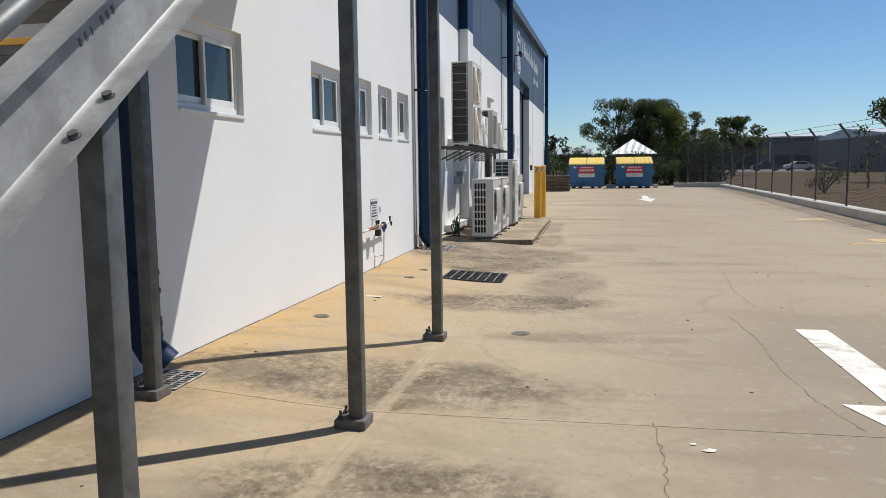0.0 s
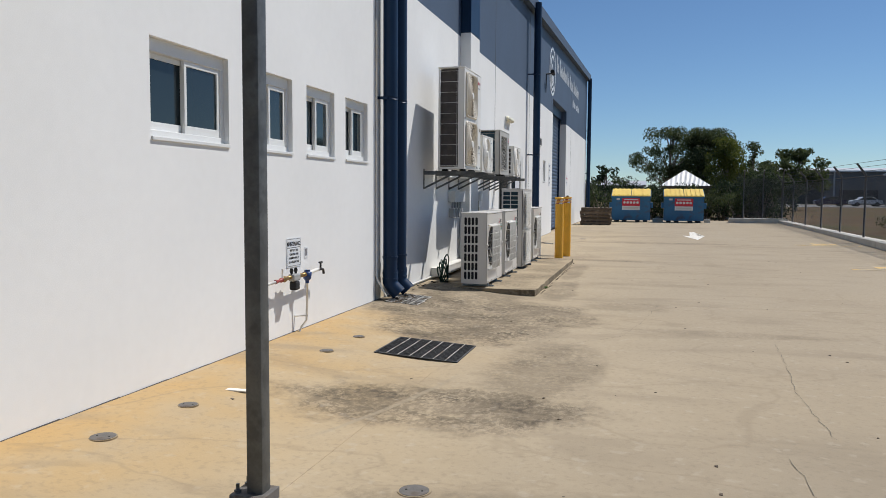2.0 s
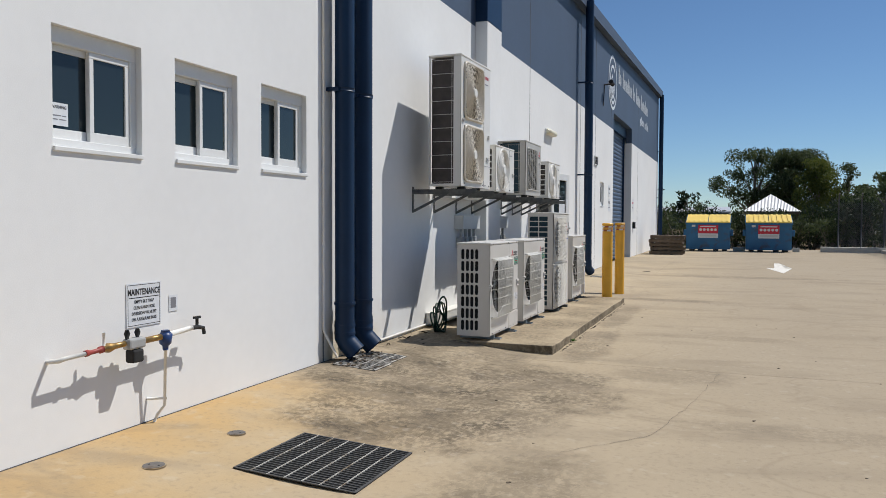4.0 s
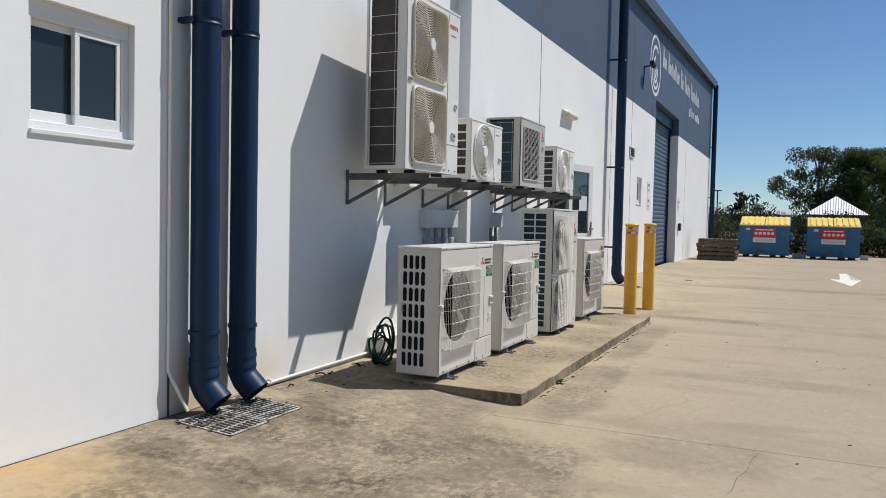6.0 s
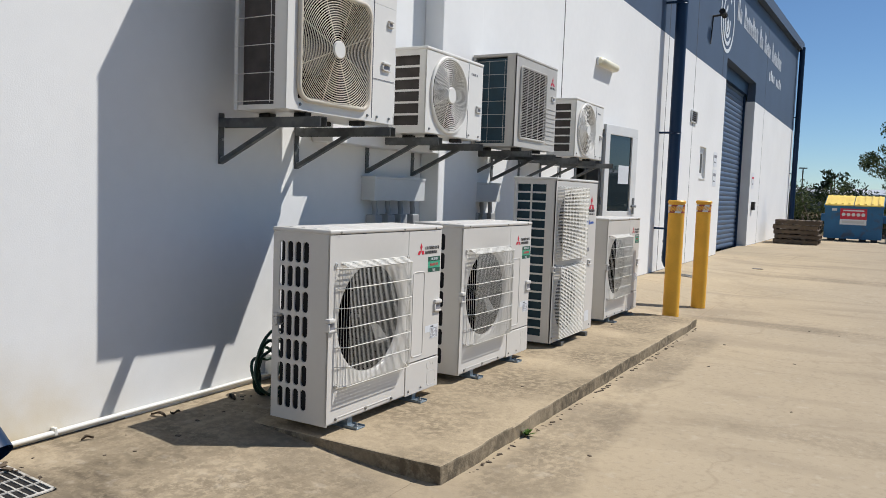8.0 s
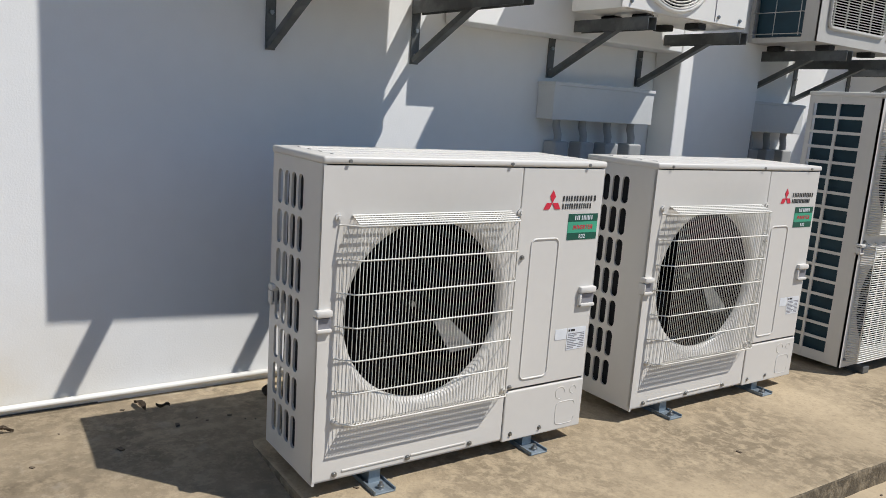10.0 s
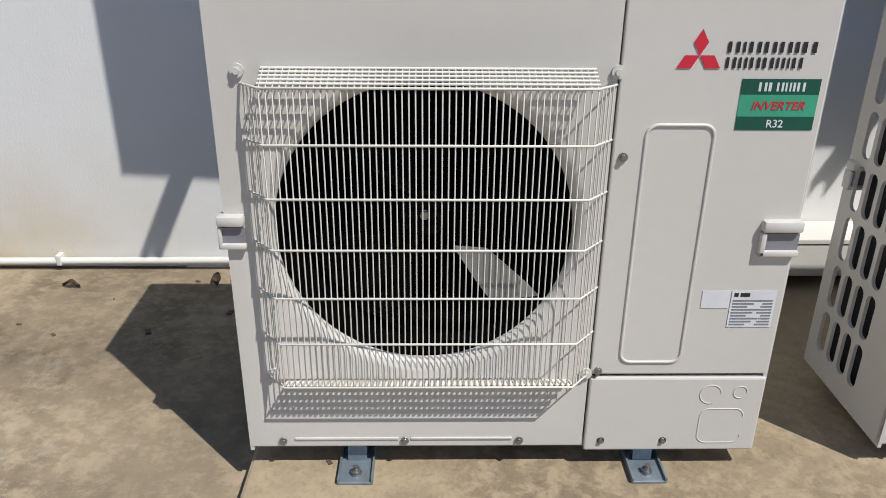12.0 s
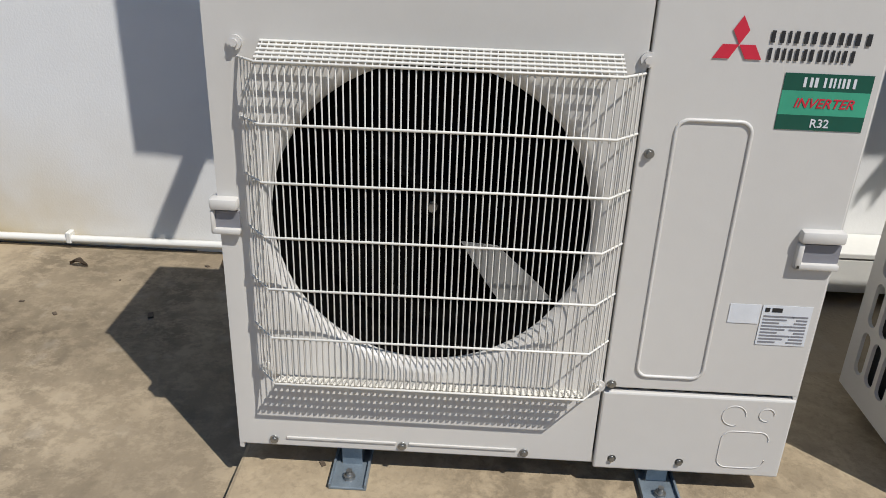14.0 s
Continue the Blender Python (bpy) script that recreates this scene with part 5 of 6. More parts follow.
tap = thing("valve_assembly", WX, 8.28, 0.52, label="brass and blue backflow valve on white wall pipe", category="valve")
X = 0.10
part("wall_stub", tb([(0.002, 0.0, -0.02), (X - 0.02, 0.0, -0.01), (X, 0.02, 0.0), (X, 0.16, 0.005)], 0.012, 12), M["pvc"], tap)
part("red_union", tb([(X, 0.15, 0.005), (X, 0.17, 0.006), (X, 0.18, 0.006), (X, 0.24, 0.008), (X, 0.25, 0.009), (X, 0.27, 0.01)], [0.018, 0.018, 0.013, 0.013, 0.02, 0.02], 8), M["red_paint"], tap)
part("brass_valve", tb([(X, 0.26, 0.01), (X, 0.31, 0.012), (X, 0.35, 0.014), (X, 0.43, 0.016)], [0.014, 0.027, 0.018, 0.016], 12), M["brass"], tap)
part("test_cock", tb([(X, 0.28, 0.01), (X, 0.28, 0.10)], 0.008, 8), M["pvc"], tap)
bm = bmesh.new()
box(bm, X - 0.03, X + 0.03, 0.44, 0.57, -0.022, 0.04, bev=0.012)
part("valve_body", bm, M["conduit"], tap)
part("relief_valve", bx(X - 0.032, X + 0.032, 0.465, 0.55, -0.10, -0.024, bev=0.012), M["rubber"], tap)
for k, yy in enumerate((0.45, 0.53)):
    b = bmesh.new()
    tube(b, [(X, yy, 0.035), (X, yy, 0.07), (X, yy, 0.09)], [0.008, 0.017, 0.01], 10)
    part("cap", b, M["rubber"], tap)
part("pipe_run", tb([(X, 0.57, 0.012), (X, 0.72, 0.014)], 0.018, 10), M["brass"], tap)
b = bmesh.new()
tube(b, [(X, 0.76, -0.07), (X, 0.76, -0.045), (X, 0.76, -0.03), (X, 0.76, 0.025), (X, 0.76, 0.03), (X, 0.76, 0.05)], [0.016, 0.018, 0.034, 0.042, 0.03, 0.024], 16)
tube(b, [(X, 0.66, 0.012), (X, 0.72, 0.012)], 0.016, 10)
part("blue_meter", b, M["blue_plastic"], tap, "dark blue plastic meter")
part("outlet_pipe", tb([(X, 0.8, 0.02), (X, 0.95, 0.03), (X, 1.0, 0.033)], 0.016, 10), M["pvc"], tap)
b = bmesh.new()
tube(b, [(X, 0.98, 0.033), (X, 1.06, 0.03), (X, 1.11, 0.02), (X, 1.12, -0.02)], [0.014, 0.014, 0.012, 0.012], 8)
tube(b, [(X, 1.05, 0.03), (X, 1.05, 0.09)], 0.01, 8)
box(b, X - 0.008, X + 0.008, 1.02, 1.08, 0.085, 0.1)
part("tap", b, M["rubber"], tap)
part("drop_pipe", tb([(X, 0.76, -0.05), (X - 0.01, 0.76, -0.40), (X - 0.05, 0.74, -0.46), (0.03, 0.73, -0.52)], 0.009, 10), M["pvc"], tap)
part("tie_bar", tb([(0.002, 0.71, -0.36), (X, 0.77, -0.36)], 0.008, 8), M["pvc"], tap)

sg = thing("maintenance_sign", WX + 0.002, 8.83, 0.60, label="white maintenance notice with black lettering on the wall", category="sign")
part("plate", bx(0, 0.003, 0, 0.285, 0, 0.255), M["paper"], sg)
bm = bmesh.new()
for a in ((0.01, 0.275, 0.244, 0.247), (0.01, 0.275, 0.008, 0.011), (0.01, 0.013, 0.011, 0.244), (0.272, 0.275, 0.011, 0.244), (0.02, 0.265, 0.168, 0.173)):
    box(bm, 0.003, 0.0036, *a)
part("border", bm, M["ink"], sg)
text_mesh("MAINTENANCE", 0.05, M["ink"], "lettering", sg, 0.0038, 0.1425, 0.187, 0, 'CENTER', 0.76, bold=0.03)
for k, t in enumerate(("EMPTY SILT TRAP", "CLEAN AND HOSE", "DIVERSION VALVE PIT", "ON A REGULAR BASIS")):
    text_mesh(t, 0.026, M["ink"], "lettering", sg, 0.0038, 0.1425, 0.138 - 0.034 * k, 0, 'CENTER', 0.80, bold=0.02)
s2 = thing("small_notice", WX + 0.002, 9.19, 0.66, label="small white tap notice on the wall", category="sign")
part("plate", bx(0, 0.002, 0, 0.075, 0, 0.10), M["paper"], s2)
part("print", bx(0.002, 0.0026, 0.012, 0.06, 0.02, 0.085), M["grey_ink"], s2)
st = thing("window_sticker", WX - 0.079, 8.39, 1.72, label="white warning sticker on the window glass", category="sticker")
part("sheet", bx(0, 0.001, 0, 0.12, 0, 0.12), M["paper"], st)
text_mesh("WARNING", 0.024, M["ink"], "lettering", st, 0.0014, 0.06, 0.09, 0, 'CENTER', 0.85)
bars(st, "print", 0.012, 0.03, ((0, 0.04), (0.05, 0.095)), 0.006, M["grey_ink"])
bars(st, "print", 0.012, 0.05, ((0, 0.06), (0.068, 0.095)), 0.006, M["grey_ink"])

# drain pipes at the wall's foot
fp = thing("condensate_pipe", WX, 11.72, 0.05, label="white PVC drain pipe along the foot of the wall", category="pipe")
part("pipe", tb([(0.10, -0.12, -0.025), (0.06, -0.05, -0.005), (0.02, 0.03, 0.0), (0.018, 3.13, 0.012)], 0.0115, 12), M["pvc"], fp)
for yy in (0.32, 2.03):
    part("clip", bx(0.0, 0.032, yy - 0.008, yy + 0.008, -0.012, 0.024, bev=0.003), M["pvc"], fp)
vp = thing("condensate_pipe", WX, 11.085, 0.0, label="white PVC drain pipe down the wall by the downpipes", category="pipe")
part("pipe", tb([(0.014, 0, 3.2), (0.014, 0, 0.3), (0.024, 0.01, 0.26), (0.12, 0.05, 0.06)], 0.011, 12), M["wall"], vp)
part("socket", tb([(0.014, 0, 1.0), (0.014, 0, 1.05)], 0.0135, 12), M["wall"], vp)


def junction_duct(y0, y1, pipes):
    p = thing("cable_duct_box", WX, y0, 1.12, label="pale grey cable duct box with conduits below", category="duct box", group="duct boxes")
    W = y1 - y0
    part("box", bx(0.002, 0.12, 0, W, 0, 0.165, bev=0.004), M["box_grey"], p)
    part("cover", bx(-0.0, 0.126, -0.004, W + 0.004, 0.155, 0.172, bev=0.003), M["box_grey"], p)
    for k in range(pipes):
        y = W * (k + 0.5) / pipes
        part("conduit", tb([(0.06, y, 0.002), (0.06, y, -0.03), (0.055, y + 0.02, -0.07), (0.05, y + 0.025, -0.12)], 0.019, 12), M["conduit"], p)
        part("gland", bx(0.005, 0.09, y - 0.025, y + 0.065, -0.24, -0.10, bev=0.008), M["conduit"], p)


junction_duct(14.36, 15.03, 4)
junction_duct(15.86, 16.36, 3)
dd = thing("cable_duct", WX, 13.815, 1.60, label="white cable duct running along the wall", category="duct")
part("trunk", bx(0.002, 0.17, 0, 1.32, -0.11, 0.11, bev=0.004), M["wall"], dd)
eb = thing("cable_duct", WX, 13.42, 0.06, label="cream duct box low on the wall behind the units", category="duct")
part("body", bx(0.002, 0.15, 0, 1.67, 0, 0.105, bev=0.004), M["pvc"], eb)
part("cover", bx(0.002, 0.153, -0.004, 1.674, 0.107, 0.124, bev=0.003), M["pvc"], eb)

# coiled hose
hs = thing("garden_hose", -2.36, 13.28, SLAB_Z, label="dark green garden hose coiled against the wall", category="hose")
for k in range(6):
    pts = []
    for i in range(33):
        a = 2 * math.pi * i / 32
        rr = (0.125 + 0.014 * k) + 0.016 * math.sin(3 * a + k * 1.7)
        pts.append((0.02 * math.sin(a * 2 + k) + 0.03 * (k - 2.5) * 0.6, rr * 0.85 * math.cos(a) - 0.05 + 0.015 * math.sin(k * 2.3), 0.012 + rr * 0.92 * (1 + math.sin(a)) + 0.002 * k))
    part("coil", tb(pts, 0.009, 8, cap=False), M["hose"], hs)

# ---- doors, light, vent, signs along the far wall ----
# black panel colours in the shade of the room; no room is built
tagged(obj("door_opening_back", bx(WX - 1.6, WX - 1.55, 18.0, 20.2, -0.1, 2.6), M["pit"]), "black panel standing for the shade in the room behind the side door", "room", kind="structure")
dj = thing("door_1", WX, DOOR[1], 0.0, label="open white aluminium door with a dark glass pane", category="door", kind="structure")
leaf = pose(0.02, 0.02, 0, 0, 0, -9)
bm = bmesh.new()
for a in ((0, 0.92, 0.06, 1.02), (0, 0.92, 2.0, 2.12), (0, 0.12, 1.02, 2.0), (0.76, 0.92, 1.02, 2.0)):
    box(bm, 0.0, 0.045, a[0], a[1], a[2], a[3], bev=0.004, m=leaf)
lf = part("leaf", bm, M["alu"], dj)
part("pane", bx(0.018, 0.026, 0.12, 0.76, 1.02, 2.0, m=leaf), M["glass"], dj)
part("notice", bx(0.0262, 0.027, 0.42, 0.72, 1.38, 1.62, m=leaf), M["paper"], dj, "white paper notice")
b = bmesh.new()
box(b, 0.045, 0.06, 0.84, 0.88, 0.98, 1.2, bev=0.004, m=leaf)
box(b, 0.06, 0.09, 0.76, 0.88, 1.07, 1.1, bev=0.006, m=leaf)
part("door_handle", b, M["screw"], dj)
bm = bmesh.new()
for a in ((DOOR[0], DOOR[0] + 0.05, 0, DOOR[3]), (DOOR[1] - 0.05, DOOR[1], 0, DOOR[3]), (DOOR[0], DOOR[1], DOOR[3] - 0.05, DOOR[3])):
    box(bm, -0.15, 0.01, a[0] - DOOR[1], a[1] - DOOR[1], a[2], a[3])
part("door_frame", bm, M["galv"], dj)
for z in (0.3, 1.1, 1.95):
    part("hinge", tb([(0.03, 0.005, z), (0.03, 0.005, z + 0.1)], 0.012, 10), M["screw"], dj)

lt = thing("wall_light", WX, 19.15, 2.80, label="cream wall light with a half-round diffuser", category="wall light")
part("base", bx(0.002, 0.03, 0, 0.62, 0.0, 0.10, bev=0.005), M["alu"], lt)
b = bmesh.new()
tube(b, [(0.05, 0.0, 0.05), (0.05, 0.015, 0.05), (0.05, 0.605, 0.05), (0.05, 0.62, 0.05)], [0.03, 0.05, 0.05, 0.03], 14)
part("diffuser", b, M["lamp"], lt)

vt = thing("wall_vent", WX, 24.32, 2.60, label="dark louvred vent in the white wall", category="vent")
# black sheet on the wall in place of the vent's inner shade
part("backing", bx(0.001, 0.006, 0, 0.45, 0, 0.22), M["pit"], vt)
bm = bmesh.new()
for a in ((0, 0.45, 0, 0.015), (0, 0.45, 0.205, 0.22), (0, 0.015, 0.015, 0.205), (0.435, 0.45, 0.015, 0.205)):
    box(bm, 0.006, 0.03, *a)
part("frame", bm, M["alu"], vt)
for k in range(5):
    part("slat", bx(0.008, 0.028, 0.016, 0.434, 0.028 + 0.036 * k, 0.034 + 0.036 * k), M["grey_ink"], vt)

rd = thing("door_2", WX - 0.2, ROLL[0], 0.0, label="closed blue-grey steel roller door in a recess", category="roller door", kind="structure")
for k in range(36):
    z = 0.03 + 0.117 * k
    b = bmesh.new()
    ys0, ys1 = 0.0, ROLL[1] - ROLL[0]
    prof = [(0.0, 0.0), (0.012, 0.012), (0.022, 0.05), (0.022, 0.075), (0.012, 0.105), (0.0, 0.1165), (-0.01, 0.1165), (-0.01, 0.0)]
    prism(b, [(px - 0.1, ys0, z + pz) for px, pz in prof], (0, ys1, 0))
    bmesh.ops.recalc_face_normals(b, faces=b.faces)
    part("slat", b, M["shutter"], rd)
part("guide", bx(-0.15, -0.03, ROLL[1] - ROLL[0] - 0.06, ROLL[1] - ROLL[0], 0, 4.26), M["navy_pipe"], rd)
part("lintel", bx(-0.12, 0.02, 0, ROLL[1] - ROLL[0], 3.95, 4.255), M["navy_pipe"], rd)
part("jamb", bx(-0.4, 0.195, ROLL[1] - ROLL[0] + 0.002, ROLL[1] - ROLL[0] + 0.22, -0.2, 3.786), M["wall"], rd)

emb = thing("emblem_sign", WX + 0.004, 27.2, 5.05, label="white oval emblem painted on the navy wall", category="sign")
for k, (a, c, w) in enumerate(((0.76, 0.74, 0.08), (0.52, 0.54, 0.08), (0.30, 0.34, 0.09), (0.12, 0.16, 0.09))):
    b = bmesh.new()
    n = 40
    for i in range(n if k == 0 else 30):
        t0, t1 = 2 * math.pi * i / n + k * 0.9, 2 * math.pi * (i + 1) / n + k * 0.9
        vs = [(0.0, q * math.cos(t), r * math.sin(t) - 0.05 * k) for q, r, t in ((a, c, t0), (a, c, t1), (a - w, c - w, t1), (a - w, c - w, t0))]
        prism(b, vs, (0.003, 0, 0))
    bmesh.ops.recalc_face_normals(b, faces=b.faces)
    part("ring", b, M["paper"], emb)
ls = thing("lettering_sign", WX + 0.003, 28.3, 5.22, label="white painted lettering bars on the navy wall", category="sign")
y = 0.0
for word in (2, 7, 2, 4, 7):
    for i in range(word):
        h = 0.52 if i == 0 else (0.34, 0.30, 0.36, 0.30, 0.48, 0.32)[i % 6]
        part("bar", bx(0, 0.003, y, y + 0.075, 0.0, h), M["paper"], ls)
        part("bar", bx(0, 0.003, y + 0.14, y + 0.215, 0.0, h * 0.9), M["paper"], ls)
        y += 0.31
    y += 0.26
ls2 = thing("lettering_sign", WX + 0.003, 33.7, 4.68, label="small white painted lettering bars on the navy wall", category="sign")
for k in range(9):
    if k != 4:
        part("bar", bx(0, 0.003, k * 0.3, k * 0.3 + 0.16, -0.05 if k == 0 else 0.0, 0.2 + 0.08 * (k % 3 == 1)), M["paper"], ls2)
for (y0, z0, w, h, lab, mt) in ((26.6, 1.9, 0.36, 0.3, "white safety notice with grey print on the wall", "paper"), (26.6, 1.5, 0.36, 0.34, "white safety notice on the wall", "paper"), (31.75, 1.55, 0.4, 0.42, "white notice with red print on the wall", "paper")):
    n_ = thing("safety_notice", WX + 0.002, y0, z0, label=lab, category="sign", group="safety notices")
    part("plate", bx(0, 0.004, 0, w, 0, h), M[mt], n_)
    bars(n_, "print", 0.05, h * 0.6, ((0, w - 0.1),), 0.06, M["red"] if y0 > 30 else M["grey_ink"], x=0.0042)
    bars(n_, "print", 0.05, h * 0.25, ((0, w - 0.14),), 0.03, M["grey_ink"], x=0.0042)
cb = thing("control_box", WX + 0.002, 31.95, 0.98, label="black roller door control box on the wall", category="box")
part("body", bx(0, 0.08, 0, 0.2, 0, 0.22, bev=0.008), M["rubber"], cb)
part("button_plate", bx(0.08, 0.084, 0.05, 0.15, 0.05, 0.17), M["grey_ink"], cb)
cm = thing("security_camera", WX, 25.7, 4.75, label="small dark security camera on a wall arm", category="camera")
part("arm", tb([(0.0, 0, 0), (0.22, 0, 0.02), (0.25, 0, -0.02)], 0.02, 8), M["rubber"], cm)
part("body", tb([(0.2, -0.16, 0.05), (0.2, 0.12, 0.02)], 0.055, 12), M["rubber"], cm)
part("cable", tb([(0.02, -0.05, -0.02), (0.02, -0.15, -0.55)], 0.012, 6), M["rubber"], cm)


# ---- bollards ----
def bollard(x, y):
    z = ground_z(x, y)
    p = thing("bollard", x, y, z, label="yellow steel bollard with a red and white reflective band", category="bollard", group="bollards")
    part("post", tb([(0, 0, 0), (0, 0, 1.24)], 0.083, 28), M["yellow"], p, smooth=50)
    part("cap", tb([(0, 0, 1.236), (0, 0, 1.256), (0, 0, 1.268)], [0.092, 0.092, 0.08], 28), M["yellow"], p, smooth=40)
    for k in range(8):
        b = bmesh.new()
        a0 = 2 * math.pi * k / 8
        r0, r1 = [], []
        for i in range(5):
            a = a0 + 2 * math.pi / 8 * i / 4
            r0.append(b.verts.new((0.0845 * math.cos(a), 0.0845 * math.sin(a), 1.135)))
            r1.append(b.verts.new((0.0845 * math.cos(a + 0.35), 0.0845 * math.sin(a + 0.35), 1.22)))
        for i in range(4):
            b.faces.new((r0[i], r0[i + 1], r1[i + 1], r1[i])).smooth = True
        part("reflector", b, M["red_paint"] if k % 2 else M["paper"], p)


bollard(-1.30, 18.15)
bollard(-1.27, 19.36)


# ---- pallets and bins ----
M["timber"] = mat("weathered_pallet_timber", (0.115, 0.085, 0.058), rough=0.85, var=0.35, scale=5, bump=0.4, bscale=40, rnd=0.25)
M["bin_blue"] = mat("blue_bin_paint", (0.020, 0.135, 0.29), rough=0.5, var=0.15, scale=2, stain=(0.05, 0.09, 0.14), stain_scale=3, stain_cut=(0.56, 0.7))
M["bin_lid"] = mat("yellow_bin_lid", (0.85, 0.62, 0.13), rough=0.45, var=0.08, scale=2)


def pallet():
    p = thing("pallet", label="weathered timber pallet in a stack by the wall", category="pallet", group="stacked pallets")
    for yy in (0.0, 0.525, 1.05):
        part("bearer", bx(0, 1.17, yy, yy + 0.075, 0.021, 0.113, bev=0.004), M["timber"], p)
    for k in range(8):
        part("top_board", bx(0.005 + k * 0.153, 0.095 + k * 0.153, -0.012, 1.137, 0.115, 0.135, bev=0.003), M["timber"], p)
    for k in range(4):
        part("bottom_board", bx(0.01 + k * 0.352, 0.10 + k * 0.352, -0.008, 1.133, 0.0, 0.019), M["timber"], p)
    return p


p0 = pallet()
pz = ground_z(-1.9, 34.5)
p0.matrix_basis = pose(-2.25, 34.0, pz)
for k in range(1, 5):
    copy_thing(p0, pose(-2.25 + 0.03 * ((k * 5) % 3 - 1), 34.0 + 0.03 * (k % 2), pz + 0.137 * k, 0, 0, (k * 7) % 5 - 2))


def waste_bin(x, y):
    z = ground_z(x, y)
    W, D = 1.66, 1.15
    p = thing("waste_bin", x, y, z, label="blue steel front-lift waste bin with yellow lids", category="bin", group="waste bins")
    part("body", pr([(0, 0.12, 0.08), (0, 0.0, 1.13), (0, D, 1.42), (0, D - 0.1, 0.08)], (W, 0, 0)), M["bin_blue"], p)
    part("rim", pr([(-0.03, -0.03, 1.07), (-0.03, -0.03, 1.14), (-0.03, D + 0.02, 1.435), (-0.03, D + 0.02, 1.365)], (W + 0.06, 0, 0)), M["bin_blue"], p)
    for k in range(2):
        l0, l1 = (0.0, W / 2 - 0.015) if k == 0 else (W / 2 + 0.015, W)
        ld = part("lid", pr([(l0, -0.05, 1.135), (l0, -0.05, 1.175), (l0, D, 1.475), (l0, D, 1.435)], (l1 - l0, 0, 0)), M["bin_lid"], p, "yellow plastic lid")
        for i in range(4):
            xx = l0 + 0.09 + i * (l1 - l0 - 0.24) / 3
            part("lid_rib", pr([(xx, 0.0, 1.186), (xx, 0.0, 1.216), (xx, D - 0.06, 1.492), (xx, D - 0.06, 1.46)], (0.06, 0, 0)), M["bin_lid"], ld)
    for s in (-0.11, W + 0.002):
        part("fork_pocket", bx(s, s + 0.108, 0.15, D - 0.1, 0.62, 0.86, bev=0.01), M["bin_blue"], p)
    for xx in (0.12, W - 0.3, 0.45, W - 0.63):
        part("skid", bx(xx, xx + 0.18, 0.12, D - 0.12, 0.0, 0.08), M["rubber"], p)
    dl = math.degrees(math.atan2(0.12, 1.05))
    m = pose(W / 2, 0.0, 1.13, dl, 0, 0)
    st_ = part("sticker", bx(-0.38, 0.38, -0.004, -0.001, -0.42, -0.08, m=m), M["red"], p, "red and white sorting sticker")
    part("sticker_base", bx(-0.38, 0.38, -0.004, -0.001, -0.6, -0.424, m=m), M["paper"], st_)
    for i in range(5):
        b = bmesh.new()
        tube(b, [m @ Vector((-0.28 + 0.14 * i, -0.005, -0.27)), m @ Vector((-0.28 + 0.14 * i, -0.0065, -0.27))], 0.055, 16)
        part("symbol", b, M["paper"], st_)
    part("print", bx(-0.3, 0.3, -0.0065, -0.0045, -0.16, -0.12, m=m), M["paper"], st_)
    part("print", bx(-0.32, 0.32, -0.0065, -0.0045, -0.55, -0.47, m=m), M["box_grey"], st_)
    part("marking", bx(-0.62, -0.48, -0.004, -0.001, -0.16, -0.08, m=m), M["box_grey"], p)


waste_bin(-1.22, 38.0)
waste_bin(1.02, 38.0)
for xx, w in ((0.55, 0.45), (2.75, 0.25)):
    tagged(obj("wheel_stop", bx(xx, xx + w, 38.6, 38.8, 0.03, 0.2, bev=0.02), M["kerb"]), "pale concrete wheel stop beside the bins", "wheel stop", "wheel stops")


# ---- markings, cracks ----
def flat(name, pts, material, label, up=0.004, cat="marking"):
    b = bmesh.new()
    b.faces.new([b.verts.new((x, y, 0)) for x, y in pts])
    bmesh.ops.triangulate(b, faces=b.faces)
    for v in b.verts:
        v.co.z = ground_z(v.co.x, v.co.y) + up
    for f in b.faces:
        if f.normal.z < 0:
            f.normal_flip()
    return tagged(obj(name, b, material), label, cat, kind="structure")


flat("road_marking", [(1.55, 6.40), (1.55, 4.40), (1.79, 4.40), (1.79, 6.41)], M["road_white"], "white painted arrow shaft on the concrete")
flat("road_marking", [(1.31, 4.37), (1.67, 3.2), (2.03, 4.37)], M["road_white"], "white painted arrow head on the concrete")
flat("road_marking", [(1.70, 29.6), (1.62, 27.4), (1.42, 27.4), (1.75, 25.6), (2.05, 27.4), (1.86, 27.4), (1.86, 29.6)], M["road_white"], "white painted arrow on the far concrete")
for k, (x0, y0) in enumerate(((4.0, 13.4), (4.0, 18.2), (4.05, 24.4))):
    flat("bay_marking", [(x0, y0 - 0.06), (x0 + 1.6, y0 - 0.06), (x0 + 1.6, y0 + 0.06), (x0, y0 + 0.06)], M["road_yellow"], "worn yellow parking bay line on the concrete")
    flat("bay_marking", [(x0 + 0.5, y0 + 0.25), (x0 + 1.1, y0 + 0.25), (x0 + 1.1, y0 + 0.7), (x0 + 0.5, y0 + 0.7)], M["road_yellow"], "worn yellow bay symbol on the concrete")


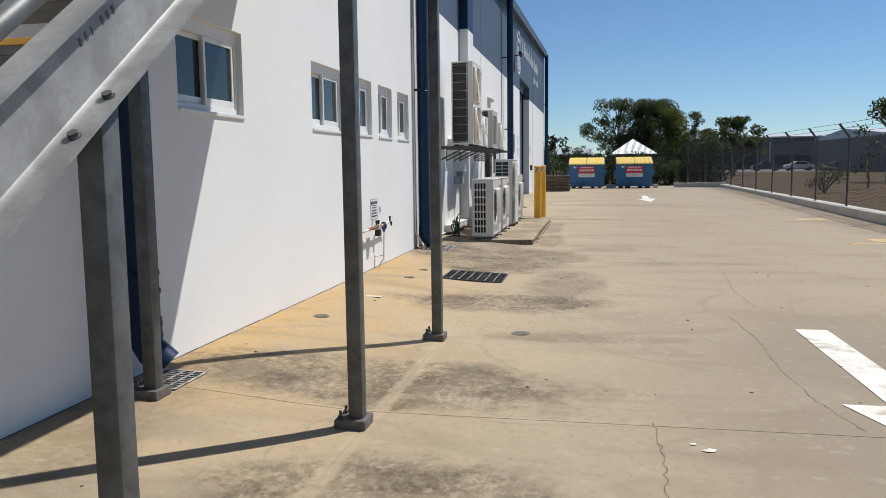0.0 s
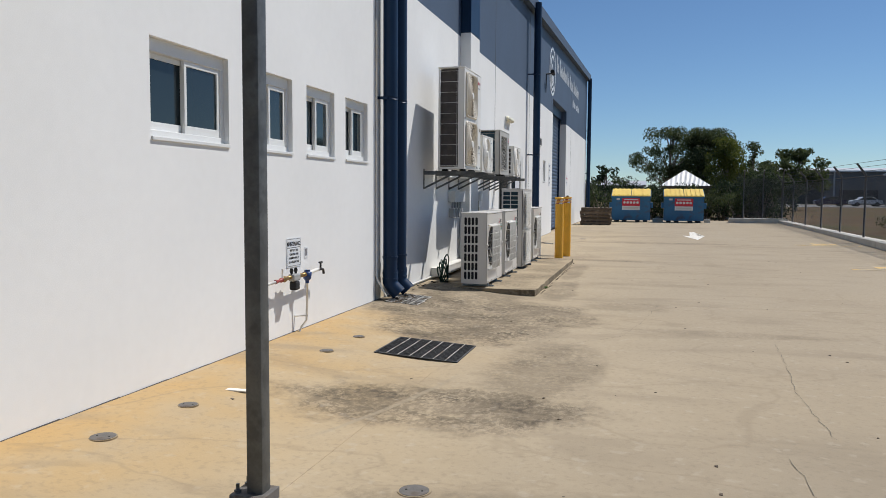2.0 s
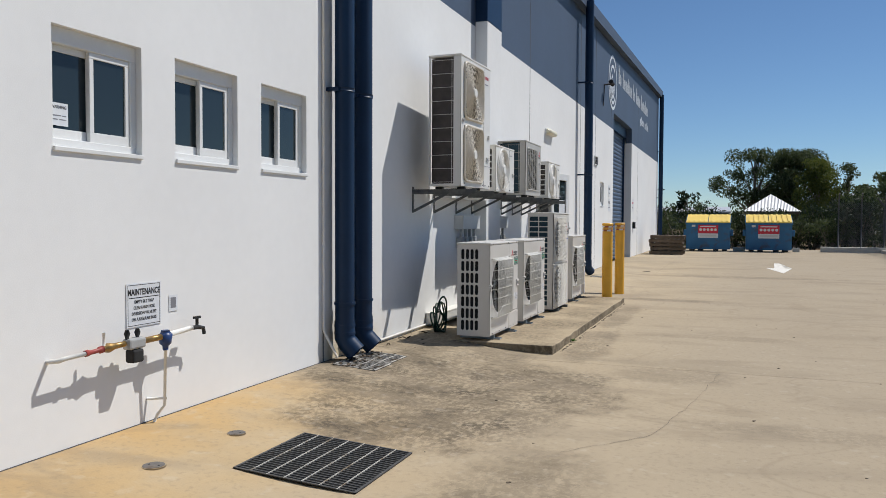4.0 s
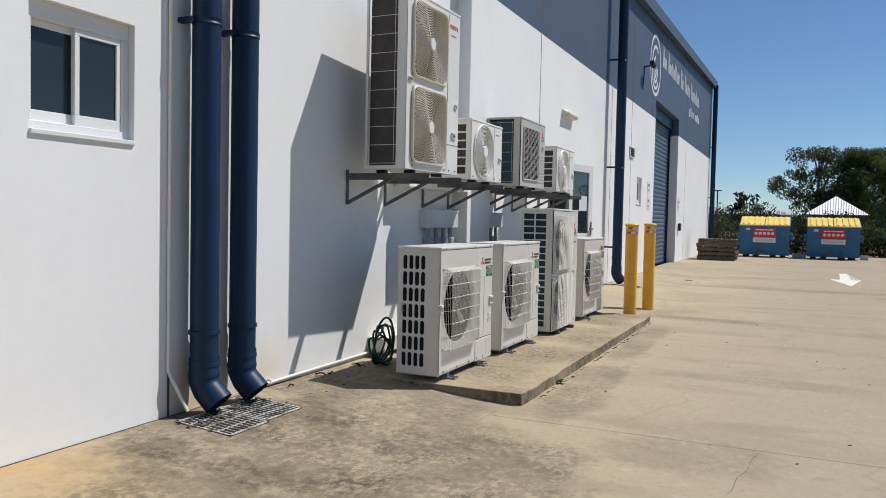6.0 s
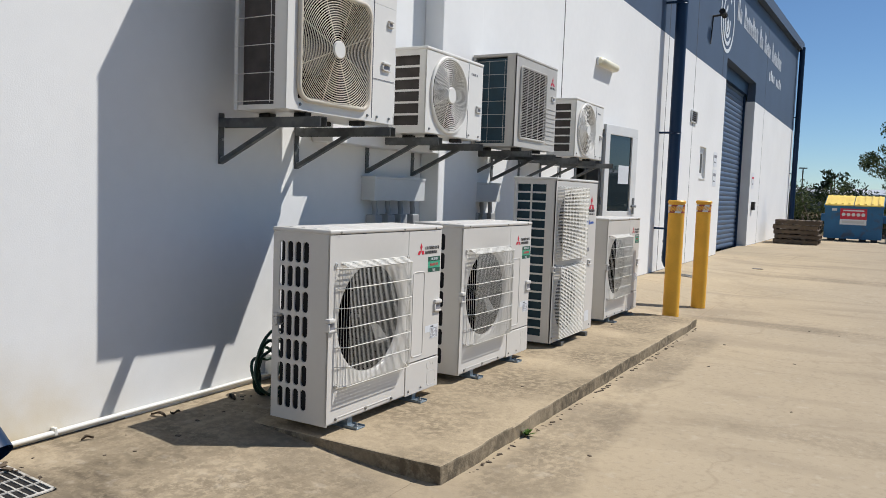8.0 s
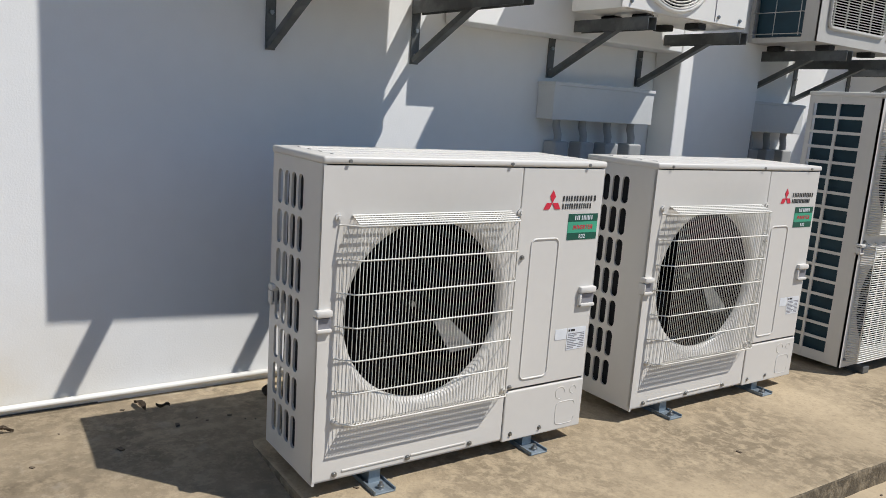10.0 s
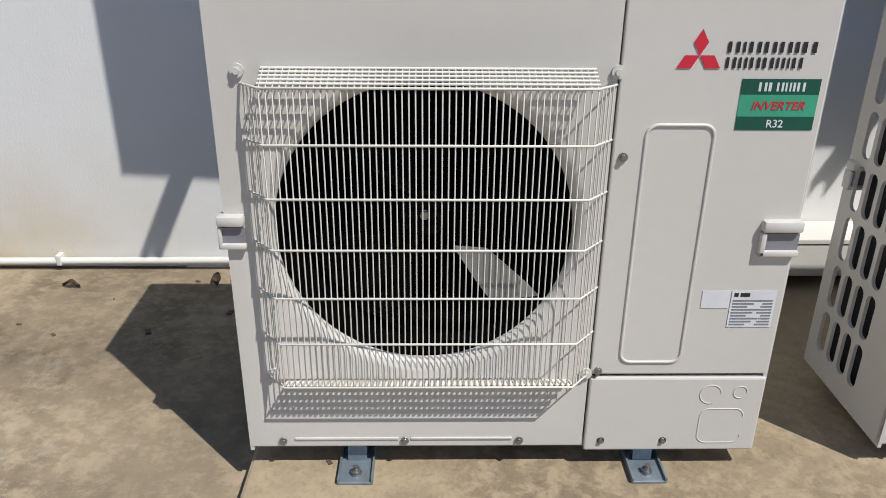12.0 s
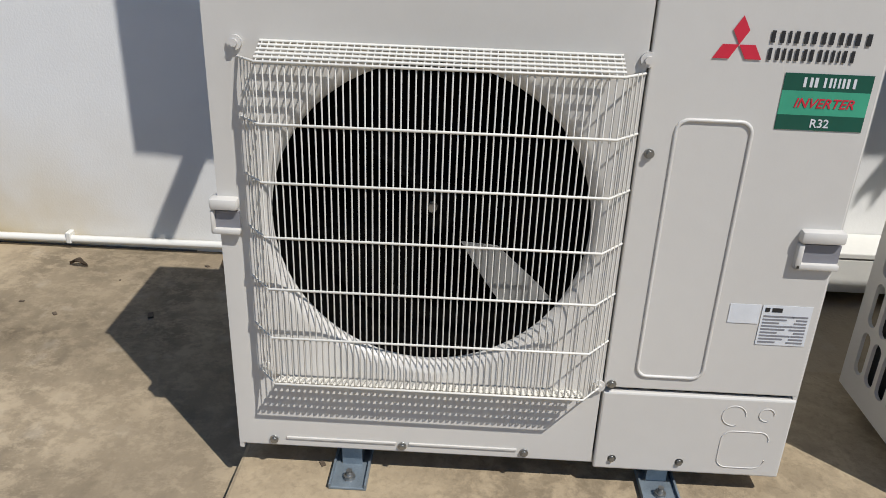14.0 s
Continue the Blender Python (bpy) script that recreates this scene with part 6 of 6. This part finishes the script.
def crack(pts, w=0.0025):
    b = bmesh.new()
    rng = random.Random(int(pts[0][0] * 100 + pts[0][1] * 17))
    fine = []
    for (xa, ya), (xb, yb) in zip(pts, pts[1:]):
        for i in range(12):
            t = i / 12
            fine.append((xa + (xb - xa) * t + rng.uniform(-0.012, 0.012), ya + (yb - ya) * t + rng.uniform(-0.012, 0.012)))
    prev = None
    for (xa, ya), (xb, yb) in zip(fine, fine[1:]):
        d = Vector((xb - xa, yb - ya, 0)).normalized()
        n_ = Vector((-d.y, d.x, 0)) * w * rng.uniform(0.3, 1.0)
        vs = [Vector((xa, ya, 0)) - n_, Vector((xb, yb, 0)) - n_, Vector((xb, yb, 0)) + n_, Vector((xa, ya, 0)) + n_]
        b.faces.new([b.verts.new((v.x, v.y, ground_z(v.x, v.y) + 0.0025)) for v in vs])
    tagged(obj("crack", b, M["sealant"]), "hairline crack in the concrete", "crack", "cracks", "structure")


crack([(0.30, 3.9), (0.31, 3.4), (0.28, 2.9), (0.33, 2.2)])
crack([(1.15, 6.9), (1.2, 5.9), (1.16, 5.2), (1.2, 4.4), (1.3, 3.9)])
crack([(1.55, 10.2), (1.5, 9.2), (1.42, 8.3), (1.45, 7.2)], 0.002)
crack([(0.55, 12.4), (0.4, 11.2), (0.2, 10.2), (-0.3, 9.6)], 0.002)
# leaf litter and grit
rng = random.Random(5)
lit = bmesh.new()
for k in range(110):
    if k < 30:
        x, y = rng.uniform(-2.5, -2.2), rng.uniform(11.0, 13.2)
    else:
        x, y = rng.uniform(-2.5, 3.0), rng.uniform(2.0, 20.0)
    s = rng.uniform(0.004, 0.013)
    zz = max(ground_z(x, y), SLAB_Z if (y > SLAB_Y0 and x < SLAB_X and y < SLAB_Y1) else -1)
    vs = box(lit, -s, s, -s * 0.6, s * 0.6, 0, s * 0.35, m=pose(x, y, zz, 0, 0, rng.uniform(0, 180)))
for k in range(90):
    y = rng.uniform(12.9, 18.0)
    s = rng.uniform(0.004, 0.014)
    x = SLAB_X + 0.012 + s + abs(rng.gauss(0, 0.018))
    box(lit, -s, s, -s * 0.5, s * 0.5, 0, s * 0.5, m=pose(x, y, ground_z(x, y) - 0.001, rng.uniform(-15, 15), 0, rng.uniform(0, 180)))
for k in range(46):
    x, y = rng.uniform(-2.5, -2.3) + abs(rng.gauss(0, 0.06)), rng.uniform(11.0, 11.75)
    s = rng.uniform(0.005, 0.02)
    box(lit, -s, s, -s * 0.6, s * 0.6, 0, s * 0.4, m=pose(x, y, ground_z(x, y) + 0.009, rng.uniform(-20, 20), 0, rng.uniform(0, 180)))
tagged(obj("leaf_litter", lit, M["timber"]), "scattered leaf litter and grit on the concrete", "litter", kind="stuff")

# small paint splashes on the slab
for k, (x, y, r) in enumerate(((0.30, 2.52, 0.045), (0.16, 2.35, 0.028), (0.02, 2.05, 0.03), (0.52, 3.55, 0.04), (0.46, 3.62, 0.02))):
    ra = random.Random(60 + k)
    tagged(flat("paint_splash", [(x + r * ra.uniform(0.5, 1.1) * math.cos(a * 0.7), y + 0.7 * r * ra.uniform(0.5, 1.1) * math.sin(a * 0.7)) for a in range(9)], M["road_white"], "small white paint splash on the concrete"), group="paint splashes")

# weed rooted at the foot of the plinth
wd = thing("weed", SLAB_X + 0.025, 13.7, ground_z(SLAB_X + 0.025, 13.7), label="small green weed growing from the crack beside the plinth", category="weed")
M["weed"] = mat("fresh_weed_leaf", (0.10, 0.20, 0.025), rough=0.5, var=0.25, scale=30)
for k in range(9):
    a, L = k * 2.4, 0.035 + 0.012 * (k % 3)
    ca, sa = math.cos(a), math.sin(a)
    bm = bmesh.new()
    rows_ = []
    for i in range(5):
        f = i / 4
        w = 0.011 * math.sin(math.pi * (0.12 + 0.86 * f))
        rows_.append([bm.verts.new((ca * L * f - sa * w * q, sa * L * f + ca * w * q, 0.004 + 0.055 * f * (1 - 0.45 * f) * (0.6 + 0.15 * (k % 4)))) for q in (-1, 0, 1)])
    for r0, r1 in zip(rows_, rows_[1:]):
        for i in range(2):
            bm.faces.new((r0[i], r0[i + 1], r1[i + 1], r1[i]))
    bmesh.ops.solidify(bm, geom=bm.faces[:], thickness=0.0008)
    part("leaf", bm, M["weed"], wd)

# dry curled leaves blown against the skirting pipe
for k, (x, y, a, w) in enumerate(((-2.50, 12.55, 12, 0.045), (-2.46, 12.62, 60, 0.025), (-2.44, 13.0, -25, 0.05), (-2.46, 12.12, 80, 0.03))):
    bm = bmesh.new()
    rows_ = []
    for i in range(9):
        f = i / 8
        h = 0.32 * w * math.sin(math.pi * min(1, f * 1.05)) ** 0.8 * (1 + 0.25 * math.sin(9 * f + k))
        lift = 0.006 + 0.012 * math.sin(3.2 * f + k) ** 2
        rows_.append([bm.verts.new((s_ * h, (f - 0.5) * 2 * w, lift + (0.010 if s_ else 0))) for s_ in (-1, 0, 1)])
    for r0, r1 in zip(rows_, rows_[1:]):
        for i in range(2):
            bm.faces.new((r0[i], r0[i + 1], r1[i + 1], r1[i]))
    bmesh.ops.solidify(bm, geom=bm.faces[:], thickness=0.0012)
    zz = max(ground_z(x, y), SLAB_Z if (y > SLAB_Y0 and x < SLAB_X and y < SLAB_Y1) else -1)
    lf = obj("dry_leaf", bm, M["timber"])
    lf.location = (x, y, zz - 0.004)
    lf.rotation_euler = (0, 0, radians(a + 90))
    tagged(lf, "curled dry brown leaf on the concrete", "leaf", "fallen leaves")


# ---- kerb and fence ----
kb = thing("kerb", label="pale concrete kerb upstand along the yard edge", category="kerb", kind="structure")
for k in range(14):
    y0 = 4.0 + k * 2.5
    part("kerb_block", bx(5.85, 6.22, y0 + 0.006, y0 + 2.494, -0.3, 0.09 + 0.006 * k, bev=0.015), M["kerb"], kb)
part("kerb_block", bx(3.8, 6.22, 39.02, 39.4, -0.3, 0.24, bev=0.015), M["kerb"], kb)
M["fence"] = mat("dark_fence_steel", (0.085, 0.085, 0.085), rough=0.6, metal=0.3, var=0.2, scale=8)
fn = thing("chain_fence", 6.05, 4.0, 0.1, label="chain-link fence with cranked posts and barbed wire", category="fence")


def kz(y):
    return 0.006 * (y / 2.5)


for k in range(14):
    y = 0.06 + k * 2.74
    part("post", tb([(0, y, -0.02 + kz(y)), (0, y, 1.66 + kz(y)), (-0.08, y, 1.77 + kz(y)), (-0.24, y, 1.98 + kz(y))], 0.028, 10), M["fence"], fn)
for zz in (0.08, 0.9, 1.63):
    part("rail_wire", tb([(0, 0, zz), (0, 35.9, zz + kz(35))], 0.004 if zz < 1.5 else 0.012, 6), M["fence"], fn)
for dx, zz in ((-0.08, 1.77), (-0.16, 1.87), (-0.24, 1.98)):
    part("barbed_wire", tb([(dx, 0, zz), (dx, 35.9, zz + kz(35))], 0.005, 5), M["fence"], fn)


def mesh_wires(L, H, z0, step=0.075, w=0.007):
    b = bmesh.new()
    n = int((L + H) / step)
    for s in (0, 1):
        for k in range(n):
            a = k * step - H
            t0, t1 = max(0, -a), min(H, L - a)
            if t1 <= t0:
                continue
            pts = [(a + t0, t0), (a + t1, t1)]
            if s:
                pts = [(L - p, q) for p, q in pts]
            (ya, za), (yb, zb) = pts
            vs = [b.verts.new(c) for c in ((0, ya - w, za + z0), (0, ya + w, za + z0), (0, yb + w, zb + z0), (0, yb - w, zb + z0))]
            b.faces.new(vs)
    return b


ml = part("chain_link", mesh_wires(35.9, 1.57, 0.07), M["fence"], fn)
ml["kind"] = "stuff"
f2 = thing("chain_fence", 4.4, 39.2, 0.24, label="short run of chain-link fence on the far kerb", category="fence")
for k in range(3):
    part("post", tb([(k * 0.8, 0, -0.02), (k * 0.8, 0, 1.8), (k * 0.8, -0.2, 2.1)], 0.026, 8), M["fence"], f2)
ml = part("chain_link", mesh_wires(1.65, 1.7, 0.05), M["fence"], f2)
ml.matrix_basis = pose(0, 0, 0, 0, 0, -90)
ml["kind"] = "stuff"


# ---- trees and shrubs ----
def leaf_mat(name, base, dark):
    m = mat(name, base, rough=0.6, var=0.25, scale=0.7, spec=0.3)
    n, l = m.node_tree.nodes, m.node_tree.links
    b = n["Principled BSDF"]
    col = b.inputs["Base Color"].links[0].from_socket
    g, mx = n.new("ShaderNodeNewGeometry"), n.new("ShaderNodeMix")
    mx.data_type = 'RGBA'
    l.new(g.outputs["Random Per Island"], mx.inputs[0])
    l.new(col, mx.inputs[6])
    mx.inputs[7].default_value = (*dark, 1)
    l.new(mx.outputs[2], b.inputs["Base Color"])
    tr, ms = n.new("ShaderNodeBsdfTranslucent"), n.new("ShaderNodeMixShader")
    l.new(mx.outputs[2], tr.inputs["Color"])
    ms.inputs[0].default_value = 0.4
    l.new(b.outputs[0], ms.inputs[1])
    l.new(tr.outputs[0], ms.inputs[2])
    l.new(ms.outputs[0], n["Material Output"].inputs["Surface"])
    return m


M["leaf"] = leaf_mat("eucalypt_leaves", (0.115, 0.14, 0.052), (0.038, 0.056, 0.023))
M["leaf_bright"] = leaf_mat("bright_green_leaves", (0.16, 0.17, 0.03), (0.055, 0.085, 0.02))
M["leaf_dark"] = leaf_mat("dark_shrub_leaves", (0.032, 0.052, 0.02), (0.016, 0.027, 0.011))
M["bark"] = mat("grey_bark", (0.20, 0.165, 0.13), rough=0.9, var=0.3, scale=4, bump=0.5, bscale=20)


def leaf_cloud(blobs, per, size, rng, hang=0.0):
    """Many small leaf blades scattered through uneven clumps."""
    verts, faces = [], []
    for (cx, cy, cz, r) in blobs:
        for _ in range(int(per * r * r)):
            d = Vector((rng.gauss(0, 1), rng.gauss(0, 1), rng.gauss(0, 1))).normalized()
            q = r * rng.random() ** 0.4
            c = Vector((cx, cy, cz)) + Vector((d.x * q, d.y * q, d.z * q * 0.8))
            a = Vector((rng.gauss(0, 1), rng.gauss(0, 1), rng.gauss(0, 1) - hang)).normalized()
            e = a.cross(Vector((rng.gauss(0, 1), rng.gauss(0, 1), rng.gauss(0, 1)))).normalized()
            s = size * rng.uniform(0.6, 1.4)
            i = len(verts)
            verts += [c - a * s, c + e * s * 0.4, c + a * s, c - e * s * 0.4]
            faces.append((i, i + 1, i + 2, i + 3))
    me = bpy.data.meshes.new("leaves")
    me.from_pydata([tuple(v) for v in verts], [], faces)
    return me


def tree(x, y, z, h, spread, material, label, seed, per=130, clumps=26, size=0.16, low=0.3, squash=1.0):
    rng = random.Random(seed)
    p = thing("tree", x, y, z, label=label, category="tree", group="trees behind the yard")
    tr = bmesh.new()
    lean = rng.uniform(-0.3, 0.3)
    tube(tr, [(0, 0, -0.2), (0.05, 0, h * 0.2), (lean * 0.5, 0.1, h * 0.45), (lean, 0.0, h * 0.8)], [h * 0.03, h * 0.025, h * 0.017, h * 0.006], 8)
    blobs = []
    for k in range(clumps):
        a = rng.uniform(0, 2 * math.pi)
        f = rng.random() ** 0.6
        zz = h * (low + (0.97 - low) * rng.random())
        w = spread * (1 - 0.55 * max(0, (zz / h - 0.55) / 0.45) ** 1.5) * f
        r = h * rng.uniform(0.07, 0.15) * squash
        blobs.append((w * math.cos(a), w * math.sin(a), min(zz, h - r * 0.8), r))
    for (bx0, by0, bz0, r) in blobs[::2]:
        z1 = max(h * 0.2, bz0 - h * 0.25)
        tube(tr, [(lean * z1 / h, 0, z1), (bx0 * 0.5, by0 * 0.5, (z1 + bz0) / 2 + 0.1), (bx0, by0, bz0)], [h * 0.012, h * 0.008, h * 0.003], 5)
    part("trunk", tr, M["bark"], p)
    me = leaf_cloud(blobs, per, size, rng, 0.8)
    me.materials.append(material)
    cr = new("crown", me)
    cr.parent = p
    return p


tree(1.8, 62, -0.3, 6.5, 2.8, M["leaf"], "open eucalypt tree with grey-green leaves", 11, clumps=46, per=640, low=0.35, size=0.085, squash=0.85)
tree(4.3, 61, -0.3, 6.3, 2.1, M["leaf"], "dense eucalypt tree with dark green crown", 12, clumps=60, per=880, low=0.12, size=0.085)
tree(5.3, 57, -0.3, 5.4, 1.3, M["leaf_bright"], "dense tree with yellow-green leaves", 13, clumps=50, per=900, low=0.12, size=0.075)
tree(7.1, 58, -0.3, 5.2, 1.3, M["leaf"], "slender eucalypt tree with open crown", 14, clumps=30, per=760, low=0.2, size=0.08, squash=0.85)
tree(15.3, 92, -0.3, 6.6, 3.2, M["leaf"], "distant eucalypt tree with rounded crown", 15, clumps=36, per=170, size=0.22)
tree(13.0, 90, -0.3, 5.2, 2.5, M["leaf"], "distant eucalypt tree with open crown", 19, clumps=28, per=170, size=0.22)
tree(-5.6, 112, -0.3, 5.6, 1.8, M["leaf_dark"], "distant dark pine-like tree", 16, clumps=20, per=70, size=0.28)
tree(20.3, 60, -0.3, 5.9, 2.4, M["leaf"], "eucalypt tree beyond the fence", 17, clumps=22, per=120, low=0.5)
tree(14.6, 46, -0.3, 2.6, 0.8, M["leaf_dark"], "small sapling in the dry field", 18, clumps=14, per=240, size=0.1)


def shrub(x, y, h, r, seed, material, dens=260):
    rng = random.Random(seed)
    p = thing("shrub", x, y, -0.3, label="dense dark green shrub behind the bins", category="shrub", group="shrubs behind the bins")
    st_ = bmesh.new()
    blobs = []
    for k in range(9):
        a, f = rng.uniform(0, 6.28), rng.random() ** 0.5
        b = (r * f * math.cos(a), r * f * math.sin(a), h * rng.uniform(0.22, 0.8), h * rng.uniform(0.16, 0.26))
        blobs.append(b)
        tube(st_, [(0, 0, 0), (b[0] * 0.4, b[1] * 0.4, b[2] * 0.5), b[:3]], [0.05, 0.035, 0.015], 5)
    part("stem", st_, M["bark"], p)
    me = leaf_cloud(blobs, dens * 2.6, 0.062, rng)
    me.materials.append(material)
    new("crown", me).parent = p


rng = random.Random(3)
for k in range(12):
    x = -4.5 + k * 0.85
    shrub(x, 45 + rng.uniform(-1, 1.5), (2.75 if x < -0.8 else 2.4) + rng.uniform(-0.25, 0.3), 0.9, 40 + k, M["leaf_dark"] if k % 3 else M["leaf"])
for k, (x, y, h) in enumerate(((5.3, 44.5, 3.2), (6.1, 46, 3.7), (5.7, 43.6, 2.6), (4.6, 43.8, 2.5), (6.5, 44.2, 2.7), (10.8, 40, 1.7))):
    shrub(x, y, h, 0.8, 70 + k, M["leaf"] if k % 2 else M["leaf_dark"])
far = []
rng = random.Random(8)
for k in range(150):
    x = -120 + k * 1.5
    far.append((x + rng.uniform(-1, 1), 190 + rng.uniform(-8, 8), rng.uniform(0.5, 2.6), rng.uniform(1.6, 2.8)))
me = leaf_cloud(far, 40, 0.7, rng)
me.materials.append(M["leaf_dark"])
tagged(new("far_woods", me), "distant line of dark green trees at the horizon", "woods", kind="stuff")

# ---- shelter, sheds and cars beyond ----
M["white_metal"] = mat("white_corrugated_roof", (0.46, 0.48, 0.50), rough=0.5, metal=0.1, var=0.05, scale=1)
M["car_park"] = mat("grey_car_park_asphalt", (0.16, 0.16, 0.165), rough=0.85, var=0.1, scale=0.3)
M["shed"] = mat("grey_shed_cladding", (0.12, 0.125, 0.135), rough=0.6, var=0.08, scale=0.3)
M["shed_dark"] = mat("dark_shed_opening", (0.03, 0.032, 0.036), rough=0.7)
hut = thing("shelter", 2.55, 55.5, -0.3, label="small shelter with a white corrugated hip roof", category="shelter")
s_, ez, az = 1.55, 2.12, 3.15
for q in range(4):
    b = bmesh.new()
    m = pose(0, 0, 0, 0, 0, 90 * q)
    n = 40
    for i in range(n):
        a, c = -s_ + 2 * s_ * i / n, -s_ + 2 * s_ * (i + 1) / n
        mid = (a + c) / 2
        top = lambda t: (t, -abs(t), ez + (az - ez) * (1 - abs(t) / s_))
        lo = lambda t, dz=0.0: (t, -s_, ez + dz)
        vs = [b.verts.new(m @ Vector(v)) for v in (lo(a), lo(mid, 0.02), (mid, -abs(mid), top(mid)[2] + 0.02), top(a))]
        b.faces.new(vs)
        vs = [b.verts.new(m @ Vector(v)) for v in (lo(mid, 0.02), lo(c), top(c), (mid, -abs(mid), top(mid)[2] + 0.02))]
        b.faces.new(vs)
    part("roof_sheet", b, M["white_metal"], hut)
part("fascia", bx(-s_, s_, -s_ - 0.02, s_, ez - 0.14, ez - 0.003), M["timber"], hut)
for i in (-1, 1):
    for j in (-1, 1):
        part("post", bx(i * 1.35 - 0.05, i * 1.35 + 0.05, j * 1.35 - 0.05, j * 1.35 + 0.05, 0, ez - 0.14), M["timber"], hut)


def shed(x0, x1, y, h, d, label, cladding, roofm):
    p = thing("industrial_shed", x0, y, -0.32, label=label, category="shed", group="sheds beyond the field")
    W = x1 - x0
    part("wall", bx(0, W, 0, d, 0, h), cladding, p)
    part("roof", pr([(-0.5, -0.8, h), (-0.5, d / 2, h + 1.1), (-0.5, d, h), (-0.5, d, h - 0.25), (-0.5, -0.8, h - 0.25)], (W + 1, 0, 0)), roofm, p)
    for k in range(int(W / 9)):
        part("door_bay", bx(2 + k * 9, 8.5 + k * 9, -0.06, -0.01, 0, h * 0.42), M["shed_dark"], p)
    for k in range(int(W / 18)):
        part("downpipe", bx(1 + k * 18, 1.25 + k * 18, -0.2, -0.02, 0, h), M["white_metal"], p)


shed(14, 150, 160, 6.2, 40, "long grey industrial shed with dark bays", M["shed"], M["white_metal"])
shed(36, 110, 108, 5.0, 30, "grey industrial shed with a pale roof", M["shed"], M["white_metal"])
shed(-40, -1, 175, 3.6, 20, "low distant grey shed", M["shed"], M["white_metal"])


def car(x, y, rz, material, label):
    p = thing("car", x, y, -0.3, rz, label=label, category="car", group="cars parked beyond the field")
    prof = [(-2.1, 0.35), (-2.15, 0.75), (-1.9, 0.95), (-1.2, 1.0), (-0.6, 1.42), (0.7, 1.45), (1.5, 1.0), (2.05, 0.9), (2.15, 0.6), (2.1, 0.35)]
    part("body", pr([(a, -0.85, b) for a, b in prof], (0, 1.7, 0)), material, p)
    part("window", pr([(-1.05, -0.862, 1.0), (-0.55, -0.862, 1.36), (0.62, -0.862, 1.38), (1.25, -0.862, 1.0)], (0, 1.724, 0)), M["glass"], p)
    for a in (-1.35, 1.35):
        for s in (-0.87, 0.69):
            w = part("wheel", tb([(a, s, 0.32), (a, s + 0.18, 0.32)], 0.32, 16), M["rubber"], p)
            part("rim", tb([(a, s - 0.004, 0.32), (a, s + 0.184, 0.32)], 0.19, 12), M["galv"], w)


M["car_white"] = mat("white_car_paint", (0.75, 0.75, 0.75), rough=0.25, var=0.02)
M["car_silver"] = mat("silver_car_paint", (0.42, 0.43, 0.45), rough=0.25, metal=0.4, var=0.02)
M["car_dark"] = mat("dark_car_paint", (0.04, 0.02, 0.06), rough=0.25, var=0.02)
for k, (x, mt, lb) in enumerate(((26, "car_dark", "dark parked car beyond the dry field"), (31, "car_white", "white parked car beyond the dry field"), (36.5, "car_silver", "silver parked car beyond the dry field"), (41.5, "car_white", "white parked car beyond the dry field"), (46, "car_silver", "silver parked car beyond the dry field"))):
    car(x, 128 + (k % 2), 4 * (k % 3), M[mt], lb)
b = bx(14, 160, 118, 150, -0.33, -0.30)
tagged(obj("car_park", b, M["car_park"]), "grey asphalt car park strip beyond the field", "road", kind="structure")
# distant lamp poles
for x, y in ((-9.5, 120), (-7.5, 150)):
    lp = thing("street_lamp", x, y, -0.3, label="distant grey street lamp pole", category="street lamp", group="street lamps")
    part("pole", tb([(0, 0, 0), (0, 0, 6.0)], 0.08, 8), M["fence"], lp)
    part("head", bx(-0.5, 0.5, -0.12, 0.12, 5.95, 6.1, bev=0.02), M["fence"], lp)
